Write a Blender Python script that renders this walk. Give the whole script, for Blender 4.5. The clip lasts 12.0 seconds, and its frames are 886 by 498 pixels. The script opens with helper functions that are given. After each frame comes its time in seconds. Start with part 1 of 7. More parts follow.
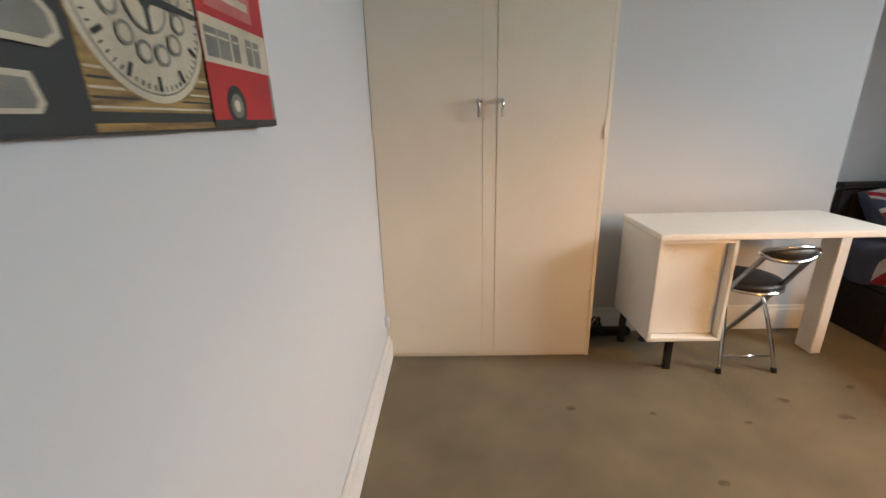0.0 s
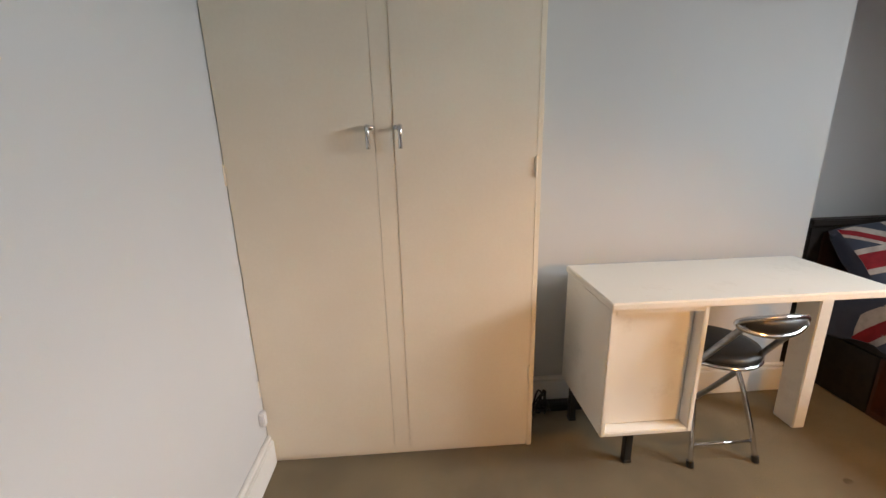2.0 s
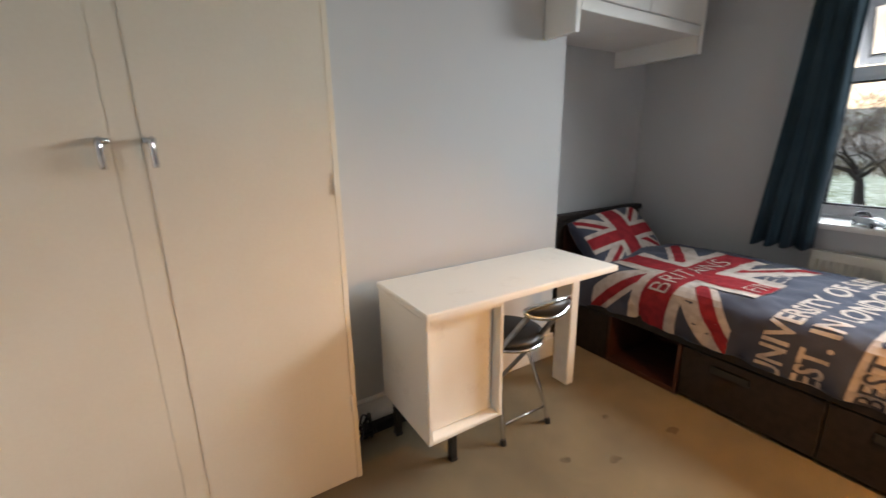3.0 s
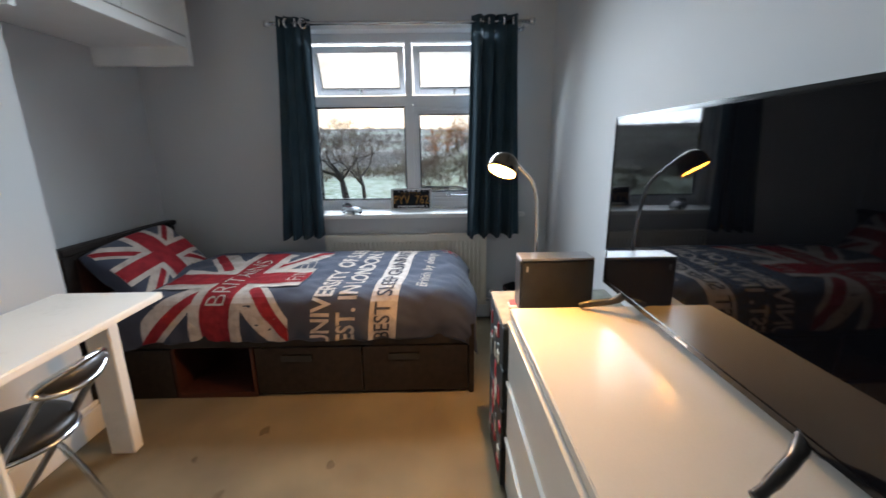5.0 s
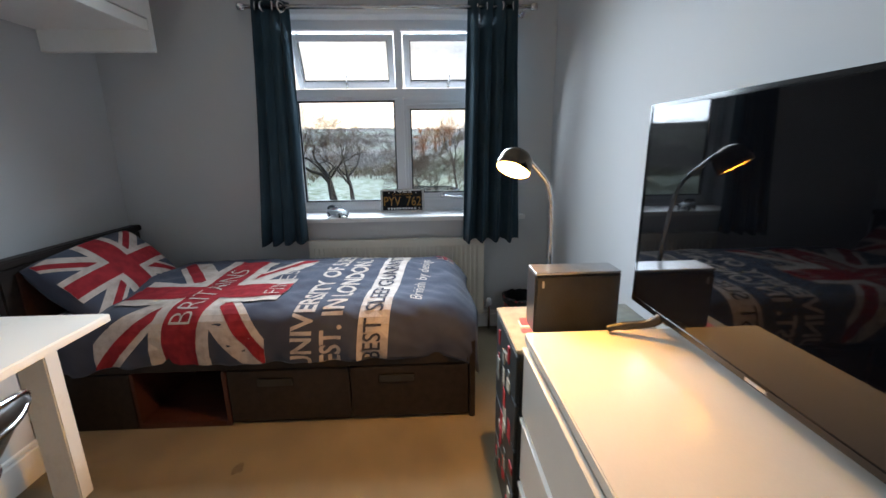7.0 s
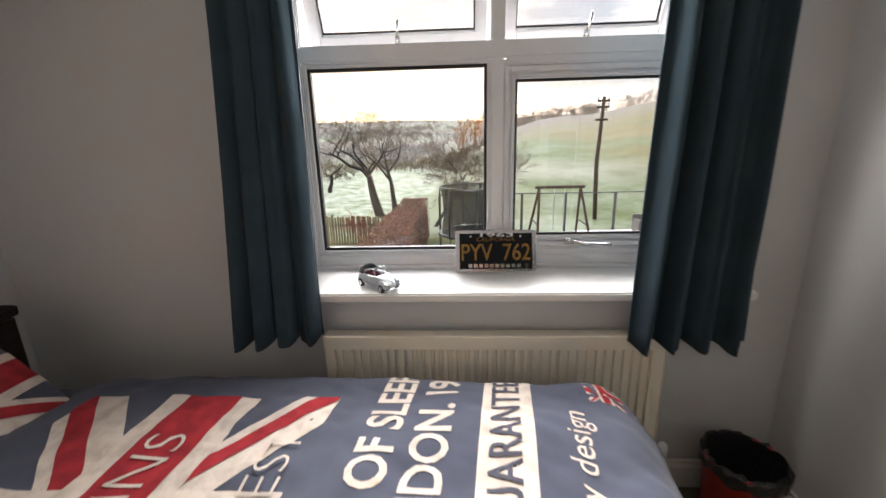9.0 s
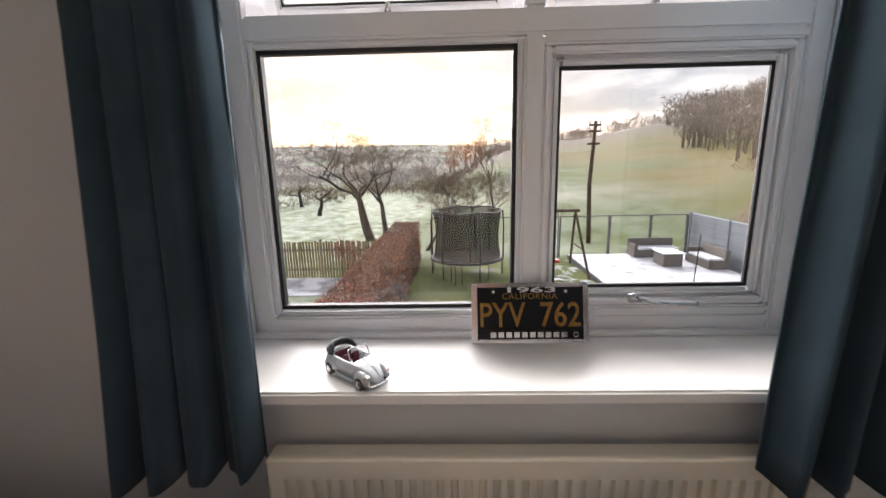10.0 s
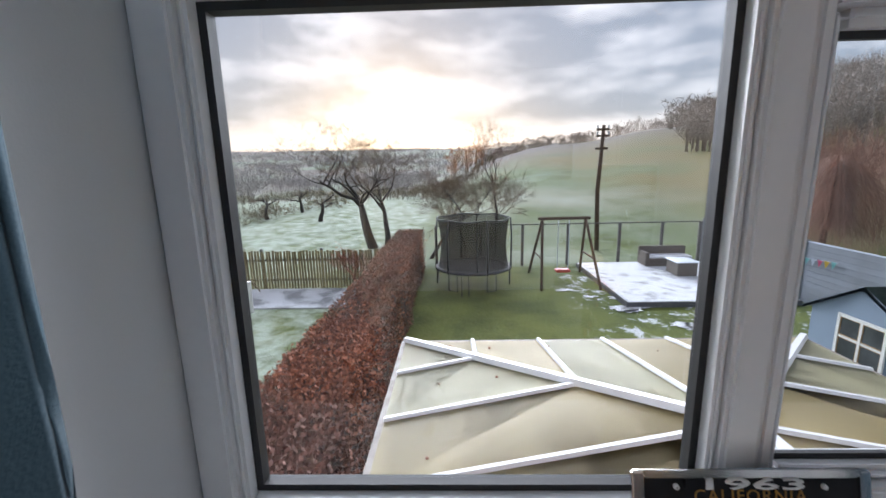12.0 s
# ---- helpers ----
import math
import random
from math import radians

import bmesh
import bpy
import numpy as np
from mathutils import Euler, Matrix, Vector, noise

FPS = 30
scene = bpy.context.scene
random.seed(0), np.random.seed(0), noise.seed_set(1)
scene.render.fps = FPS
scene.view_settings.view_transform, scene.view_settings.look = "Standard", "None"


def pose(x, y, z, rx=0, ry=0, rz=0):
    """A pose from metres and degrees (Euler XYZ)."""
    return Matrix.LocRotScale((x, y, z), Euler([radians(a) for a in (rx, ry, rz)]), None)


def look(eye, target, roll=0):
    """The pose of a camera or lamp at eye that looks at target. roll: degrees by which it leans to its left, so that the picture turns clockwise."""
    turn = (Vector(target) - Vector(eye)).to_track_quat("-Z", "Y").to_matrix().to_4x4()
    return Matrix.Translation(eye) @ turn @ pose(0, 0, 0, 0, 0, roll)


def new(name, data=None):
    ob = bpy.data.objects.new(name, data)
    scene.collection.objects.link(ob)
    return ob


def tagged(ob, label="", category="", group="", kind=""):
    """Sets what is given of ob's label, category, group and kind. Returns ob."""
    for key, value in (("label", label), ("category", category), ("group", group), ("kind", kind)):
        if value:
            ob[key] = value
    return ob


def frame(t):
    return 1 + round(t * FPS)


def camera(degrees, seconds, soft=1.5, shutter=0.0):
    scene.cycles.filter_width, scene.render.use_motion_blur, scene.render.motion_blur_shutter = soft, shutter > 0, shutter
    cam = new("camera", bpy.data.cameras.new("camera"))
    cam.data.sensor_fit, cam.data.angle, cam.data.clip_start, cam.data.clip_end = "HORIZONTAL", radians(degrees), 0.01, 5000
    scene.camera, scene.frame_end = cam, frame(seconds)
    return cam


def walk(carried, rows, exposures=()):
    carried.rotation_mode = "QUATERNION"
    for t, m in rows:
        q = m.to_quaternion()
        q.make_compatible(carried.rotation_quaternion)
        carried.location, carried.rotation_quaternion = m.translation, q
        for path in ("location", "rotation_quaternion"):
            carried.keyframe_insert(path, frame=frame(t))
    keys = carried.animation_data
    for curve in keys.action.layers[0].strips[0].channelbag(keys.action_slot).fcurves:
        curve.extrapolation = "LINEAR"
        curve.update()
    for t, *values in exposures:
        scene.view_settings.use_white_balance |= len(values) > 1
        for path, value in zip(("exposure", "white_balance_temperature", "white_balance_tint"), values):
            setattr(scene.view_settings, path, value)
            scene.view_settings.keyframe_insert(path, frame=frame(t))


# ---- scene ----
cam = camera(94.6, 12.0, shutter=0.3)
PATH = [
    (0, (0.235, 0.276, 1.256), (0.186, 2.229, 0.635), -1.5),
    (0.5, (0.291, 0.476, 1.250), (0.373, 2.435, 0.651), -1.7),
    (1, (0.394, 0.607, 1.244), (0.850, 2.513, 0.647), -2.0),
    (1.5, (0.475, 0.742, 1.310), (0.599, 2.691, 0.687), -1.7),
    (2, (0.518, 0.796, 1.293), (0.638, 2.769, 0.752), -1.4),
    (2.5, (0.537, 0.863, 1.302), (1.102, 2.765, 0.785), -1.2),
    (3, (0.527, 0.898, 1.311), (1.575, 2.583, 0.795), -0.9),
    (3.5, (0.529, 0.906, 1.305), (1.981, 2.265, 0.805), -1.2),
    (3.7, (0.527, 0.909, 1.305), (2.118, 2.101, 0.806), -1.1),
    (5.3, (0.582, 0.878, 1.302), (2.558, 0.643, 0.808), -0.8),
    (5.5, (0.564, 0.893, 1.309), (2.529, 0.584, 0.813), -0.8),
    (6, (0.569, 0.896, 1.309), (2.537, 0.596, 0.816), -1.0),
    (6.5, (0.599, 0.894, 1.297), (2.581, 0.725, 0.805), -0.8),
    (7, (0.811, 0.915, 1.287), (2.799, 0.831, 0.793), -0.8),
    (8.8, (2.106, 1.153, 1.316), (4.093, 1.253, 0.821), -1.8),
    (9, (2.233, 1.205, 1.344), (4.211, 1.310, 0.817), -1.4),
    (9.5, (2.513, 1.303, 1.322), (4.510, 1.362, 0.864), -1.5),
    (10, (2.746, 1.282, 1.317), (4.752, 1.340, 0.899), -1.2),
    (10.5, (2.961, 1.333, 1.328), (4.972, 1.375, 0.937), -1.3),
    (11, (3.132, 1.418, 1.369), (5.133, 1.453, 0.963), -1.4),
    (11.5, (3.245, 1.451, 1.389), (5.255, 1.496, 0.990), -1.3),
    (12, (3.328, 1.473, 1.404), (5.338, 1.534, 1.004), -1.3),
]
EXPOSURES = [(0.0, 2.0, 6650, 12), (3.0, 2.0, 6600, 12), (3.7, 1.95, 6400, 11), (5.3, 1.95, 5900, 9), (7.0, 2.0, 5900, 9), (8.8, 2.38, 7200, 16), (9.5, 2.35, 7700, 20), (10.0, 2.2, 7500, 21), (10.5, 2.0, 6700, 17), (11.2, 1.85, 6500, 16), (12.0, 1.75, 6450, 16)]
walk(cam, [(t, look(eye, target, roll)) for t, eye, target, roll in PATH], EXPOSURES)

# ---- world and lights ----
SUN_AZ, SUN_EL = radians(8), radians(7)
world = bpy.data.worlds.new("winter_sky")
scene.world = world
world.use_nodes = True


def sky_world():
    nt = world.node_tree
    nt.nodes.clear()
    N, L = nt.nodes.new, nt.links.new
    out, bg = N("ShaderNodeOutputWorld"), N("ShaderNodeBackground")
    sky = N("ShaderNodeTexSky")
    sky.sky_type, sky.sun_disc = "NISHITA", False
    sky.sun_elevation, sky.sun_rotation = SUN_EL, math.pi / 2 - SUN_AZ
    co, mp = N("ShaderNodeTexCoord"), N("ShaderNodeMapping")
    mp.inputs["Scale"].default_value = (1.6, 1.6, 5.0)
    noi = N("ShaderNodeTexNoise")
    noi.inputs["Scale"].default_value, noi.inputs["Detail"].default_value, noi.inputs["Roughness"].default_value = 2.1, 7, 0.55
    ramp = N("ShaderNodeValToRGB")
    ramp.color_ramp.elements[0].position, ramp.color_ramp.elements[1].position = 0.45, 0.64
    ramp.color_ramp.elements[0].color = (0.72, 0.84, 1.05, 1)
    ramp.color_ramp.elements[1].color = (2.0, 2.06, 2.2, 1)
    sep = N("ShaderNodeSeparateXYZ")
    low = N("ShaderNodeMapRange")
    low.inputs["From Min"].default_value, low.inputs["From Max"].default_value = 0.11, 0.01
    glow = N("ShaderNodeMix")
    glow.data_type = "RGBA"
    glow.inputs[7].default_value = (4.6, 4.25, 4.0, 1)
    mix = N("ShaderNodeMix")
    mix.data_type = "RGBA"
    mix.inputs[0].default_value = 0.94
    L(co.outputs["Generated"], mp.inputs["Vector"])
    L(mp.outputs["Vector"], noi.inputs["Vector"])
    L(noi.outputs["Fac"], ramp.inputs["Fac"])
    L(co.outputs["Generated"], sep.inputs[0])
    L(sep.outputs["Z"], low.inputs["Value"])
    mul = N("ShaderNodeMath")
    mul.operation = "MULTIPLY"
    mul.inputs[1].default_value = 0.8
    L(low.outputs[0], mul.inputs[0])
    L(mul.outputs[0], glow.inputs[0])
    L(ramp.outputs["Color"], glow.inputs[6])
    L(sky.outputs["Color"], mix.inputs[6])
    L(glow.outputs[2], mix.inputs[7])
    L(mix.outputs[2], bg.inputs["Color"])
    bg.inputs["Strength"].default_value = 0.15
    L(bg.outputs[0], out.inputs["Surface"])


sky_world()
sun = new("sun", bpy.data.lights.new("sun", "SUN"))
sun.data.energy, sun.data.angle, sun.data.color = 4.2, radians(70), (0.86, 0.93, 1.0)
sun.matrix_world = look((0, 0, 0), (-math.cos(SUN_AZ), -math.sin(SUN_AZ), -math.tan(radians(10))))


# added fill lamp at the window's upper half, standing in for wide-sky daylight
day = new("window_daylight_fill", bpy.data.lights.new("window_daylight_fill", "AREA"))
day.data.shape, day.data.size, day.data.size_y = "RECTANGLE", 1.36, 0.50
day.data.energy, day.data.color = 10.0, (0.87, 0.96, 1.0)
day.data.spread = radians(125)
day.matrix_world = look((3.585, 1.10, 1.83), (2.0, 1.10, 0.90))


def bulb_light(x, y, z, watts):
    li = new("lamp_glow", bpy.data.lights.new("lamp_glow", "POINT"))
    li.data.energy, li.data.shadow_soft_size, li.data.color = watts, 0.014, (1.0, 0.47, 0.10)
    li.location = (x, y, z)


# ---- materials ----
def mat(name, col, col2=None, rough=0.6, metal=0.0, scale=8.0, fine=120.0, bump=0.1, spec=0.5, dist=0.004, per_object=0.0, island=0.0, sheen=0.0, stretch=None, contrast=(0.35, 0.65)):
    m = bpy.data.materials.new(name)
    m.use_nodes = True
    nt = m.node_tree
    N, L = nt.nodes.new, nt.links.new
    p = nt.nodes["Principled BSDF"]
    p.inputs["Roughness"].default_value, p.inputs["Metallic"].default_value = rough, metal
    p.inputs["Specular IOR Level"].default_value = spec
    p.inputs["Sheen Weight"].default_value = sheen
    co = N("ShaderNodeTexCoord")
    src = co.outputs["Object"]
    if stretch:
        mp = N("ShaderNodeMapping")
        mp.inputs["Scale"].default_value = stretch
        L(src, mp.inputs["Vector"])
        src = mp.outputs["Vector"]
    n1, n2 = N("ShaderNodeTexNoise"), N("ShaderNodeTexNoise")
    n1.inputs["Scale"].default_value, n1.inputs["Detail"].default_value = scale, 5
    n2.inputs["Scale"].default_value, n2.inputs["Detail"].default_value = fine, 3
    L(src, n1.inputs["Vector"])
    L(src, n2.inputs["Vector"])
    col2 = col2 or tuple(c * 0.86 for c in col)
    mr = N("ShaderNodeMapRange")
    mr.inputs["From Min"].default_value, mr.inputs["From Max"].default_value = contrast
    add = N("ShaderNodeMath")
    add.operation = "MULTIPLY_ADD"
    add.inputs[1].default_value, add.inputs[2].default_value = 0.35, -0.17
    L(n2.outputs["Fac"], add.inputs[0])
    add2 = N("ShaderNodeMath")
    L(n1.outputs["Fac"], add2.inputs[0])
    L(add.outputs[0], add2.inputs[1])
    L(add2.outputs[0], mr.inputs["Value"])
    mix = N("ShaderNodeMix")
    mix.data_type = "RGBA"
    mix.inputs[6].default_value, mix.inputs[7].default_value = (*col, 1), (*col2, 1)
    L(mr.outputs[0], mix.inputs[0])
    last = mix.outputs[2]
    if per_object or island:
        rnd = N("ShaderNodeObjectInfo").outputs["Random"] if per_object else N("ShaderNodeNewGeometry").outputs["Random Per Island"]
        hsv, mv = N("ShaderNodeHueSaturation"), N("ShaderNodeMapRange")
        amount = per_object or island
        mv.inputs["To Min"].default_value, mv.inputs["To Max"].default_value = 1 - amount, 1 + amount
        L(rnd, mv.inputs["Value"])
        L(mv.outputs[0], hsv.inputs["Value"])
        L(last, hsv.inputs["Color"])
        last = hsv.outputs["Color"]
    L(last, p.inputs["Base Color"])
    if bump:
        b = N("ShaderNodeBump")
        b.inputs["Strength"].default_value, b.inputs["Distance"].default_value = bump, dist
        L(n2.outputs["Fac"], b.inputs["Height"])
        L(b.outputs["Normal"], p.inputs["Normal"])
    return m


def glow_mat(name, col, strength):
    m = bpy.data.materials.new(name)
    m.use_nodes = True
    p = m.node_tree.nodes["Principled BSDF"]
    p.inputs["Base Color"].default_value = (*col, 1)
    p.inputs["Emission Color"].default_value = (*col, 1)
    p.inputs["Emission Strength"].default_value = strength
    return m


def glass_mat(name, tint=(1, 1, 1), rough=0.0):
    m = bpy.data.materials.new(name)
    m.use_nodes = True
    nt = m.node_tree
    N, L = nt.nodes.new, nt.links.new
    out = nt.nodes["Material Output"]
    nt.nodes.remove(nt.nodes["Principled BSDF"])
    tr, gl, mx = N("ShaderNodeBsdfTransparent"), N("ShaderNodeBsdfGlossy"), N("ShaderNodeMixShader")
    tr.inputs["Color"].default_value = (*tint, 1)
    gl.inputs["Roughness"].default_value = rough
    mx.inputs[0].default_value = 0.04
    L(tr.outputs[0], mx.inputs[1])
    L(gl.outputs[0], mx.inputs[2])
    L(mx.outputs[0], out.inputs["Surface"])
    return m


WALL = mat("grey_wall_paint", (0.575, 0.58, 0.587), (0.545, 0.55, 0.557), 0.75, scale=1.5, fine=260, bump=0.12, dist=0.002, contrast=(0.2, 0.8))
CEIL = mat("white_ceiling_paint", (0.8, 0.8, 0.79), (0.77, 0.77, 0.75), 0.85, scale=2, fine=200, bump=0.1)
CARPET = mat("taupe_carpet", (0.240, 0.190, 0.112), (0.145, 0.113, 0.070), 1.0, scale=3.6, fine=420, bump=0.9, dist=0.006, spec=0.1, sheen=0.15, contrast=(0.3, 0.8))
STAIN = mat("carpet_stain", (0.13, 0.104, 0.070), (0.18, 0.144, 0.096), 1.0, scale=40, fine=420, bump=0.8, dist=0.006, spec=0.1)
CREAM = mat("cream_gloss_paint", (0.83, 0.755, 0.63), (0.79, 0.71, 0.585), 0.42, scale=3, fine=90, bump=0.08, dist=0.002)
CREAM_DARK = mat("shadowed_joint_paint", (0.70, 0.65, 0.56), (0.62, 0.57, 0.48), 0.6, scale=30, fine=90, bump=0.1)
WHITE = mat("white_gloss_paint", (0.8, 0.79, 0.77), (0.76, 0.75, 0.72), 0.4, scale=5, fine=70, bump=0.06, dist=0.002)
WORN = mat("worn_white_paint", (0.78, 0.75, 0.69), (0.62, 0.58, 0.51), 0.55, scale=7, fine=60, bump=0.18, dist=0.002, contrast=(0.6, 0.95))
UPVC = mat("white_upvc", (0.82, 0.82, 0.83), (0.78, 0.78, 0.8), 0.28, scale=3, fine=50, bump=0.02)
GASKET = mat("black_rubber_gasket", (0.02, 0.02, 0.022), None, 0.6, bump=0.05)
MELAMINE = mat("white_melamine", (0.58, 0.55, 0.49), (0.545, 0.515, 0.455), 0.2, scale=3, fine=220, bump=0.03, dist=0.001)
BLACK = mat("black_plastic", (0.012, 0.012, 0.013), (0.02, 0.02, 0.02), 0.35, scale=12, fine=300, bump=0.05)
SCREEN = mat("black_glass_screen", (0.003, 0.003, 0.004), (0.004, 0.004, 0.005), 0.03, scale=4, fine=10, bump=0.0, spec=0.5)
CHROME = mat("chrome", (0.72, 0.72, 0.73), (0.62, 0.62, 0.63), 0.14, 1.0, scale=20, fine=80, bump=0.02)
DARKTUBE = mat("grey_steel_tube", (0.34, 0.35, 0.37), (0.25, 0.26, 0.28), 0.3, 0.9, scale=20, fine=80, bump=0.03)
STEEL = mat("brushed_steel", (0.45, 0.45, 0.46), (0.36, 0.36, 0.37), 0.32, 1.0, scale=20, fine=200, bump=0.04)
VINYL = mat("black_vinyl", (0.012, 0.012, 0.013), (0.02, 0.02, 0.021), 0.45, scale=15, fine=160, bump=0.2)
BEDWOOD = mat("dark_brown_bed_wood", (0.014, 0.011, 0.010), (0.024, 0.017, 0.014), 0.5, spec=0.25, scale=5, fine=70, bump=0.12, stretch=(1, 6, 6))
REDWOOD = mat("red_brown_wood", (0.065, 0.02, 0.013), (0.04, 0.014, 0.01), 0.45, scale=6, fine=60, bump=0.12, stretch=(6, 1, 6))
NAVY = mat("slate_blue_cotton", (0.060, 0.066, 0.092), (0.046, 0.050, 0.072), 0.95, scale=6, fine=500, bump=0.35, dist=0.002, spec=0.1, sheen=0.1)
PRINT_RED = mat("faded_red_print", (0.29, 0.026, 0.032), (0.20, 0.020, 0.026), 0.95, scale=22, fine=300, bump=0.3, dist=0.002, spec=0.1)
PRINT_WHITE = mat("faded_cream_print", (0.47, 0.40, 0.355), (0.33, 0.28, 0.245), 0.95, scale=22, fine=300, bump=0.3, dist=0.002, spec=0.1, contrast=(0.45, 0.75))
PRINT_DARK = mat("dark_lettering_print", (0.06, 0.06, 0.08), None, 0.95, scale=22, fine=300, bump=0.2, spec=0.1)
CURTAIN = mat("teal_grey_curtain", (0.033, 0.058, 0.076), (0.025, 0.045, 0.060), 0.9, scale=5, fine=420, bump=0.3, dist=0.002, spec=0.1, sheen=0.06)
RADIATOR = mat("cream_radiator_enamel", (0.80, 0.74, 0.63), (0.77, 0.71, 0.60), 0.35, scale=4, fine=60, bump=0.03)
RED = mat("red_tin", (0.42, 0.012, 0.012), (0.3, 0.01, 0.01), 0.35, scale=10, fine=60, bump=0.05)
BINBAG = mat("black_bin_liner", (0.012, 0.012, 0.013), None, 0.4, scale=30, fine=90, bump=0.6, dist=0.01)
NICKEL = mat("dark_bronze_nickel", (0.11, 0.09, 0.065), (0.08, 0.065, 0.05), 0.25, 1.0, scale=20, fine=200, bump=0.03)
BULB = glow_mat("lit_bulb", (1.0, 0.62, 0.24), 2.5)
# the lamp's warm yellow light is put into the lining colour
WARMLINING = mat("lamplight_gold_lining", (0.46, 0.32, 0.13), (0.40, 0.27, 0.10), 0.4, 0.0, scale=20, fine=90, bump=0.03)
PLATE = mat("black_plate_enamel", (0.006, 0.007, 0.010), (0.010, 0.010, 0.013), 0.45, spec=0.2, scale=20, fine=80, bump=0.05)
PLATE_GOLD = mat("amber_plate_paint", (0.42, 0.22, 0.035), (0.3, 0.15, 0.03), 0.5, scale=60, fine=200, bump=0.1)
SILVER = mat("silver_metallic_paint", (0.56, 0.61, 0.65), (0.48, 0.52, 0.56), 0.38, 0.15, scale=30, fine=200, bump=0.03)
MAROON = mat("maroon_upholstery", (0.12, 0.012, 0.03), None, 0.6, scale=30, fine=200, bump=0.1)
DARKFABRIC = mat("dark_grey_folded_hood", (0.05, 0.06, 0.07), None, 0.7, scale=30, fine=200, bump=0.2)
PANE = glass_mat("window_glass", (0.97, 0.985, 0.99))
CANVAS_BLACK = mat("black_print_canvas", (0.012, 0.016, 0.017), (0.02, 0.026, 0.026), 0.5, scale=10, fine=500, bump=0.2, dist=0.001)
CANVAS_CREAM = mat("cream_print_canvas", (0.56, 0.50, 0.38), (0.40, 0.35, 0.26), 0.6, scale=12, fine=500, bump=0.2, dist=0.001)
CANVAS_GREY = mat("grey_print_canvas", (0.20, 0.20, 0.17), (0.13, 0.13, 0.11), 0.6, scale=18, fine=500, bump=0.2, dist=0.001)
CANVAS_GOLD = mat("gold_print_canvas", (0.33, 0.21, 0.06), (0.12, 0.07, 0.03), 0.6, scale=30, fine=500, bump=0.2, dist=0.001, stretch=(1, 0.3, 3))
CANVAS_ROSE = mat("rose_print_canvas", (0.46, 0.14, 0.12), (0.38, 0.10, 0.09), 0.6, scale=14, fine=500, bump=0.2, dist=0.001)
CANVAS_RED = mat("red_print_canvas", (0.42, 0.018, 0.02), (0.33, 0.015, 0.018), 0.6, scale=12, fine=500, bump=0.2, dist=0.001)

# outdoor materials
FENCEWOOD = mat("weathered_yellow_fence_wood", (0.30, 0.25, 0.12), (0.20, 0.16, 0.08), 0.9, scale=3, fine=40, bump=0.3, per_object=0.25)
POSTWOOD = mat("grey_post_wood", (0.16, 0.15, 0.14), (0.10, 0.095, 0.09), 0.9, scale=4, fine=40, bump=0.3)
POLEWOOD = mat("brown_pole_wood", (0.11, 0.07, 0.045), (0.07, 0.045, 0.03), 0.9, scale=3, fine=30, bump=0.3)
GREYPAINT = mat("blue_grey_fence_paint", (0.215, 0.235, 0.265), (0.17, 0.185, 0.21), 0.8, scale=2, fine=40, bump=0.2, per_object=0.1)
SNOW = mat("thin_snow_on_boards", (0.72, 0.73, 0.76), (0.34, 0.34, 0.35), 0.85, scale=2.4, fine=26, bump=0.4, dist=0.02, contrast=(0.52, 0.72))
SLABS = mat("snowy_paving", (0.62, 0.63, 0.66), (0.26, 0.26, 0.27), 0.9, scale=1.3, fine=16, bump=0.4, dist=0.02, contrast=(0.48, 0.62))
DECKEDGE = mat("grey_deck_edge", (0.11, 0.11, 0.115), (0.08, 0.08, 0.085), 0.8, scale=3, fine=40, bump=0.2)
RATTAN = mat("grey_brown_rattan", (0.19, 0.165, 0.14), (0.13, 0.11, 0.095), 0.85, scale=20, fine=60, bump=0.6, dist=0.01)
TABLETOP = mat("frosted_table_glass", (0.42, 0.50, 0.58), (0.5, 0.56, 0.62), 0.3, scale=4, fine=40, bump=0.05)
SHEDBLUE = mat("pale_blue_shed_paint", (0.25, 0.32, 0.41), (0.22, 0.28, 0.365), 0.75, scale=3, fine=30, bump=0.15)
SHEDROOF = mat("dark_green_felt", (0.025, 0.045, 0.036), (0.04, 0.055, 0.045), 0.95, scale=6, fine=60, bump=0.3)
BAREWOOD = mat("bare_orange_wood", (0.42, 0.27, 0.14), (0.32, 0.20, 0.10), 0.8, scale=4, fine=40, bump=0.15)
DARKPANE = mat("dark_shed_pane", (0.05, 0.055, 0.06), (0.08, 0.085, 0.09), 0.12, scale=2, fine=20, bump=0.02)
TRAMPBLUE = mat("dark_trampoline_pad", (0.03, 0.034, 0.042), (0.02, 0.022, 0.028), 0.6, scale=4, fine=40, bump=0.1)
BARK = mat("dark_wet_bark", (0.058, 0.044, 0.036), (0.034, 0.027, 0.023), 0.95, scale=6, fine=50, bump=0.5, dist=0.02)
TWIG = mat("brown_twigs", (0.22, 0.14, 0.09), (0.14, 0.092, 0.064), 0.95, scale=3, fine=20, bump=0.0, island=0.3)
REDTWIG = mat("russet_twigs", (0.46, 0.30, 0.24), (0.34, 0.215, 0.17), 0.95, scale=1, fine=20, bump=0.0, island=0.3)
# orange leaves with the glow of a low sun put into the colour
GOLDTWIG = mat("sun_tinted_orange_leaves", (0.55, 0.22, 0.05), (0.4, 0.15, 0.04), 0.9, scale=2, fine=20, bump=0.0, island=0.3)
HEDGELEAF = mat("russet_beech_leaves", (0.42, 0.160, 0.085), (0.25, 0.125, 0.092), 0.8, scale=0.8, fine=9, bump=0.0, island=0.45)
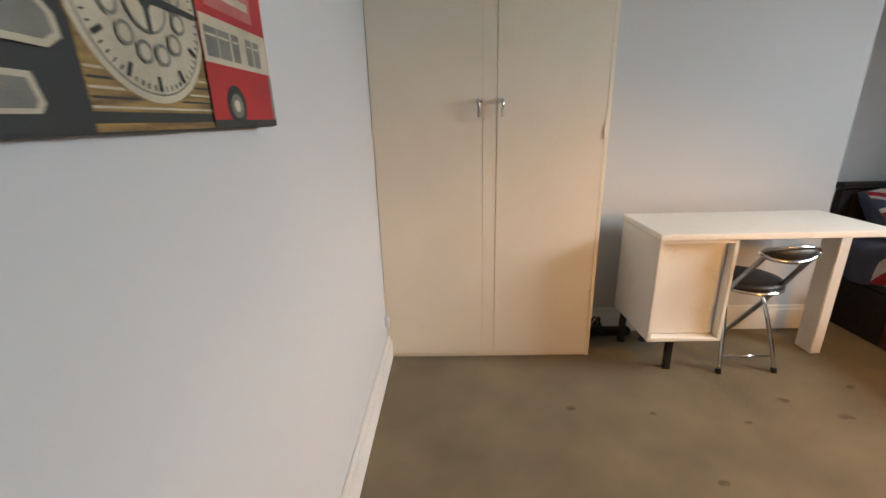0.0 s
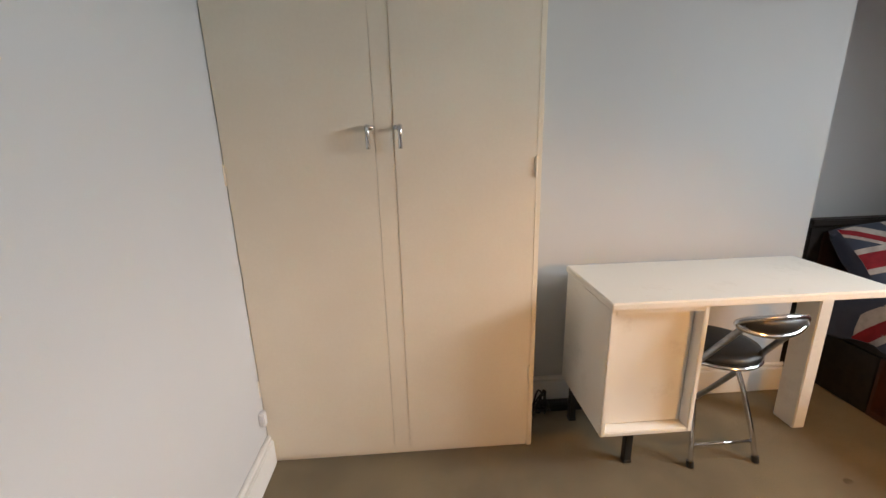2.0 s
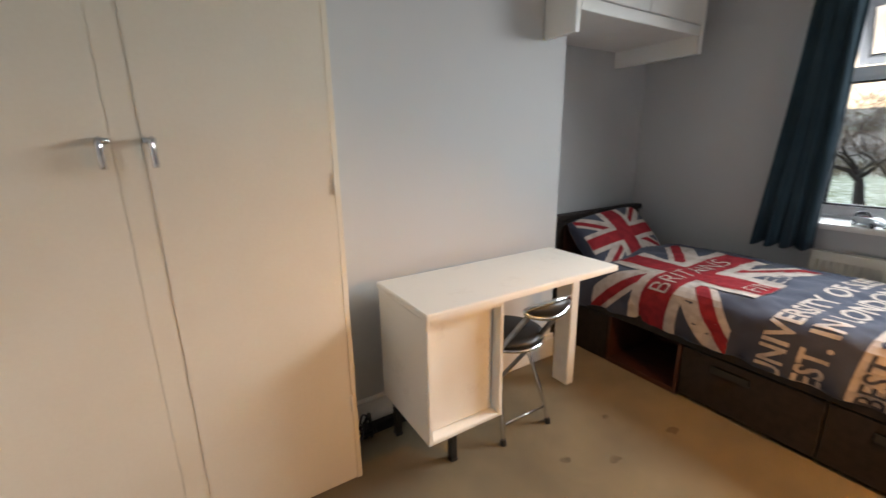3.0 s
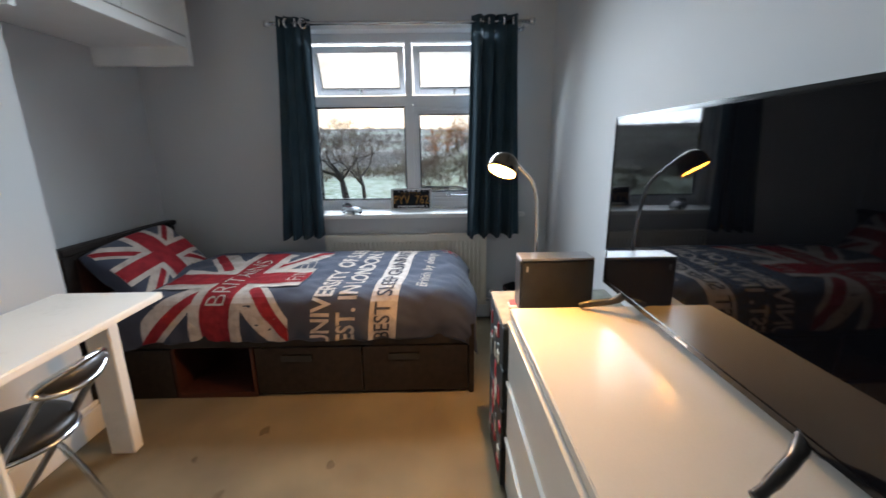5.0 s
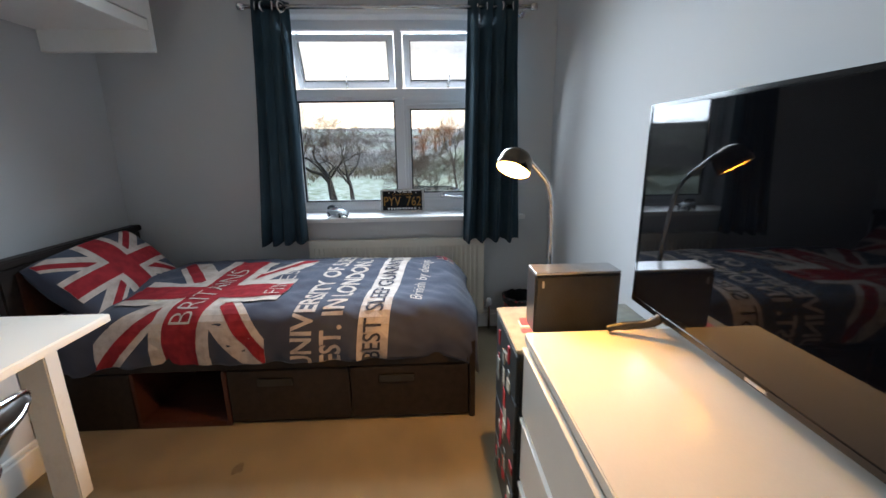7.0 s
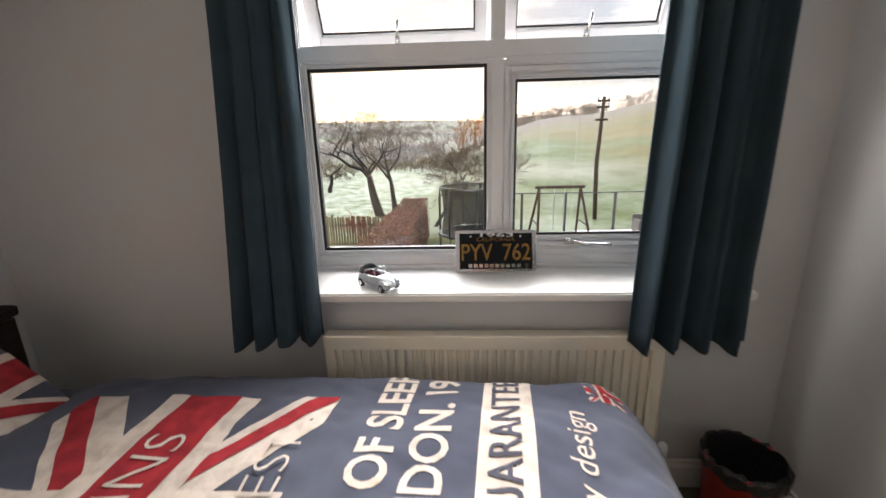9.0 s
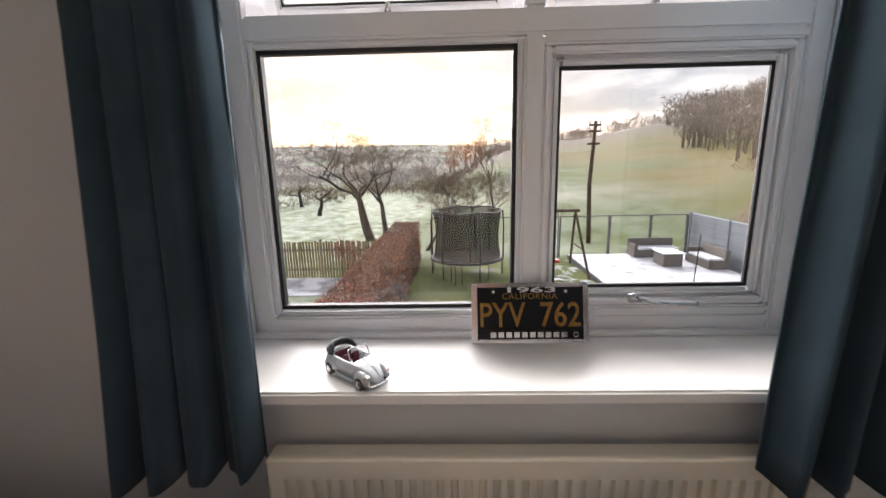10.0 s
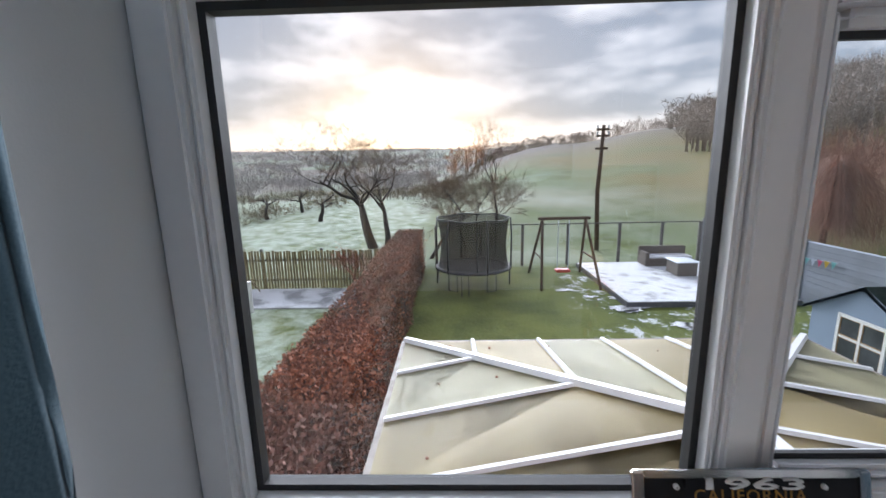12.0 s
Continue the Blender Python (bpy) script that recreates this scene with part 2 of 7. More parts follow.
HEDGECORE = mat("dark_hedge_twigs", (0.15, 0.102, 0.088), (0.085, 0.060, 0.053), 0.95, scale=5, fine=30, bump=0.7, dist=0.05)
# Distance haze is put into these pale colours, the far one also greyer.
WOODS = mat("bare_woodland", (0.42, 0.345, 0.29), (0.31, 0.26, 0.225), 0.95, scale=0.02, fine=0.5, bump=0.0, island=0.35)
HAZEWOOD = mat("haze_paled_far_woodland", (0.42, 0.385, 0.365), (0.33, 0.31, 0.30), 0.95, scale=0.01, fine=0.3, bump=0.0, island=0.25)
SHRUB = mat("hedgerow_shrubs", (0.24, 0.19, 0.115), (0.16, 0.135, 0.085), 0.95, scale=0.05, fine=0.5, bump=0.0, island=0.35)
BLADE = mat("lawn_blades", (0.19, 0.225, 0.06), (0.12, 0.15, 0.045), 0.9, scale=0.7, fine=6, bump=0.0, island=0.3)
ROOFPANEL = mat("weathered_polycarbonate", (0.52, 0.42, 0.21), (0.45, 0.35, 0.165), 0.45, scale=0.9, fine=30, bump=0.08, per_object=0.12)
FROSTPANEL = mat("frosted_polycarbonate", (0.55, 0.51, 0.33), (0.47, 0.435, 0.28), 0.5, scale=0.9, fine=30, bump=0.08)
BRICK = mat("brown_brick_wall", (0.22, 0.12, 0.08), (0.17, 0.09, 0.06), 0.9, scale=6, fine=40, bump=0.4)
PINK = mat("pink_flag_cloth", (0.55, 0.08, 0.16), None, 0.9, bump=0.1)
YELLOW = mat("yellow_flag_cloth", (0.6, 0.42, 0.06), None, 0.9, bump=0.1)
AQUA = mat("aqua_flag_cloth", (0.15, 0.42, 0.42), None, 0.9, bump=0.1)
PALE = mat("pale_flag_cloth", (0.5, 0.55, 0.62), None, 0.9, bump=0.1)
TOYRED = mat("red_toy_plastic", (0.55, 0.06, 0.04), None, 0.5, bump=0.05)


def net_mat():
    m = mat("black_net_mesh", (0.004, 0.004, 0.005), None, 1.0, bump=0.0, spec=0.0)
    nt = m.node_tree
    N, L = nt.nodes.new, nt.links.new
    mx, tr = N("ShaderNodeMixShader"), N("ShaderNodeBsdfTransparent")
    mx.inputs[0].default_value = 0.73
    L(tr.outputs[0], mx.inputs[1])
    L(nt.nodes["Principled BSDF"].outputs[0], mx.inputs[2])
    L(mx.outputs[0], nt.nodes["Material Output"].inputs["Surface"])
    return m


NET = net_mat()


def ground_mat():
    m = mat("winter_grass", (0.150, 0.170, 0.045), (0.085, 0.110, 0.034), 0.95, scale=0.9, fine=9, bump=0.6, spec=0.15, dist=0.05)
    nt = m.node_tree
    N, L = nt.nodes.new, nt.links.new
    p = nt.nodes["Principled BSDF"]
    base = p.inputs["Base Color"].links[0].from_socket
    pos, sep = N("ShaderNodeNewGeometry"), N("ShaderNodeSeparateXYZ")
    L(pos.outputs["Position"], sep.inputs[0])

    def noise_at(scale, detail=6, rough=0.6):
        n = N("ShaderNodeTexNoise")
        n.inputs["Scale"].default_value, n.inputs["Detail"].default_value, n.inputs["Roughness"].default_value = scale, detail, rough
        L(pos.outputs["Position"], n.inputs["Vector"])
        return n.outputs["Fac"]

    def rng(v, a, b, lo=0.0, hi=1.0):
        r = N("ShaderNodeMapRange")
        r.inputs["From Min"].default_value, r.inputs["From Max"].default_value = a, b
        r.inputs["To Min"].default_value, r.inputs["To Max"].default_value = lo, hi
        L(v, r.inputs["Value"])
        return r.outputs[0]

    def op(kind, a, b):
        o = N("ShaderNodeMath")
        o.operation = kind
        L(a, o.inputs[0])
        if isinstance(b, float):
            o.inputs[1].default_value = b
        else:
            L(b, o.inputs[1])
        return o.outputs[0]

    def mix(f, a, col):
        x = N("ShaderNodeMix")
        x.data_type = "RGBA"
        L(f, x.inputs[0])
        L(a, x.inputs[6])
        x.inputs[7].default_value = (*col, 1)
        return x.outputs[2]

    field = rng(sep.outputs["X"], 20.4, 21.4)
    left = op("MULTIPLY", rng(sep.outputs["Y"], 3.3, 4.0), rng(sep.outputs["X"], 17.0, 9.0, 0.65, 0.85))
    # frost on the open field and lightly on the neighbour's lawn
    frost = op("MULTIPLY", field, rng(noise_at(0.07, 12, 0.75), 0.42, 0.64))
    brown = op("MULTIPLY", field, rng(noise_at(0.035, 6), 0.52, 0.72))
    c = mix(op("MULTIPLY", field, rng(noise_at(0.02), 0.3, 0.6)), base, (0.10, 0.135, 0.045))
    c = mix(brown, c, (0.17, 0.135, 0.06))
    c = mix(op("MULTIPLY", field, rng(noise_at(0.6, 10, 0.8), 0.45, 0.75)), c, (0.075, 0.095, 0.035))
    # dead bracken on the side of the slope under the wood
    bracken = op("MULTIPLY", op("MULTIPLY", field, rng(sep.outputs["Y"], -11.0, -19.0)), rng(noise_at(0.06, 6), 0.30, 0.55))
    c = mix(op("MULTIPLY", bracken, 0.75), c, (0.20, 0.145, 0.055))
    thaw = op("MULTIPLY", rng(sep.outputs["X"], 38.0, 80.0, 0.52, 0.14), rng(sep.outputs["Y"], -18.0, -9.0, 0.25, 1.0))
    c = mix(op("MULTIPLY", frost, thaw), c, (0.42, 0.48, 0.40))
    c = mix(op("MULTIPLY", left, rng(noise_at(1.1, 8, 0.7), 0.4, 0.62)), c, (0.48, 0.54, 0.46))
    patch = op("MULTIPLY", rng(sep.outputs["Y"], -1.8, -3.2), rng(noise_at(1.3, 8, 0.75), 0.53, 0.6))
    near = op("MULTIPLY", patch, rng(sep.outputs["X"], 20.4, 19.0))
    c = mix(near, c, (0.62, 0.64, 0.66))
    far = rng(sep.outputs["X"], 80.0, 140.0)
    c = mix(op("MULTIPLY", far, rng(noise_at(0.012, 5), 0.40, 0.52)), c, (0.175, 0.145, 0.12))
    L(c, p.inputs["Base Color"])
    return m


GROUND = ground_mat()


# ---- building helpers ----
def link_bm(name, bm, material, parent=None, label="", smooth=False, bevel=0.0, segs=2):
    if bevel:
        bmesh.ops.bevel(bm, geom=[e for e in bm.edges if e.is_manifold and e.calc_face_angle(0) > 0.6], offset=bevel, segments=segs, affect="EDGES", clamp_overlap=True)
    me = bpy.data.meshes.new(name)
    bm.to_mesh(me)
    bm.free()
    for mm in (material if isinstance(material, (list, tuple)) else [material]):
        me.materials.append(mm)
    if smooth:
        for f in me.polygons:
            f.use_smooth = True
    ob = new(name, me)
    if parent:
        ob.parent = parent
    if label:
        ob["label"] = label
    return ob


part = link_bm


def box(bm, x0, x1, y0, y1, z0, z1, m=None):
    geo = bmesh.ops.create_cube(bm, size=1.0)["verts"]
    for v in geo:
        v.co = Vector((x0 + (v.co.x + 0.5) * (x1 - x0), y0 + (v.co.y + 0.5) * (y1 - y0), z0 + (v.co.z + 0.5) * (z1 - z0)))
    if m:
        bmesh.ops.transform(bm, matrix=m, verts=geo)
    return bm


def boxes(*rows):
    bm = bmesh.new()
    for r in rows:
        box(bm, *r)
    return bm


def tube(bm, pts, radius, sides=8, cap=True):
    """A round tube along points; radius may be a list."""
    pts = [Vector(p) for p in pts]
    rad = radius if isinstance(radius, (list, tuple)) else [radius] * len(pts)
    rings, side = [], None
    for i, p in enumerate(pts):
        d = (pts[min(i + 1, len(pts) - 1)] - pts[max(i - 1, 0)]).normalized()
        if side is None:
            side = d.orthogonal().normalized()
        else:
            side = (side - d * side.dot(d)).normalized()
        up = d.cross(side)
        rings.append([bm.verts.new(p + rad[i] * (math.cos(a) * side + math.sin(a) * up)) for a in [2 * math.pi * k / sides for k in range(sides)]])
    for a, b in zip(rings, rings[1:]):
        for k in range(sides):
            bm.faces.new((a[k], a[(k + 1) % sides], b[(k + 1) % sides], b[k]))
    if cap:
        bm.faces.new(rings[0][::-1])
        bm.faces.new(rings[-1])
    return bm


def lathe(bm, prof, sides=24, m=None, cap=False):
    """Turn a profile of (radius, height) round z."""
    rings = [[bm.verts.new((r * math.cos(2 * math.pi * k / sides), r * math.sin(2 * math.pi * k / sides), z)) for k in range(sides)] for r, z in prof]
    for a, b in zip(rings, rings[1:]):
        for k in range(sides):
            bm.faces.new((a[k], a[(k + 1) % sides], b[(k + 1) % sides], b[k]))
    if cap:
        bm.faces.new(rings[0][::-1])
        bm.faces.new(rings[-1])
    if m:
        bmesh.ops.transform(bm, matrix=m, verts=[v for r in rings for v in r])
    return bm


def curve_pts(pts, n=6):
    """Catmull-Rom points through pts."""
    P = [Vector(p) for p in pts]
    P = [2 * P[0] - P[1]] + P + [2 * P[-1] - P[-2]]
    out = []
    for i in range(1, len(P) - 2):
        a, b, c, d = P[i - 1:i + 3]
        for k in range(n):
            t = k / n
            out.append(0.5 * (2 * b + (c - a) * t + (2 * a - 5 * b + 4 * c - d) * t * t + (3 * b - a - 3 * c + d) * t ** 3))
    return out + [P[-2]]


def thing(name, loc=(0, 0, 0), label="", category="", group="", kind=""):
    e = new(name)
    e.empty_display_size = 0.1
    e.location = loc
    return tagged(e, label, category, group, kind)


def letters(text, size, align="CENTER", shear=0.0, spacing=1.0, bold=0.0):
    """Flat lettering in the xy plane as a bmesh."""
    cu = bpy.data.curves.new("lettering", "FONT")
    cu.body, cu.size, cu.align_x, cu.align_y, cu.shear, cu.space_character, cu.offset = text, size, align, "CENTER", shear, spacing, bold
    cu.resolution_u = 3
    ob = bpy.data.objects.new("lettering", cu)
    me = ob.to_mesh()
    bm = bmesh.new()
    bm.from_mesh(me)
    ob.to_mesh_clear()
    bpy.data.objects.remove(ob)
    bpy.data.curves.remove(cu)
    return bm


def poly(bm, pts):
    bm.faces.new([bm.verts.new((p[0], p[1], 0)) for p in pts])


def slice_grid(bm, step):
    """Cut a flat bmesh in the xy plane along a grid, so that it can bend."""
    for axis in (0, 1):
        lo, hi = min(v.co[axis] for v in bm.verts), max(v.co[axis] for v in bm.verts)
        c = math.ceil(lo / step) * step
        while c < hi:
            co, no = [0, 0, 0], [0, 0, 0]
            co[axis], no[axis] = c, 1
            bmesh.ops.bisect_plane(bm, geom=bm.verts[:] + bm.edges[:] + bm.faces[:], plane_co=co, plane_no=no)
            c += step
    return bm


def wrap(bm, surface, lift):
    for v in bm.verts:
        v.co = surface(v.co.x, v.co.y, lift)
    return bm


# ---- the bedroom shell ----
WX, BY, NY, EX, SY, CZ = -0.13, 2.532, 2.90, 3.605, 0.058, 2.40
WIN_Y0, WIN_Y1, WIN_Z0, WIN_Z1 = 0.355, 1.862, 0.806, 2.135
OUT = 3.955
tagged(link_bm("floor", boxes((WX - 0.1, EX + 0.1, -1.3, NY + 0.1, -0.12, 0.0)), CARPET), "taupe carpet with faint stains over the bedroom floor", "carpet", kind="structure")
tagged(link_bm("ceiling", boxes((WX - 0.1, OUT, -1.3, NY + 0.1, CZ, CZ + 0.12)), CEIL), "plain white painted bedroom ceiling", "ceiling", kind="structure")
tagged(link_bm("wall_west", boxes((WX - 0.1, WX, -1.3, NY + 0.1, 0, CZ)), WALL), "light grey painted plaster wall", "wall", kind="structure")
tagged(link_bm("wall_north", boxes((WX, 2.322, BY, NY + 0.1, 0, CZ), (2.322, EX, NY, NY + 0.1, 0, CZ)), WALL), "light grey painted wall with a chimney breast", "wall", kind="structure")
tagged(link_bm("wall_east", boxes((EX, OUT, -1.3, WIN_Y0, -3.2, CZ), (EX, OUT, WIN_Y1, NY + 0.1, -3.2, CZ), (EX, OUT, WIN_Y0, WIN_Y1, -3.2, WIN_Z0), (EX, OUT, WIN_Y0, WIN_Y1, WIN_Z1, CZ)), WALL), "light grey painted wall with a deep window opening", "wall", kind="structure")
tagged(link_bm("wall_south", boxes((0.80, EX, SY - 0.1, SY, 0, CZ), (WX, -0.12, SY - 0.1, SY, 0, CZ), (-0.12, 0.80, SY - 0.1, SY, 2.02, CZ)), WALL), "light grey painted wall with a doorway", "wall", kind="structure")
tagged(link_bm("wall_landing", boxes((WX, EX, -1.3, -1.2, 0, CZ)), WALL), "plain grey wall that closes the landing", "wall", kind="structure")


def skirting(name, pts_boxes):
    tagged(link_bm(name, boxes(*pts_boxes), WHITE, bevel=0.004), "white painted skirting board along the wall", "skirting board", kind="structure")


skirting("baseboard", [(WX, WX + 0.024, SY, 2.25, 0, 0.115), (WX, WX + 0.016, SY, 2.25, 0.117, 0.14)])
skirting("baseboard", [(0.98, 2.34, BY - 0.018, BY, 0, 0.13), (0.98, 2.34, BY - 0.011, BY, 0.132, 0.155), (2.322, 2.34, BY + 0.002, NY - 0.02, 0, 0.13)])
skirting("baseboard", [(EX - 0.018, EX, SY + 0.02, NY, 0, 0.10), (EX - 0.011, EX, SY + 0.02, NY, 0.102, 0.125)])
skirting("baseboard", [(0.87, EX, SY, SY + 0.018, 0, 0.10), (0.87, EX, SY, SY + 0.011, 0.102, 0.125)])
tagged(link_bm("trim", boxes((0.80, 0.862, SY, SY + 0.016, 0, 2.08), (-0.12, 0.80, SY, SY + 0.016, 2.02, 2.08), (0.78, 0.80, SY - 0.1, SY + 0.004, 0, 2.02)), WHITE, bevel=0.003), "white painted architrave round the doorway", "door trim", kind="structure")

# worn spots in the carpet
for sx, sy, sr in ((1.18, 1.42, 0.022), (0.92, 1.30, 0.018), (1.62, 1.32, 0.03), (1.78, 1.15, 0.02), (2.28, 1.72, 0.035), (0.55, 1.32, 0.02), (2.05, 1.35, 0.028), (1.9, 1.75, 0.03), (1.35, 1.05, 0.022), (1.47, 1.72, 0.018), (1.72, 1.86, 0.026), (0.75, 1.82, 0.024), (2.1, 1.95, 0.02), (1.1, 1.78, 0.016)):
    bm = bmesh.new()
    bmesh.ops.create_circle(bm, cap_ends=True, radius=sr, segments=26)
    for v in bm.verts:
        k = 0.75 + 0.4 * noise.noise((v.co.x * 30 + sx * 7, v.co.y * 30, 3))
        v.co = Vector((sx + v.co.x * k * 1.25, sy + v.co.y * k * 0.8, 0.0025))
    tagged(link_bm("carpet_stain", bm, STAIN), "dark worn spot trodden into the taupe carpet", "stain", "carpet stains")


# ---- window ----
def window():
    w = thing("window_1", (3.83, 1.09, WIN_Z0), "white plastic casement window with two open top lights", "window", kind="structure")
    f0, f1 = 3.848, 3.886
    o = Vector((3.83, 1.09, WIN_Z0))

    def p(name, bm, material, label="", bevel=0.0, parent=w, **k):
        bmesh.ops.translate(bm, verts=bm.verts[:], vec=-o)
        return part(name, bm, material, parent, label, bevel=bevel, **k)
    zt, zm = 2.06, 1.658
    zb = WIN_Z0 + 0.031
    ym, hm = 1.075, 0.025
    p("window_frame", boxes((f0, f1, WIN_Y0, WIN_Y0 + 0.055, zb, WIN_Z1), (f0, f1, WIN_Y1 - 0.055, WIN_Y1, zb, WIN_Z1),
                            (f0, f1, WIN_Y0 + 0.055, WIN_Y1 - 0.055, zb, zb + 0.055), (f0, f1, WIN_Y0 + 0.055, WIN_Y1 - 0.055, zt, WIN_Z1),
                            (f0, f1, WIN_Y0 + 0.055, WIN_Y1 - 0.055, zm - 0.03, zm + 0.03), (f0, f1, ym - hm, ym + hm, zb + 0.055, zm - 0.03), (f0, f1, ym - hm, ym + hm, zm + 0.03, zt),
                            (f0, f1, WIN_Y0 + 0.055, ym - hm, zb + 0.055, 0.916), (f0, f1, WIN_Y0 + 0.055, ym - hm, 1.602, zm - 0.03)), UPVC, bevel=0.006)
    # fixed light: glazing bead, gasket, pane
    y0, y1, z0, z1 = ym + hm, WIN_Y1 - 0.055, zb + 0.055, zm - 0.03
    b = 0.012
    p("glazing_bead", boxes((f0 + 0.012, f1 + 0.01, y0, y0 + b, z0, z1), (f0 + 0.012, f1 + 0.01, y1 - b, y1, z0, z1), (f0 + 0.012, f1 + 0.01, y0 + b, y1 - b, z0, z0 + b), (f0 + 0.012, f1 + 0.01, y0 + b, y1 - b, z1 - b, z1)), UPVC, bevel=0.005)
    ring = lambda x0, x1, a0, a1, c0, c1, t: boxes((x0, x1, a0, a0 + t, c0, c1), (x0, x1, a1 - t, a1, c0, c1), (x0, x1, a0 + t, a1 - t, c0, c0 + t), (x0, x1, a0 + t, a1 - t, c1 - t, c1))
    p("gasket", ring(f1 + 0.0, f1 + 0.022, y0 + b, y1 - b, z0 + b, z1 - b, 0.011), GASKET)
    pane = p("pane", boxes((f1 + 0.008, f1 + 0.014, y0 + b, y1 - b, z0 + b, z1 - b)), PANE)
    pane.visible_shadow = False
    p("outer_flange", ring(f1 + 0.0235, f1 + 0.036, y0 - 0.02, y1 + 0.02, z0 - 0.02, z1 + 0.02, 0.029), UPVC)
    # side-hung sash in the other half
    s0 = f0 + 0.002
    y0, y1, z0, z1 = WIN_Y0 + 0.057, ym - hm - 0.001, 0.918, 1.600
    p("sash", ring(s0, s0 + 0.044, y0, y1, z0, z1, 0.020), UPVC, bevel=0.005)
    p("sash_bead", ring(s0 + 0.014, s0 + 0.050, y0 + 0.0202, y1 - 0.0202, z0 + 0.0202, z1 - 0.0202, 0.022), UPVC, bevel=0.010)
    p("outer_flange", ring(s0 + 0.0505, s0 + 0.062, y0 - 0.02, y1 + 0.02, z0 - 0.02, z1 + 0.02, 0.060), UPVC)
    p("gasket", ring(s0 + 0.036, s0 + 0.044, y0 + 0.042, y1 - 0.042, z0 + 0.042, z1 - 0.042, 0.010), GASKET)
    pane = p("pane", boxes((s0 + 0.038, s0 + 0.043, y0 + 0.045, y1 - 0.045, z0 + 0.045, z1 - 0.045)), PANE)
    pane.visible_shadow = False
    bm = boxes((s0 - 0.012, s0, 0.765, 0.80, z0 + 0.012, z0 + 0.036))
    tube(bm, curve_pts([(s0 - 0.012, 0.775, z0 + 0.026), (s0 - 0.036, 0.745, z0 + 0.022), (s0 - 0.042, 0.70, z0 + 0.018), (s0 - 0.04, 0.63, z0 + 0.016)]), 0.0065, 8)
    p("window_handle", bm, CHROME, "chrome lever window handle", smooth=True)
    # top-hung lights, tilted outwards at the foot
    for a0, a1 in ((ym + 0.034, WIN_Y1 - 0.057), (WIN_Y0 + 0.057, ym - 0.034)):
        za, zc = zm + 0.034, zt - 0.012
        tilt = Matrix.Translation((f1, 0, zc)) @ Matrix.Rotation(radians(-24), 4, "Y") @ Matrix.Translation((-f1, 0, -zc))
        bm = ring(f1 - 0.03, f1 + 0.028, a0, a1, za, zc, 0.044)
        bmesh.ops.transform(bm, matrix=tilt, verts=bm.verts[:])
        p("top_light", bm, UPVC, bevel=0.005)
        bm = ring(f1 - 0.004, f1 + 0.006, a0 + 0.04, a1 - 0.04, za + 0.04, zc - 0.04, 0.01)
        bmesh.ops.transform(bm, matrix=tilt, verts=bm.verts[:])
        p("gasket", bm, GASKET)
        bm = boxes((f1 + 0.0, f1 + 0.005, a0 + 0.042, a1 - 0.042, za + 0.042, zc - 0.042))
        bmesh.ops.transform(bm, matrix=tilt, verts=bm.verts[:])
        pane = p("pane", bm, PANE)
        pane.visible_shadow = False
        c = (a0 + a1) / 2
        bm = boxes((f1 - 0.045, f1 - 0.03, c - 0.008, c + 0.008, za + 0.008, za + 0.035))
        tube(bm, [(f1 - 0.04, c, za + 0.03), (f1 - 0.052, c - 0.004, za + 0.06), (f1 - 0.05, c - 0.008, za + 0.10)], 0.006, 8)
        bmesh.ops.transform(bm, matrix=tilt, verts=bm.verts[:])
        p("window_handle", bm, CHROME, "chrome lever window handle", smooth=True)
    return w


window()
def sill_board():
    bm = bmesh.new()
    pts = [(3.54, 0.235), (EX, 0.235), (EX, WIN_Y0), (3.848, WIN_Y0), (3.848, WIN_Y1), (EX, WIN_Y1), (EX, 1.965), (3.54, 1.965)]
    f = bm.faces.new([bm.verts.new((x, y, WIN_Z0)) for x, y in pts])
    up = bmesh.ops.extrude_face_region(bm, geom=[f])["geom"]
    bmesh.ops.translate(bm, verts=[v for v in up if isinstance(v, bmesh.types.BMVert)], vec=(0, 0, 0.031))
    bmesh.ops.recalc_face_normals(bm, faces=bm.faces[:])
    return bm


tagged(link_bm("window_sill", sill_board(), WHITE, bevel=0.006), "white gloss-painted deep wooden window sill", "window sill", kind="structure")
tagged(link_bm("sill_upstand", boxes((3.818, 3.848, WIN_Y0, WIN_Y1, WIN_Z0 + 0.031, WIN_Z0 + 0.044)), UPVC, bevel=0.004), "white plastic bead along the back of the sill", "trim", kind="structure")
# white trim inside the head of the opening
tagged(link_bm("window_head_trim", boxes((3.62, 3.66, WIN_Y0, WIN_Y1, WIN_Z1 - 0.045, WIN_Z1), (3.70, 3.84, WIN_Y0, WIN_Y1, WIN_Z1 - 0.02, WIN_Z1)), UPVC, bevel=0.004), "white blind headrail inside the window opening", "blind rail")


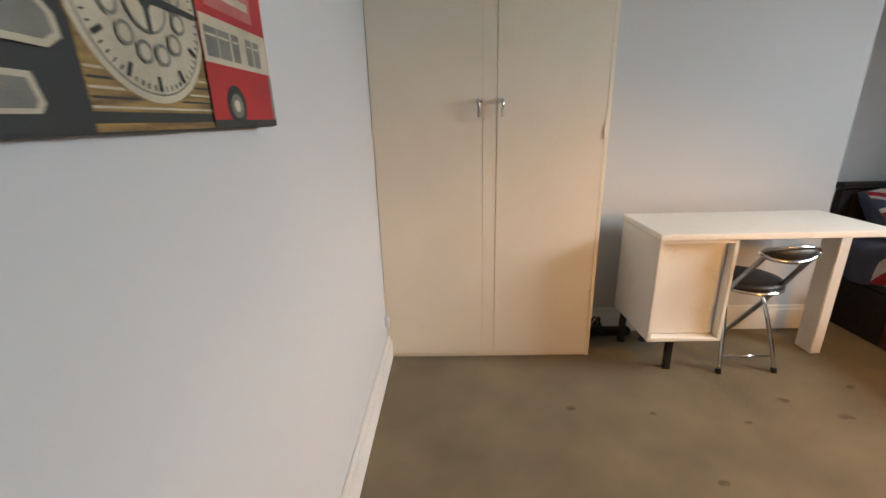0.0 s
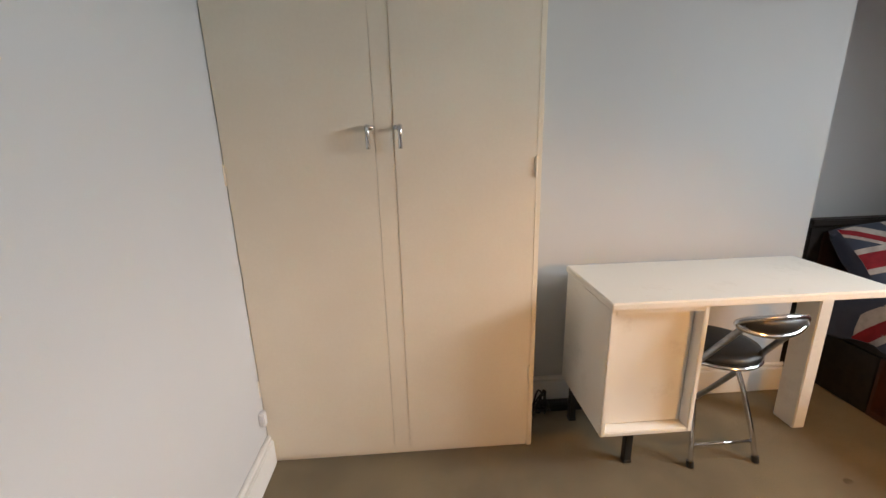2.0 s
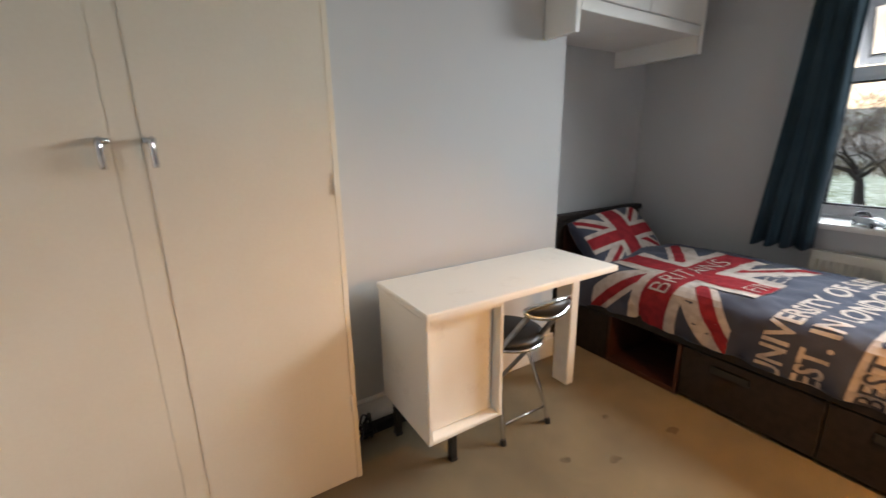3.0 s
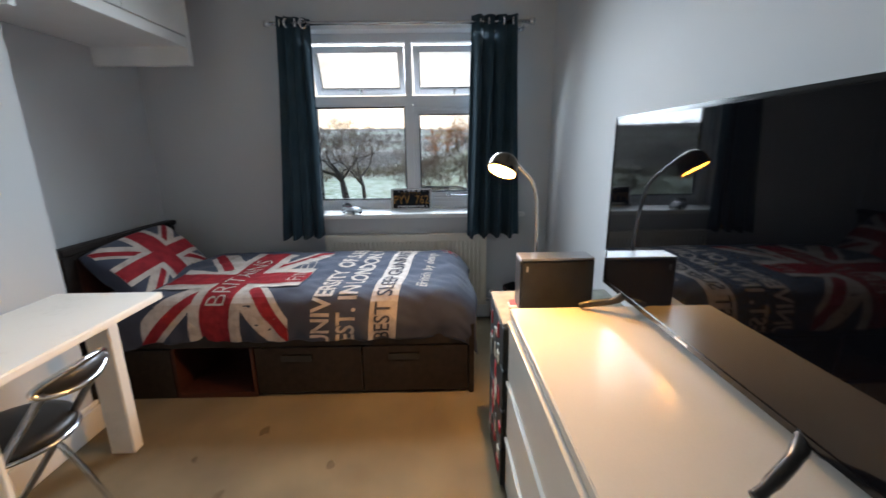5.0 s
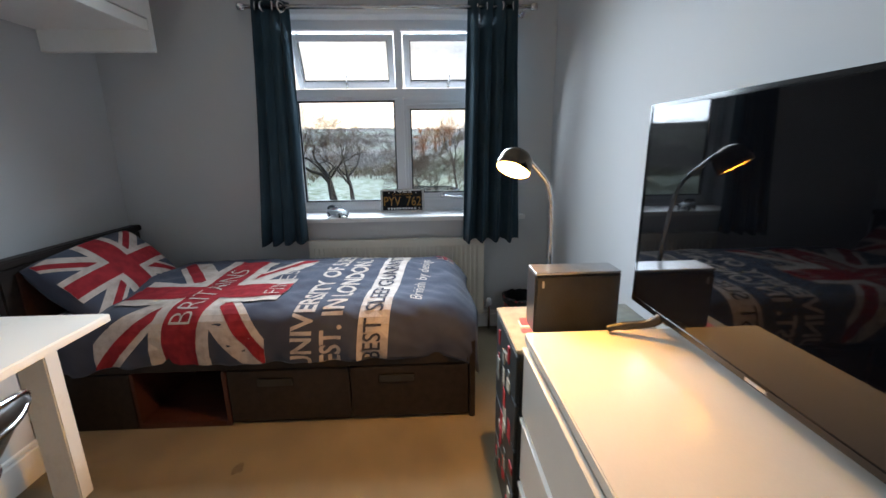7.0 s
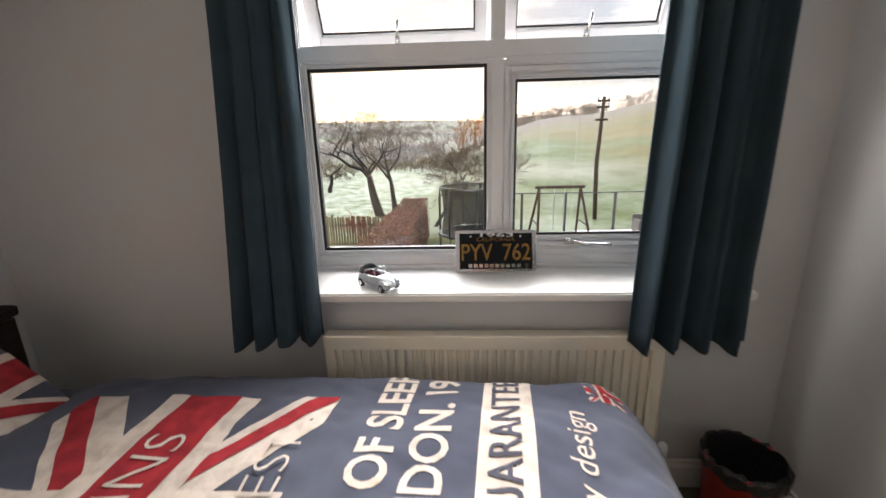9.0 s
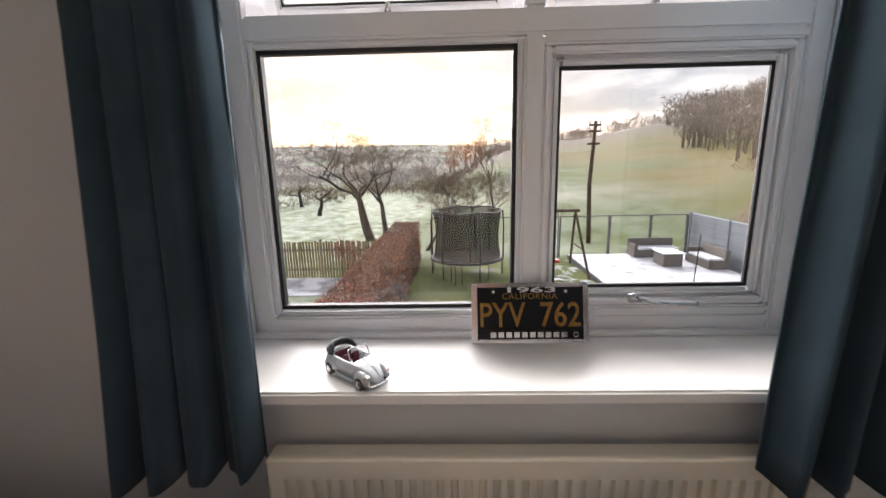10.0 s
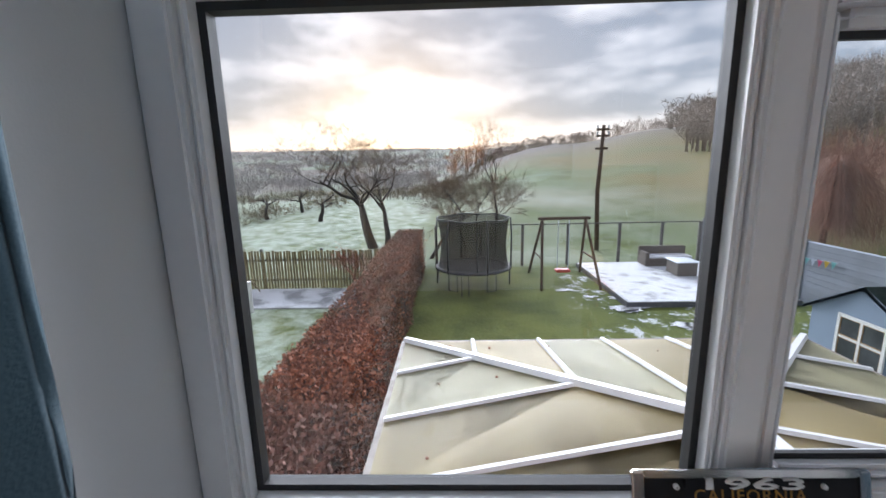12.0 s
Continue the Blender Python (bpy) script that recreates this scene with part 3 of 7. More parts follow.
# ---- curtains ----
def curtain(y_top0, y_top1, y_bot0, y_bot1, seed, label, back=0.0):
    c = thing("curtain", (3.468, (y_top0 + y_top1) / 2, 0.70), label, "curtain", "pair of curtains")
    bm = bmesh.new()
    rnd = random.Random(seed)
    nz, ny = 26, 72
    ph = [rnd.uniform(0, 6.28) for _ in range(6)]
    grid = []
    for i in range(nz + 1):
        t = i / nz
        z = 2.125 - t * (1.435 + 0.012 * math.sin(seed))
        row = []
        for j in range(ny + 1):
            s = j / ny
            a0 = y_top0 + (y_bot0 - y_top0) * t ** 1.4
            a1 = y_top1 + (y_bot1 - y_top1) * t ** 1.4
            w = 0.75 + 0.25 * math.sin(3.1 * t + ph[1])
            fold = math.sin(s * 2 * math.pi * 4 + ph[0] + 0.9 * t * math.sin(ph[2])) + 0.35 * math.sin(s * 2 * math.pi * 9 + ph[3] + 2 * t)
            amp = 0.042 * w * (0.8 + 0.5 * t)
            row.append((min(amp * fold * 0.8 + back * s ** 3, 0.058), a0 + (a1 - a0) * s + 0.010 * math.sin(s * 26 + ph[4] + t * 3), z + (0.012 * math.sin(s * 2 * math.pi * 4 + ph[0] + 1.4) if i == nz else 0)))
        grid.append([bm.verts.new((3.468 + p[0] - 3.468, p[1] - (y_top0 + y_top1) / 2, p[2] - 0.70)) for p in row])
    for a, b in zip(grid, grid[1:]):
        for j in range(ny):
            bm.faces.new((a[j], a[j + 1], b[j + 1], b[j]))
    cl = part("cloth", bm, CURTAIN, c, smooth=True)
    cl.modifiers.new("thick", "SOLIDIFY").thickness = 0.004
    for k in range(4):
        y = y_top0 + (y_top1 - y_top0) * (k + 0.5) / 4 - (y_top0 + y_top1) / 2
        bm = bmesh.new()
        prof = [(0.026 + 0.006 * math.cos(a), 0.006 * math.sin(a)) for a in [2 * math.pi * q / 8 for q in range(9)]]
        lathe(bm, prof, 18, Matrix.Translation((0, y, 2.085 - 0.70)) @ Matrix.Rotation(radians(90), 4, "X") @ Matrix.Rotation(radians(25 * (-1) ** k), 4, "Y"))
        part("eyelet", bm, CHROME, c, "chrome eyelet ring", smooth=True)
    return c


curtain(1.893, 1.696, 1.990, 1.690, 3, "dark teal eyelet curtain drawn back beside the window", 0.055)
curtain(0.632, 0.325, 0.668, 0.300, 8, "dark teal eyelet curtain gathered beside the window")
rail = thing("curtain_pole", (3.468, 1.09, 2.085), "thin chrome curtain pole with end finials", "curtain pole")
bm = tube(bmesh.new(), [(0, -0.83, 0), (0, 0.84, 0)], 0.0125, 14)
part("pole", bm, CHROME, rail, smooth=True)
for y in (-0.845, 0.855):
    bm = bmesh.new()
    lathe(bm, [(0.001, -0.02), (0.018, -0.018), (0.022, 0), (0.018, 0.018), (0.001, 0.02)], 16, Matrix.Translation((0, y, 0)) @ Matrix.Rotation(radians(90), 4, "X"))
    part("finial", bm, CHROME, rail, smooth=True)
for y in (-0.80, 0.805):
    bm = tube(bmesh.new(), [(0, y, 0), (0.137, y, -0.004)], 0.008, 10)
    lathe(bm, [(0.001, 0.0), (0.022, 0.0), (0.022, 0.006), (0.001, 0.006)], 16, Matrix.Translation((0.130, y, -0.004)) @ Matrix.Rotation(radians(90), 4, "Y"))
    part("bracket", bm, CHROME, rail, smooth=True)


# ---- radiator ----
def radiator():
    y0, y1, z0, z1, x0, x1 = 0.52, 1.702, 0.13, 0.684, 3.525, 3.575
    r = thing("radiator", (3.55, 1.12, 0.13), "cream enamelled panel radiator under the window", "radiator")
    o = Vector((3.55, 1.12, 0.13))
    bm = bmesh.new()
    n = 36
    prof = [(x0 + 0.004, y0)]
    for k in range(n):
        a = y0 + 0.03 + (y1 - y0 - 0.06) * k / n
        w = (y1 - y0 - 0.06) / n
        prof += [(x0, a), (x0, a + 0.45 * w), (x0 + 0.011, a + 0.55 * w), (x0 + 0.011, a + 0.9 * w)]
    prof += [(x0, y1 - 0.03), (x0 + 0.004, y1)]
    zs = [z0 + 0.035, z1 - 0.05]
    rows = [[bm.verts.new((x, y, z)) for x, y in prof] for z in zs]
    for j in range(len(prof) - 1):
        bm.faces.new((rows[0][j], rows[0][j + 1], rows[1][j + 1], rows[1][j]))
    box(bm, x0, x0 + 0.018, y0, y1, z1 - 0.0505, z1 - 0.012)
    box(bm, x0, x0 + 0.018, y0, y1, z0, z0 + 0.0355)
    bmesh.ops.translate(bm, verts=bm.verts[:], vec=-o)
    part("panel", bm, RADIATOR, r)
    bm = boxes((x0 + 0.013, x1, y0 + 0.002, y1 - 0.002, z0 + 0.003, z1 - 0.014))
    bmesh.ops.translate(bm, verts=bm.verts[:], vec=-o)
    part("back_panel", bm, RADIATOR, r)
    bm = boxes((x0 - 0.002, x1 + 0.004, y0 - 0.004, y1 + 0.004, z1 - 0.012, z1), (x0 - 0.002, x1 + 0.004, y0 - 0.004, y0, z0, z1 - 0.012), (x0 - 0.002, x1 + 0.004, y1, y1 + 0.004, z0, z1 - 0.012))
    bmesh.ops.translate(bm, verts=bm.verts[:], vec=-o)
    part("top_grille", bm, RADIATOR, r, bevel=0.003)
    bm = tube(bmesh.new(), [(3.55, y0, z0 + 0.04), (3.55, y0 - 0.045, z0 + 0.04), (3.55, y0 - 0.045, 0.0)], 0.0085, 10)
    bmesh.ops.translate(bm, verts=bm.verts[:], vec=-o)
    part("pipe", bm, CHROME, r, smooth=True)
    bm = bmesh.new()
    lathe(bm, [(0.001, 0), (0.017, 0), (0.019, 0.03), (0.014, 0.05), (0.001, 0.052)], 14, Matrix.Translation(Vector((3.55, y0 - 0.045, z0 + 0.055)) - o))
    part("valve_cap", bm, UPVC, r, smooth=True)


radiator()


# ---- built-in wardrobe ----
def wardrobe():
    x0, x1, yf = WX + 0.002, 0.967, 2.25
    w = thing("wardrobe", (0.42, 2.38, 0), "cream-painted built-in wardrobe with two tall flat doors", "wardrobe")
    o = Vector((0.42, 2.38, 0))

    def p(name, bm, material, label="", **k):
        bmesh.ops.translate(bm, verts=bm.verts[:], vec=-o)
        return part(name, bm, material, k.pop("parent", w), label, **k)
    p("body", boxes((x0, x1, yf + 0.02, BY - 0.003, 0.0, 2.395)), CREAM)
    p("plinth", boxes((x0, x1 - 0.02, yf + 0.008, yf + 0.02, 0.0, 0.022)), CREAM, bevel=0.003)
    p("stile", boxes((0.384, 0.448, yf - 0.002, yf + 0.004, 0.022, 2.39)), CREAM, bevel=0.001)
    p("stile", boxes((x1 - 0.022, x1, yf + 0.002, yf + 0.02, 0.0, 2.39)), CREAM, bevel=0.003)
    p("joint_backing", boxes((x0, x1 - 0.022, yf + 0.005, yf + 0.0205, 0.023, 2.388)), CREAM_DARK)
    for a, b, hx, s in ((x0 + 0.001, 0.3826, 0.362, -1), (0.4484, x1 - 0.0245, 0.470, 1)):
        d = p("door", boxes((a, b, yf - 0.004, yf + 0.0045, 0.026, 2.385)), CREAM, bevel=0.0015)
        bm = boxes((hx - 0.014 - 0.006 * s, hx + 0.014 - 0.006 * s, yf - 0.02, yf - 0.004, 1.322, 1.335))
        tube(bm, curve_pts([(hx, yf - 0.006, 1.332), (hx, yf - 0.03, 1.33), (hx, yf - 0.036, 1.305), (hx, yf - 0.03, 1.26)]), 0.0075, 8)
        p("door_handle", bm, CHROME, "small chrome drop handle", parent=d, smooth=True)
        hinge_x = b + 0.002 if s > 0 else a - 0.004
        for hz in (0.32, 1.15, 1.95):
            p("hinge", tube(bmesh.new(), [(hinge_x, yf - 0.006, hz), (hinge_x, yf - 0.006, hz + 0.07)], 0.005, 8), CREAM, parent=d)


wardrobe()
tagged(link_bm("trim", boxes((0.969, 0.977, 2.33, 2.37, 0.0, 2.39)), CREAM, bevel=0.002), "thin cream painted scribe strip beside the wardrobe", "trim", kind="structure")


# ---- high cupboard over the bed ----
def high_cupboard():
    x0, x1, yf = 2.155, 3.262, 2.33
    c = thing("high_cupboard", (2.7, 2.6, 1.80), "white painted high cupboard fixed above the bed", "cupboard")
    o = Vector((2.7, 2.6, 1.80))

    def p(name, bm, label="", **k):
        bmesh.ops.translate(bm, verts=bm.verts[:], vec=-o)
        return part(name, bm, WHITE, c, label, **k)
    p("end_panel", boxes((x1 - 0.045, x1, yf, NY - 0.003, 1.80, 2.395)), bevel=0.003)
    p("end_panel", boxes((x0, x0 + 0.03, yf, BY - 0.003, 1.80, 2.395), (2.326, 2.34, BY, NY - 0.003, 1.86, 2.395)), bevel=0.003)
    p("bottom_panel", boxes((x0 + 0.03, x1 - 0.045, yf + 0.02, BY - 0.003, 1.905, 1.925), (2.342, x1 - 0.045, BY - 0.003, NY - 0.003, 1.905, 1.925)))
    p("front_rail", boxes((x0 + 0.03, x1 - 0.045, yf, yf + 0.02, 1.895, 1.95)), bevel=0.003)
    xm = (x0 + x1) / 2
    for a, b in ((x0 + 0.034, xm - 0.002), (xm + 0.002, x1 - 0.049)):
        p("door", boxes((a, b, yf - 0.006, yf + 0.012, 1.954, 2.39)), bevel=0.003)


high_cupboard()


# ---- bed ----
BX0, BX1, BY0, BY1 = 2.56, 3.44, 0.695, 2.735
bed = thing("bed", (3.0, 1.7, 0), "dark brown wooden single storage bed with drawers", "bed")


def bedpart(name, bm, material=BEDWOOD, label="", **k):
    bmesh.ops.translate(bm, verts=bm.verts[:], vec=-Vector((3.0, 1.7, 0)))
    return part(name, bm, material, k.pop("parent", bed), label, **k)


bedpart("side_rail", boxes((BX0, BX0 + 0.022, BY0 + 0.03, BY1, 0.295, 0.40)), bevel=0.004)
bedpart("side_rail", boxes((BX1 - 0.022, BX1, BY0 + 0.03, BY1, 0.05, 0.40)), bevel=0.004)
bedpart("footboard", boxes((BX0 - 0.004, BX1 + 0.004, BY0, BY0 + 0.028, 0.0, 0.41)), bevel=0.005)
bedpart("slat_base", boxes((BX0 + 0.022, BX1 - 0.022, BY0 + 0.03, BY1, 0.33, 0.355)))
for y0, y1 in ((BY0 + 0.034, 1.29), (1.296, 1.862)):
    d = bedpart("drawer", boxes((BX0 + 0.004, BX0 + 0.026, y0, y1, 0.02, 0.288)), bevel=0.004)
    yc = (y0 + y1) / 2 + 0.06
    bedpart("drawer_handle", boxes((BX0 - 0.004, BX0 + 0.006, yc - 0.085, yc + 0.085, 0.205, 0.25)), BLACK, "dark recessed pull", parent=d, bevel=0.006)
# open cubby with red-brown lining
for nm, bx in (("cubby_side", (BX0 + 0.002, BX0 + 0.50, 1.868, 1.886, 0.0, 0.29)), ("cubby_side", (BX0 + 0.002, BX0 + 0.50, 2.285, 2.30, 0.0, 0.29)), ("cubby_floor", (BX0 + 0.002, BX0 + 0.50, 1.886, 2.285, 0.0, 0.03)), ("cubby_back", (BX0 + 0.48, BX0 + 0.50, 1.886, 2.285, 0.03, 0.29))):
    bedpart(nm, boxes(bx), REDWOOD, bevel=0.003)
bedpart("end_panel", boxes((BX0 + 0.004, BX0 + 0.026, 2.304, BY1, 0.0, 0.288)), bevel=0.003)
bedpart("headboard", boxes((BX0 - 0.01, BX1 + 0.012, BY1, BY1 + 0.04, 0.0, 0.80), (BX0 - 0.018, BX1 + 0.02, BY1 - 0.012, BY1 + 0.052, 0.802, 0.838)), bevel=0.006)
bedpart("headboard_panel", boxes((BX0 + 0.06, BX1 - 0.06, BY1 - 0.008, BY1 - 0.001, 0.45, 0.77)), REDWOOD, "red-brown inset panel", bevel=0.003)
tagged(link_bm("mattress", boxes((BX0 + 0.028, BX1 - 0.028, BY0 + 0.04, BY1 - 0.02, 0.356, 0.535)), mat("white_mattress_ticking", (0.5, 0.5, 0.5), None, 0.9), bevel=0.03), "white single mattress on the storage bed", "mattress")

# duvet: a cloth over the mattress, bent over the open side and the foot
PROFILE = curve_pts([(2.548, 0.335), (2.532, 0.44), (2.555, 0.53), (2.64, 0.583), (2.80, 0.600), (3.05, 0.612), (3.28, 0.612), (3.40, 0.592), (3.455, 0.52), (3.465, 0.45)], 8)
ARC = [0.0]
for _a, _b in zip(PROFILE, PROFILE[1:]):
    ARC.append(ARC[-1] + (Vector(_b) - Vector(_a)).length)
DUV_Y0, DUV_Y1 = 0.672, 2.62


def duvet_surface(s, y, lift=0.0):
    """s: metres of cloth from the hanging edge; y: along the bed."""
    s = min(max(s, 0.0), ARC[-1] - 1e-6)
    i = max(k for k in range(len(ARC) - 1) if ARC[k] <= s)
    f = (s - ARC[i]) / (ARC[i + 1] - ARC[i])
    a, b = Vector(PROFILE[i]), Vector(PROFILE[i + 1])
    p = a + (b - a) * f
    t = (b - a).normalized()
    nx, nz = -t.y, t.x
    u = s / ARC[-1]
    wr = 0.018 * noise.noise((s * 3.0, y * 2.2, 5.1)) + 0.011 * noise.noise((s * 9.0 + y * 4, y * 6.0, 1.7)) + 0.006 * noise.noise((s * 22.0 - y * 9, y * 11.0, 8.2))
    hem = (1 - min(1.0, s / 0.16)) * (0.010 * math.sin(y * 21 + 2 * math.sin(y * 5)) + 0.006 * math.sin(y * 47 + 3 * math.sin(y * 3)))
    h = wr + hem + lift
    x, z = p.x + nx * h, p.y + nz * h
    foot = max(0.0, (DUV_Y0 + 0.17 - y) / 0.17)
    if foot > 0:
        z -= 0.12 * foot ** 2.2
        y = y + 0.012 * foot * math.sin(s * 11)
        x += (0.5 - u) * 0.10 * foot ** 2
    head = max(0.0, (y - 2.36) / 0.10)
    z -= 0.028 * min(head, 1.0) ** 2
    return Vector((x, y, z))


duvet = thing("duvet", (3.0, 1.55, 0.37), "slate blue duvet printed with a red and cream flag", "duvet")


def duvetpart(name, bm, material, label="", **k):
    bmesh.ops.translate(bm, verts=bm.verts[:], vec=-Vector((3.0, 1.55, 0.37)))
    return part(name, bm, material, duvet, label, **k)


bm = bmesh.new()
_ns, _ny = 80, 130
_g = [[bm.verts.new(duvet_surface(ARC[-1] * i / _ns, DUV_Y0 + (DUV_Y1 - DUV_Y0) * j / _ny)) for j in range(_ny + 1)] for i in range(_ns + 1)]
for i in range(_ns):
    for j in range(_ny):
        bm.faces.new((_g[i][j], _g[i + 1][j], _g[i + 1][j + 1], _g[i][j + 1]))
cover = duvetpart("cover", bm, NAVY, smooth=True)
_m = cover.modifiers.new("thick", "SOLIDIFY")
_m.thickness, _m.offset = 0.018, -1.0


def stripe(bm, a, b, w, x0, x1, y0, y1, off=0.0):
    """A straight stripe from a to b, w wide, clipped to a rectangle."""
    a, b = Vector((*a, 0)), Vector((*b, 0))
    d = (b - a).normalized()
    n = Vector((-d.y, d.x, 0))
    pts = [a + n * (off - w / 2), b + n * (off - w / 2), b + n * (off + w / 2), a + n * (off + w / 2)]
    tmp = bmesh.new()
    tmp.faces.new([tmp.verts.new(p) for p in pts])
    for co, no in (((x0, 0, 0), (-1, 0, 0)), ((x1, 0, 0), (1, 0, 0)), ((0, y0, 0), (0, -1, 0)), ((0, y1, 0), (0, 1, 0))):
        bmesh.ops.bisect_plane(tmp, geom=tmp.verts[:] + tmp.edges[:] + tmp.faces[:], plane_co=co, plane_no=no, clear_outer=True)
    for f in tmp.faces:
        poly(bm, [v.co for v in f.verts])
    tmp.free()


def duvet_print(s, y, lift=0.0):
    """The print lies slightly askew on the bed."""
    return duvet_surface(s, min(y + 0.125 * (1 - s / ARC[-1]), DUV_Y1 - 0.002), lift * 1.6)


def flag(surface, x0, x1, y0, y1, step, add, k=1.0, lift=0.0012):
    """The crossed flag as layers of cloth print on a surface."""
    cx, cy = (x0 + x1) / 2, (y0 + y1) / 2
    W = (y1 - y0) * k
    layers = [(PRINT_WHITE, [((x0, y0), (x1, y1), 0.21 * W, 0), ((x0, y1), (x1, y0), 0.21 * W, 0)]),
              (PRINT_RED, [((x0, y0), (cx, cy), 0.075 * W, -0.028 * W), ((x1, y1), (cx, cy), 0.075 * W, -0.028 * W), ((x0, y1), (cx, cy), 0.075 * W, -0.028 * W), ((x1, y0), (cx, cy), 0.075 * W, -0.028 * W)]),
              (PRINT_WHITE, [((x0, cy), (x1, cy), 0.36 * W, 0), ((cx, y0), (cx, y1), 0.36 * W, 0)]),
              (PRINT_RED, [((x0, cy), (x1, cy), 0.21 * W, 0), ((cx, y0), (cx, y1), 0.21 * W, 0)])]
    for q, (material, rows) in enumerate(layers):
        for r, (a, b, w, off) in enumerate(rows):
            bm = bmesh.new()
            stripe(bm, a, b, w, x0, x1, y0, y1, off)
            add(wrap(slice_grid(bm, step), surface, lift * (q + 1) + 0.0003 * r), material)


flag(duvet_print, 0.006, 0.93, 1.54, 2.29, 0.03, lambda b, m: duvetpart("flag_print", b, m), 1.0)


def islands(bm):
    """Loose pieces of a bmesh, each as a bmesh of its own."""
    todo, found = set(bm.faces), []
    while todo:
        stack, piece = [todo.pop()], []
        while stack:
            f = stack.pop()
            piece.append(f)
            for v in f.verts:
                for g in v.link_faces:
                    if g in todo:
                        todo.discard(g)
                        stack.append(g)
        b = bmesh.new()
        at = {}
        for f in piece:
            b.faces.new([at.setdefault(v, None) or at.update({v: b.verts.new(v.co)}) or at[v] for v in f.verts])
        found.append(b)
    return found


def cloth_text(text, size, s, y, material, layer, bold=0.0, shear=0.0, spacing=1.0, align="LEFT", sx=1.0):
    bm = letters(text, size, align, shear, spacing, bold)
    for v in bm.verts:
        v.co = Vector((s + sx * v.co.x, y + v.co.y, 0))
    for b in sorted(islands(bm), key=lambda q: min(v.co.x for v in q.verts)):
        duvetpart("letter", wrap(slice_grid(b, 0.035), duvet_print, layer), material)
    bm.free()


bm = bmesh.new()
poly(bm, [(0.006, 0.985), (1.10, 0.985), (1.10, 1.125), (0.006, 1.125)])
duvetpart("print_band", wrap(slice_grid(bm, 0.03), duvet_print, 0.0015), PRINT_WHITE, "cream printed band")
cloth_text("UNIVERSITY OF SLEEP", 0.132, -0.035, 1.372, PRINT_WHITE, 0.0015, 0.003, sx=0.87)
cloth_text("EST. IN LONDON. 1948", 0.132, -0.02, 1.242, PRINT_WHITE, 0.0015, 0.003, sx=0.87)
cloth_text("BEST SLEEP GUARANTEED", 0.115, 0.0, 1.055, PRINT_DARK, 0.0035, 0.0008, sx=0.84)
cloth_text("British by design", 0.086, 0.30, 0.875, PRINT_WHITE, 0.0015, 0.0, 0.35)
cloth_text("BRITAINS", 0.14, 0.19, 1.915, PRINT_WHITE, 0.0075, -0.002)
cloth_text("FINEST", 0.12, 0.40, 1.595, PRINT_WHITE, 0.0075, -0.002)
flag(duvet_surface, 0.93, 1.04, 0.75, 0.85, 0.05, lambda b, m: duvetpart("flag_print", b, m), 1.0, 0.0006)

# pillow
pillow = thing("pillow", (2.97, 2.575, 0.652), "plump pillow with a printed flag propped on the headboard", "pillow")
PILLOW_POSE = Matrix.Rotation(radians(-4), 4, "Y") @ Matrix.Rotation(radians(47), 4, "X")


def pillow_surface(u, v, lift=0.0, side=1):
    """u, v from -1 to 1 over the pillow."""
    a, b = max(0.0, 1 - abs(u) ** 2.6), max(0.0, 1 - abs(v) ** 2.6)
    h = 0.085 * (a * b) ** 0.42 + 0.008 * noise.noise((u * 2.3, v * 2.1, 4.0 * side))
    k = 1 - 0.07 * (u * u * v * v) + 0.0
    pinch = 1 - 0.06 * (1 - abs(v)) * abs(u) ** 3
    return PILLOW_POSE @ Vector((0.36 * u * k * pinch, 0.225 * v * k, side * (h + lift)))


bm = bmesh.new()
_n = 30
for side in (1, -1):
    g = [[bm.verts.new(pillow_surface(-1 + 2 * i / _n, -1 + 2 * j / _n, 0, side)) for j in range(_n + 1)] for i in range(_n + 1)]
    for i in range(_n):
        for j in range(_n):
            bm.faces.new((g[i][j], g[i + 1][j], g[i + 1][j + 1], g[i][j + 1])[::side])
bmesh.ops.remove_doubles(bm, verts=bm.verts[:], dist=0.004)
part("case", bm, NAVY, pillow, smooth=True)
flag(pillow_surface, -0.93, 0.93, -0.9, 0.9, 0.08, lambda b, m: part("flag_print", b, m, pillow), 0.92, 0.0015)


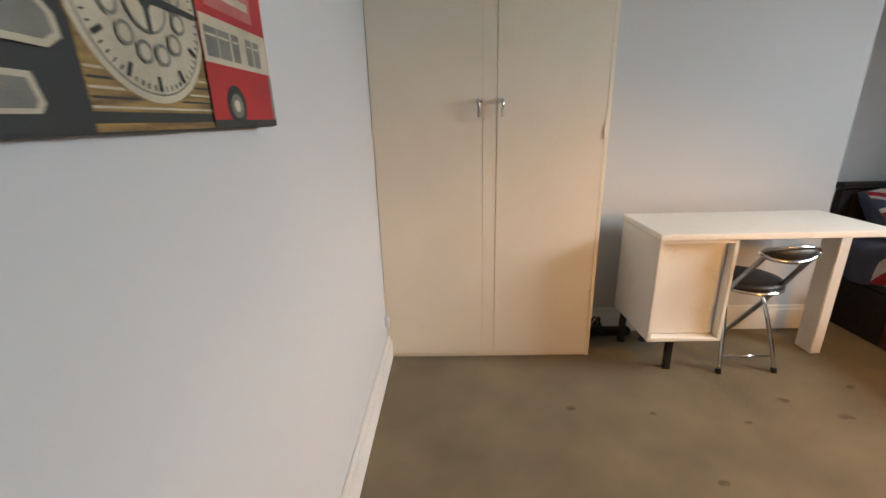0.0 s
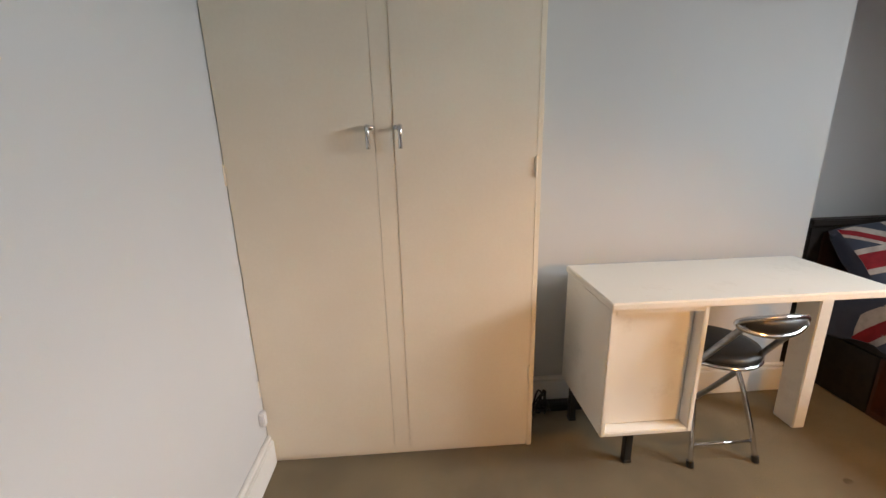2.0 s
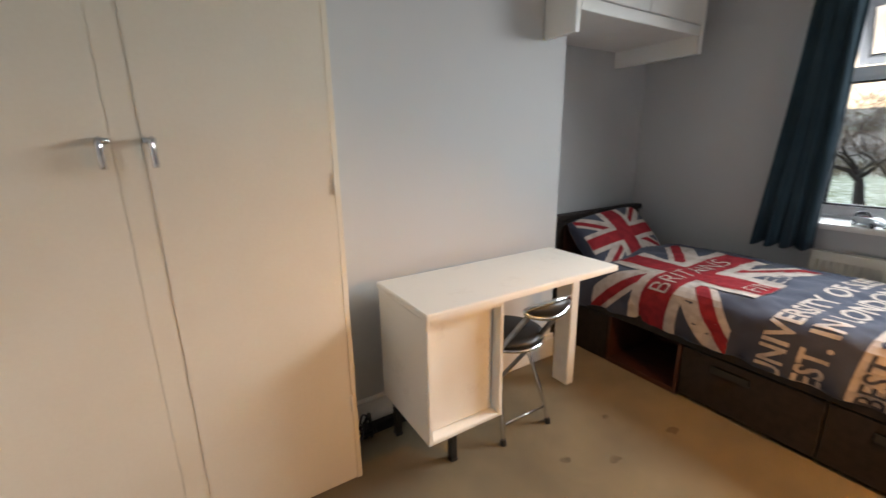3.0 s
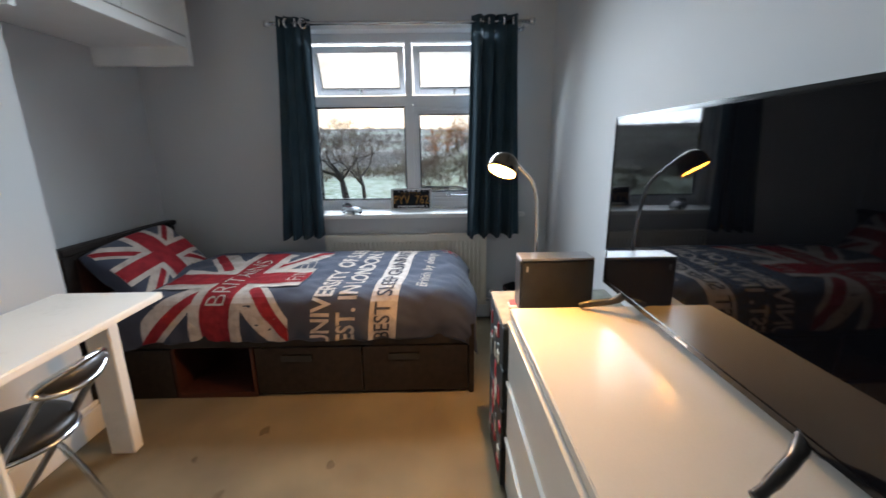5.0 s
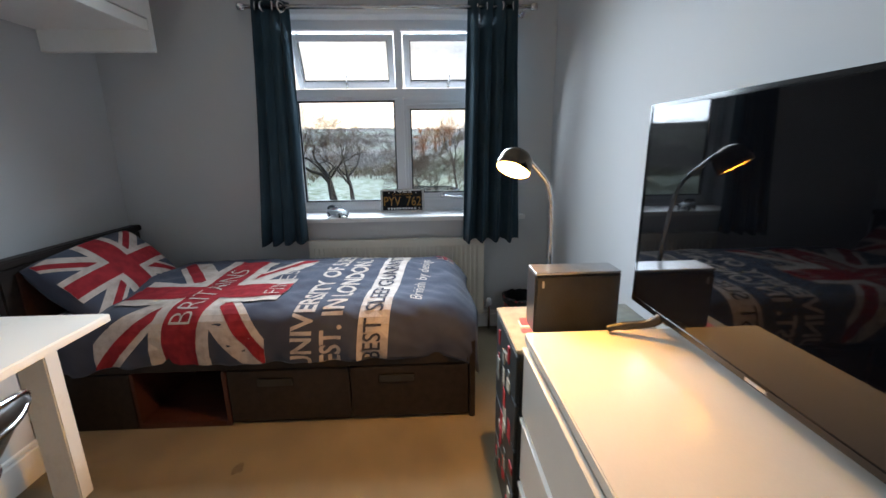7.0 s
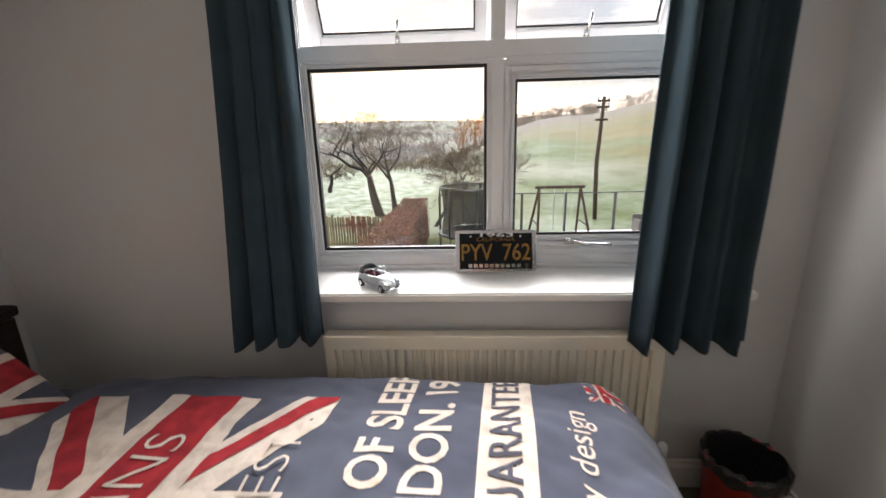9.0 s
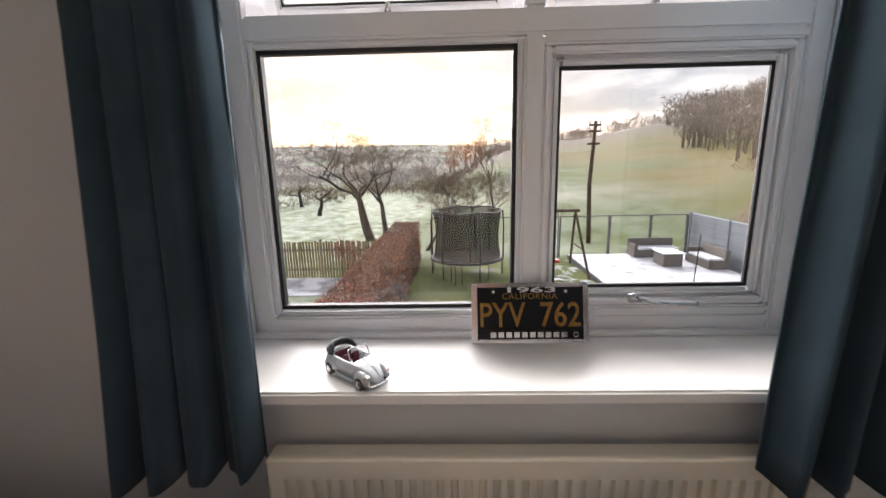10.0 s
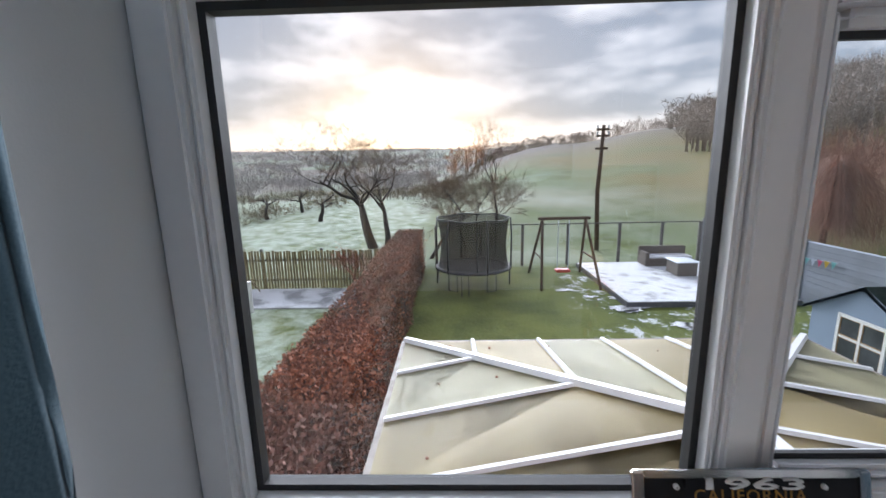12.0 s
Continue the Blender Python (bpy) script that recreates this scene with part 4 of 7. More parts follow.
# ---- desk ----
def desk():
    d = thing("desk", (1.65, 2.22, 0), "white painted wooden desk with one worn cupboard pedestal", "desk")
    o = Vector((1.65, 2.22, 0))

    def p(name, bm, material=WORN, label="", **k):
        bmesh.ops.translate(bm, verts=bm.verts[:], vec=-o)
        return part(name, bm, material, k.pop("parent", d), label, **k)
    p("desktop", boxes((1.146, 2.172, 2.005, 2.432, 0.722, 0.750)), bevel=0.004)
    x0, x1, y0, y1, z0, z1 = 1.152, 1.500, 2.020, 2.425, 0.215, 0.7215
    for nm, bx in (("side_panel", (x0, x0 + 0.018, y0, y1, z0, z1)), ("side_panel", (x1 - 0.018, x1, y0, y1, z0, z1)), ("bottom_panel", (x0 + 0.018, x1 - 0.018, y0, y1, z0, z0 + 0.018)),
                   ("top_rail", (x0 + 0.018, x1 - 0.018, y0, y1, z1 - 0.02, z1)), ("back_panel", (x0 + 0.018, x1 - 0.018, y1 - 0.012, y1, z0 + 0.018, z1 - 0.02))):
        p(nm, boxes(bx), bevel=0.003)
    p("door", boxes((x0 + 0.021, x1 - 0.021, y0 + 0.045, y0 + 0.061, z0 + 0.021, z1 - 0.023)), WORN, "scuffed recessed door", bevel=0.002)
    p("leg", boxes((2.148, 2.205, 2.24, 2.345, 0.0, 0.7215)), bevel=0.004)
    p("apron", boxes((1.5025, 2.148, 2.40, 2.418, 0.62, 0.7215)), bevel=0.002)
    for lx, ly in ((1.325, 2.13), (1.325, 2.40), (1.20, 2.40)):
        l = p("leg", boxes((lx - 0.015, lx + 0.015, ly - 0.015, ly + 0.015, 0.012, 0.2145)), BLACK, "black metal leg", bevel=0.003)
        p("foot", boxes((lx - 0.017, lx + 0.017, ly - 0.017, ly + 0.017, 0.0, 0.012)), BLACK, parent=l, bevel=0.002)


desk()


# ---- folding chair ----
def folding_chair():
    c = thing("folding_chair", (1.69, 2.2, 0), "folding chair with black round seat and steel tubes", "chair")
    o = Vector((1.69, 2.2, 0))

    def p(name, bm, material, label="", **k):
        bmesh.ops.translate(bm, verts=bm.verts[:], vec=-o)
        return part(name, bm, material, c, label, **k)
    bm = bmesh.new()
    lathe(bm, [(0.001, 0.0), (0.15, 0.0), (0.16, 0.012), (0.155, 0.028), (0.12, 0.038), (0.001, 0.04)], 32, Matrix.Translation((1.712, 2.232, 0.435)))
    p("seat", bm, VINYL, "black padded vinyl seat", smooth=True)
    bm = bmesh.new()
    prof = [(0.157 + 0.009 * math.cos(a), 0.009 * math.sin(a)) for a in [2 * math.pi * q / 8 for q in range(9)]]
    lathe(bm, prof, 32, Matrix.Translation((1.712, 2.232, 0.430)))
    p("seat_rim", bm, CHROME, smooth=True)
    # back frame from the front feet up to the backrest
    for x, xt in ((1.572, 1.580), (1.82, 1.79)):
        p("back_tube", tube(bmesh.new(), curve_pts([(x, 2.46, 0.01), (x, 2.22, 0.325), (xt, 1.985, 0.635), (xt, 1.955, 0.672)], 5), 0.0115, 10), DARKTUBE, smooth=True)
        p("rubber_foot", tube(bmesh.new(), [(x, 2.462, 0.0), (x, 2.452, 0.03)], 0.014, 10), BLACK)
    # backrest: curved pad with a bright rolled edge
    bm = bmesh.new()
    n = 22
    rows = []
    for i in range(n + 1):
        a = -1 + 2 * i / n
        h = 0.028 * math.sqrt(max(0.0, 1 - abs(a) ** 3)) + 0.004
        y = 1.93 + 0.040 * a * a
        rows.append([bm.verts.new((1.682 + 0.115 * a, y + dy, 0.675 + h * v)) for v, dy in ((-1, 0), (-0.5, -0.012), (0.5, -0.012), (1, 0), (0.5, 0.016), (-0.5, 0.016))])
    for r0, r1 in zip(rows, rows[1:]):
        for k in range(6):
            bm.faces.new((r0[k], r0[(k + 1) % 6], r1[(k + 1) % 6], r1[k]))
    bm.faces.new(rows[0])
    bm.faces.new(rows[-1][::-1])
    p("backrest", bm, VINYL, "black curved backrest pad", smooth=True)
    pts = []
    for i in range(41):
        t = 2 * math.pi * i / 40
        a = math.cos(t)
        pts.append((1.682 + 0.124 * a, 1.93 + 0.040 * a * a, 0.675 + 0.034 * math.sin(t) * (1 - 0.1 * a * a)))
    p("backrest_rim", tube(bmesh.new(), pts, 0.0095, 8, cap=False), CHROME, smooth=True)
    # rear frame
    for x, xt in ((1.562, 1.62), (1.835, 1.78)):
        p("rear_leg", tube(bmesh.new(), curve_pts([(x, 2.075, 0.01), (x + (xt - x) * 0.25, 2.11, 0.14), (x + (xt - x) * 0.7, 2.18, 0.33), (xt, 2.25, 0.43)], 5), 0.010, 10), CHROME, smooth=True)
        p("rubber_foot", tube(bmesh.new(), [(x, 2.073, 0.0), (x, 2.08, 0.026)], 0.0135, 10), BLACK)
    p("crossbar", tube(bmesh.new(), [(1.575, 2.095, 0.085), (1.822, 2.095, 0.085)], 0.0065, 8), CHROME, smooth=True)


folding_chair()

# loose black cables behind the desk
rnd = random.Random(4)
for k in range(3):
    pts = [(1.02 + 0.02 * k, 2.49, 0.01)]
    for q in range(7):
        pts.append((1.03 + rnd.uniform(-0.035, 0.06), 2.43 + rnd.uniform(-0.06, 0.05), rnd.uniform(0.008, 0.15)))
    pts.append((1.08 + 0.04 * k, 2.46, 0.008))
    tagged(link_bm("power_cable", tube(bmesh.new(), curve_pts(pts, 6), 0.0042, 6), BLACK, smooth=True), "loose black power cable tangled on the carpet", "cable", "cables beside the desk")
bm = boxes((1.06, 1.28, 2.455, 2.50, 0.0, 0.045))
tagged(link_bm("extension_block", bm, BLACK, bevel=0.006), "black plastic extension socket block on the carpet", "power strip")
tagged(link_bm("door_stop", boxes((WX, WX + 0.022, 2.196, 2.226, 0.215, 0.275)), UPVC, bevel=0.004), "small white plastic catch on the grey wall", "door stop")


# ---- chest of drawers ----
def chest():
    x0, x1, y0, y1, z1 = 1.062, 1.887, 0.158, 0.640, 0.765
    c = thing("chest_of_drawers", (1.475, 0.4, 0), "plain white chest with three wide drawers", "chest of drawers")
    o = Vector((1.475, 0.4, 0))

    def p(name, bm, material=MELAMINE, **k):
        bmesh.ops.translate(bm, verts=bm.verts[:], vec=-o)
        return part(name, bm, material, c, **k)
    p("body", boxes((x0 + 0.002, x0 + 0.03, y0, y1 - 0.024, 0, z1 - 0.03), (x1 - 0.03, x1 - 0.002, y0, y1 - 0.024, 0, z1 - 0.03), (x0 + 0.03, x1 - 0.03, y0, y0 + 0.012, 0.02, z1 - 0.03), (x0 + 0.03, x1 - 0.03, y0 + 0.012, y1 - 0.06, 0.02, 0.05)), bevel=0.002)
    p("top", boxes((x0, x1, y0, y1 - 0.004, z1 - 0.0295, z1)), bevel=0.003)
    h = (z1 - 0.05 - 0.03) / 3
    for k in range(3):
        za = 0.035 + k * (h + 0.004)
        bm = boxes((x0 + 0.004, x1 - 0.004, y1 - 0.02, y1 - 0.002, za, za + h - 0.022), (x0 + 0.004, x1 - 0.004, y1 - 0.012, y1 + 0.004, za + h - 0.021, za + h - 0.006))
        p("drawer", bm, bevel=0.002)


chest()


# ---- television ----
def television():
    x0, x1, z0, z1, y = 0.998, 1.962, 0.828, 1.392, 0.292
    t = thing("television", (1.48, y - 0.03, z0), "large black flat-screen television on two plastic feet", "television")
    o = Vector((1.48, y - 0.03, z0))

    def p(name, bm, material, label="", **k):
        bmesh.ops.translate(bm, verts=bm.verts[:], vec=-o)
        return part(name, bm, material, t, label, **k)
    p("back_cover", boxes((x0 + 0.004, x1 - 0.004, y - 0.03, y - 0.004, z0 + 0.004, z1 - 0.004), (x0 + 0.18, x1 - 0.18, y - 0.068, y - 0.0305, z0 + 0.03, z1 - 0.2)), BLACK, bevel=0.006)
    b = 0.011
    p("bezel", boxes((x0, x0 + b, y - 0.012, y, z0, z1), (x1 - b, x1, y - 0.012, y, z0, z1), (x0 + b, x1 - b, y - 0.012, y, z1 - b, z1), (x0 + b, x1 - b, y - 0.012, y, z0, z0 + 0.017)), mat("gloss_black_bezel", (0.008, 0.008, 0.009), None, 0.12, bump=0.0), "glossy black bezel", bevel=0.002)
    p("screen", boxes((x0 + b, x1 - b, y - 0.004, y - 0.0025, z0 + 0.017, z1 - b)), SCREEN, "dark reflective screen")
    p("logo", boxes((1.455, 1.505, y, y + 0.0012, z0 + 0.005, z0 + 0.012)), STEEL)
    for fx, s in ((1.15, -1), (1.81, 1)):
        bm = bmesh.new()
        for sy in (1, -1):
            tube(bm, curve_pts([(fx, y - 0.016, z0 + 0.012), (fx + 0.02 * s, y - 0.016 + 0.03 * sy, z0 - 0.02), (fx + 0.055 * s, y - 0.016 + 0.10 * sy, 0.785), (fx + 0.062 * s, y - 0.016 + 0.125 * sy, 0.7745)], 5), [0.014] * 5 + [0.012] * 5 + [0.010] * 5 + [0.0095], 10)
        p("foot", bm, BLACK, smooth=True)


television()


# ---- printed bedside chest with the speaker and the lamp ----
def printed_chest():
    x0, x1, y0, y1, z1 = 1.905, 2.24, 0.16, 0.655, 0.700
    c = thing("bedside_chest", (2.07, 0.42, 0), "slim chest covered with red and white city print", "bedside chest")
    o = Vector((2.07, 0.42, 0))

    def p(name, bm, material, label="", **k):
        bmesh.ops.translate(bm, verts=bm.verts[:], vec=-o)
        return part(name, bm, material, c, label, **k)
    p("body", boxes((x0, x1, y0, y1 - 0.016, 0.0, z1 - 0.014)), CANVAS_BLACK, bevel=0.003)
    p("top", boxes((x0 - 0.004, x1 + 0.004, y0, y1, z1 - 0.0135, z1)), CANVAS_GREY, bevel=0.003)
    h = (z1 - 0.03) / 4
    for k in range(4):
        p("drawer", boxes((x0 + 0.003, x1 - 0.003, y1 - 0.0155, y1 - 0.002, 0.012 + k * h, 0.006 + (k + 1) * h)), CANVAS_BLACK, bevel=0.003)
    rnd = random.Random(11)
    for k in range(34):
        x, z = rnd.uniform(x0 + 0.01, x1 - 0.06), rnd.uniform(0.03, z1 - 0.1)
        w, hh = rnd.uniform(0.015, 0.06), rnd.uniform(0.02, 0.09)
        p("print_patch", boxes((x, x + w, y1 - 0.002, y1 - 0.0008 + 0.0001 * k, z, z + hh)), rnd.choice([CANVAS_RED, CANVAS_CREAM, CANVAS_GREY, CANVAS_RED]))
    for k in range(16):
        y, z = rnd.uniform(y0 + 0.2, y1 - 0.07), rnd.uniform(0.03, z1 - 0.1)
        p("print_patch", boxes((x0 - 0.0012 - 0.0001 * k, x0, y, y + rnd.uniform(0.02, 0.06), z, z + rnd.uniform(0.02, 0.09))), rnd.choice([CANVAS_RED, CANVAS_CREAM, CANVAS_GREY]))
    for k in range(9):
        x, y = rnd.uniform(x0, x1 - 0.09), y1 - 0.09 - 0.045 * (k % 2)
        p("print_patch", boxes((x, x + rnd.uniform(0.03, 0.08), y, y + rnd.uniform(0.02, 0.05), z1, z1 + 0.0006 + 0.0002 * k)), (CANVAS_RED, PALE, CANVAS_RED)[k % 3])


printed_chest()


def speaker():
    x0, x1, y0, y1, z0, z1 = 2.005, 2.105, 0.305, 0.578, 0.7030, 0.906
    s = thing("speaker", (2.055, 0.44, z0), "black box speaker standing on the bedside chest", "speaker")
    o = Vector((2.055, 0.44, z0))

    def p(name, bm, material, label="", **k):
        bmesh.ops.translate(bm, verts=bm.verts[:], vec=-o)
        return part(name, bm, material, s, label, **k)
    p("case", boxes((x0 + 0.004, x1, y0, y1, z0, z1 - 0.008)), BLACK, bevel=0.004)
    p("grille", boxes((x0, x0 + 0.004, y0 + 0.006, y1 - 0.006, z0 + 0.006, z1 - 0.014)), VINYL, bevel=0.001)
    p("top_plate", boxes((x0 + 0.001, x1, y0 + 0.001, y1 - 0.001, z1 - 0.0078, z1)), STEEL, "brushed metal top plate", bevel=0.002)
    p("badge", boxes((x0 - 0.001, x0, y1 - 0.028, y1 - 0.022, z1 - 0.05, z1 - 0.028)), STEEL)


speaker()


def desk_lamp():
    l = thing("desk_lamp", (2.17, 0.48, 0.7005), "lit metal gooseneck lamp with a dome shade", "lamp")
    o = Vector((2.17, 0.48, 0.7005))

    def p(name, bm, material, label="", **k):
        bmesh.ops.translate(bm, verts=bm.verts[:], vec=-o)
        return part(name, bm, material, k.pop("parent", l), label, **k)
    bm = bmesh.new()
    lathe(bm, [(0.001, 0), (0.058, 0), (0.06, 0.008), (0.045, 0.016), (0.012, 0.022), (0.001, 0.023)], 28, Matrix.Translation((2.17, 0.48, 0.7005)))
    p("base", bm, STEEL, smooth=True)
    neck = curve_pts([(2.17, 0.48, 0.715), (2.165, 0.485, 0.90), (2.15, 0.495, 1.08), (2.135, 0.515, 1.165), (2.118, 0.560, 1.218), (2.105, 0.605, 1.262)], 6)
    p("neck", tube(bmesh.new(), neck, 0.0075, 10), CHROME, "thin chrome stem", smooth=True)
    # the dome opens down towards the room
    c = Vector((2.09, 0.632, 1.242))
    aim = Vector((-0.40, 0.38, -0.83)).normalized()
    m = Matrix.Translation(c) @ aim.to_track_quat("-Z", "Y").to_matrix().to_4x4() @ Matrix.Scale(0.78, 4)
    prof = [(0.012, 0.052)] + [(0.066 * math.sin(a), 0.052 * math.cos(a)) for a in [radians(d) for d in range(14, 91, 7)]] + [(0.069, -0.018), (0.070, -0.040)]
    inner = [(r - 0.002, z - 0.002) for r, z in prof[::-1]]
    bm = bmesh.new()
    lathe(bm, prof + inner, 32, m)
    shade = p("shade", bm, NICKEL, "polished metal dome shade", smooth=True)
    bm = bmesh.new()
    lathe(bm, [(r - 0.0035, z - 0.004) for r, z in prof[:-1]] + [(0.0662, -0.038)], 32, m)
    p("lining", bm, WARMLINING, "inner face of the shade, coloured as golden lamplight", parent=shade, smooth=True)
    bm = bmesh.new()
    lathe(bm, [(0.001, 0.05), (0.014, 0.05), (0.014, 0.036), (0.001, 0.036)], 14, m)
    p("bulb_holder", bm, BLACK)
    bm = bmesh.new()
    lathe(bm, [(0.001, 0.045), (0.013, 0.045), (0.023, 0.038), (0.026, 0.032), (0.020, 0.025), (0.001, 0.022)], 20, m)
    p("bulb", bm, BULB, "glowing warm bulb", smooth=True)
    g = c + aim * -0.0055
    bulb_light(g.x, g.y, g.z, LAMP_WATTS)


LAMP_WATTS = 15.0
desk_lamp()


# ---- red waste bin ----
def waste_bin():
    b = thing("waste_bin", (3.420, 0.275, 0), "round red metal waste bin with a black liner", "bin")
    bm = bmesh.new()
    lathe(bm, [(0.001, 0.004), (0.092, 0.0), (0.096, 0.006), (0.120, 0.285), (0.124, 0.29), (0.122, 0.298), (0.117, 0.294), (0.092, 0.02), (0.001, 0.018)], 36)
    part("body", bm, RED, b, smooth=True)
    bm = bmesh.new()
    rnd = random.Random(2)
    prof = [(0.1255, 0.262), (0.1275, 0.30), (0.112, 0.306), (0.104, 0.22), (0.09, 0.12), (0.001, 0.11)]
    lathe(bm, prof, 40)
    for v in bm.verts:
        if v.co.z > 0.2:
            v.co.z += rnd.uniform(-0.014, 0.008)
            v.co.x *= rnd.uniform(1.0, 1.03)
            v.co.y *= rnd.uniform(1.0, 1.03)
    part("liner", bm, BINBAG, b, "crumpled black bin liner")
    # pale swirl and bars of the printed band
    for q, z in enumerate((0.12, 0.15, 0.205)):
        bm = bmesh.new()
        pts = []
        for k in range(15):
            a = radians(150 + k * 7)
            zz = z + 0.012 * math.sin(k * 0.9 + q)
            r = 0.096 + (zz - 0.006) * 0.086 + 0.001
            pts.append((r * math.cos(a), r * math.sin(a), zz))
        tube(bm, pts, 0.0045 if q < 2 else 0.0025, 6)
        part("printed_swirl", bm, CANVAS_CREAM, b)


waste_bin()

# ---- things on the sill ----
SILL_Z = WIN_Z0 + 0.0312


def number_plate():
    w, h = 0.317, 0.160
    n = thing("number_plate", (3.786, 1.080, SILL_Z), "black vintage number plate in a chrome frame leaning on the window", "number plate")
    n.rotation_euler = (0, 0, radians(-90))
    tilt = Matrix.Rotation(radians(90 - 14), 4, "X")

    def p(name, bm, material, label="", y=0.0, **k):
        bmesh.ops.transform(bm, matrix=tilt @ Matrix.Translation((0, h / 2, y)), verts=bm.verts[:])
        return part(name, bm, material, n, label, **k)
    bm = boxes((-w / 2 + 0.004, w / 2 - 0.004, -h / 2 + 0.004, h / 2 - 0.004, -0.002, 0.0))
    p("plate", bm, PLATE)
    s = 0.016
    bm = boxes((-w / 2, -w / 2 + s, -h / 2, h / 2, -0.004, 0.005), (w / 2 - s, w / 2, -h / 2, h / 2, -0.004, 0.005), (-w / 2 + s, w / 2 - s, h / 2 - 0.010, h / 2, -0.004, 0.005), (-w / 2 + s, w / 2 - s, -h / 2, -h / 2 + 0.009, -0.004, 0.005))
    bmesh.ops.remove_doubles(bm, verts=bm.verts[:], dist=1e-5)
    p("plate_frame", bm, CHROME, "thin bright chrome surround", bevel=0.0025)
    p("name_bar", boxes((-w / 2 + 0.022, w / 2 - 0.022, -h / 2 + 0.0095, -h / 2 + 0.034, 0.001, 0.0046)), PLATE, bevel=0.001)
    p("year_tab", boxes((-0.088, 0.088, h / 2 - 0.024, h / 2 - 0.0105, 0.001, 0.0046)), PLATE, bevel=0.001)
    # the maker's name as plain bars
    for k in range(10):
        x = -0.108 + k * 0.0212
        p("name_mark", boxes((x, x + 0.0155, -h / 2 + 0.0145, -h / 2 + 0.029, 0.0046, 0.0054)), CHROME)
    bm = bmesh.new()
    lathe(bm, [(0.004, 0.0046), (0.0045, 0.0056), (0.0072, 0.0056), (0.0078, 0.0046)], 20, Matrix.Translation((0.122, -h / 2 + 0.0217, 0)))
    p("round_badge", bm, CHROME)

    def words(text, size, x, y, material, depth, bold=0.0, spacing=1.0, sx=1.0, name="lettering"):
        bm = letters(text, size, "CENTER", 0, spacing, bold)
        up = bmesh.ops.extrude_face_region(bm, geom=bm.faces[:])["geom"]
        bmesh.ops.translate(bm, verts=[v for v in up if isinstance(v, bmesh.types.BMVert)], vec=(0, 0, depth))
        bmesh.ops.transform(bm, matrix=Matrix.Translation((x, y, 0.0006)) @ Matrix.Diagonal((sx, 1, 1, 1)), verts=bm.verts[:])
        p(name, bm, material)
    words("PYV", 0.094, -0.076, -0.008, PLATE_GOLD, 0.0022, 0.0008, 1.0, 0.78)
    words("762", 0.094, 0.082, -0.008, PLATE_GOLD, 0.0022, 0.0008, 1.0, 0.80)
    words("CALIFORNIA", 0.0235, 0.0, 0.045, PLATE_GOLD, 0.001, 0.0, 1.15)
    words("1963", 0.020, 0.0, h / 2 - 0.0175, UPVC, 0.0052, 0.0003, 1.0, 3.7)
    for x in (-0.098, 0.098):
        bm = bmesh.new()
        lathe(bm, [(0.001, 0.0045), (0.0035, 0.004), (0.004, 0.0)], 12, Matrix.Translation((x, h / 2 - 0.022, 0)))
        p("screw", bm, UPVC)


number_plate()


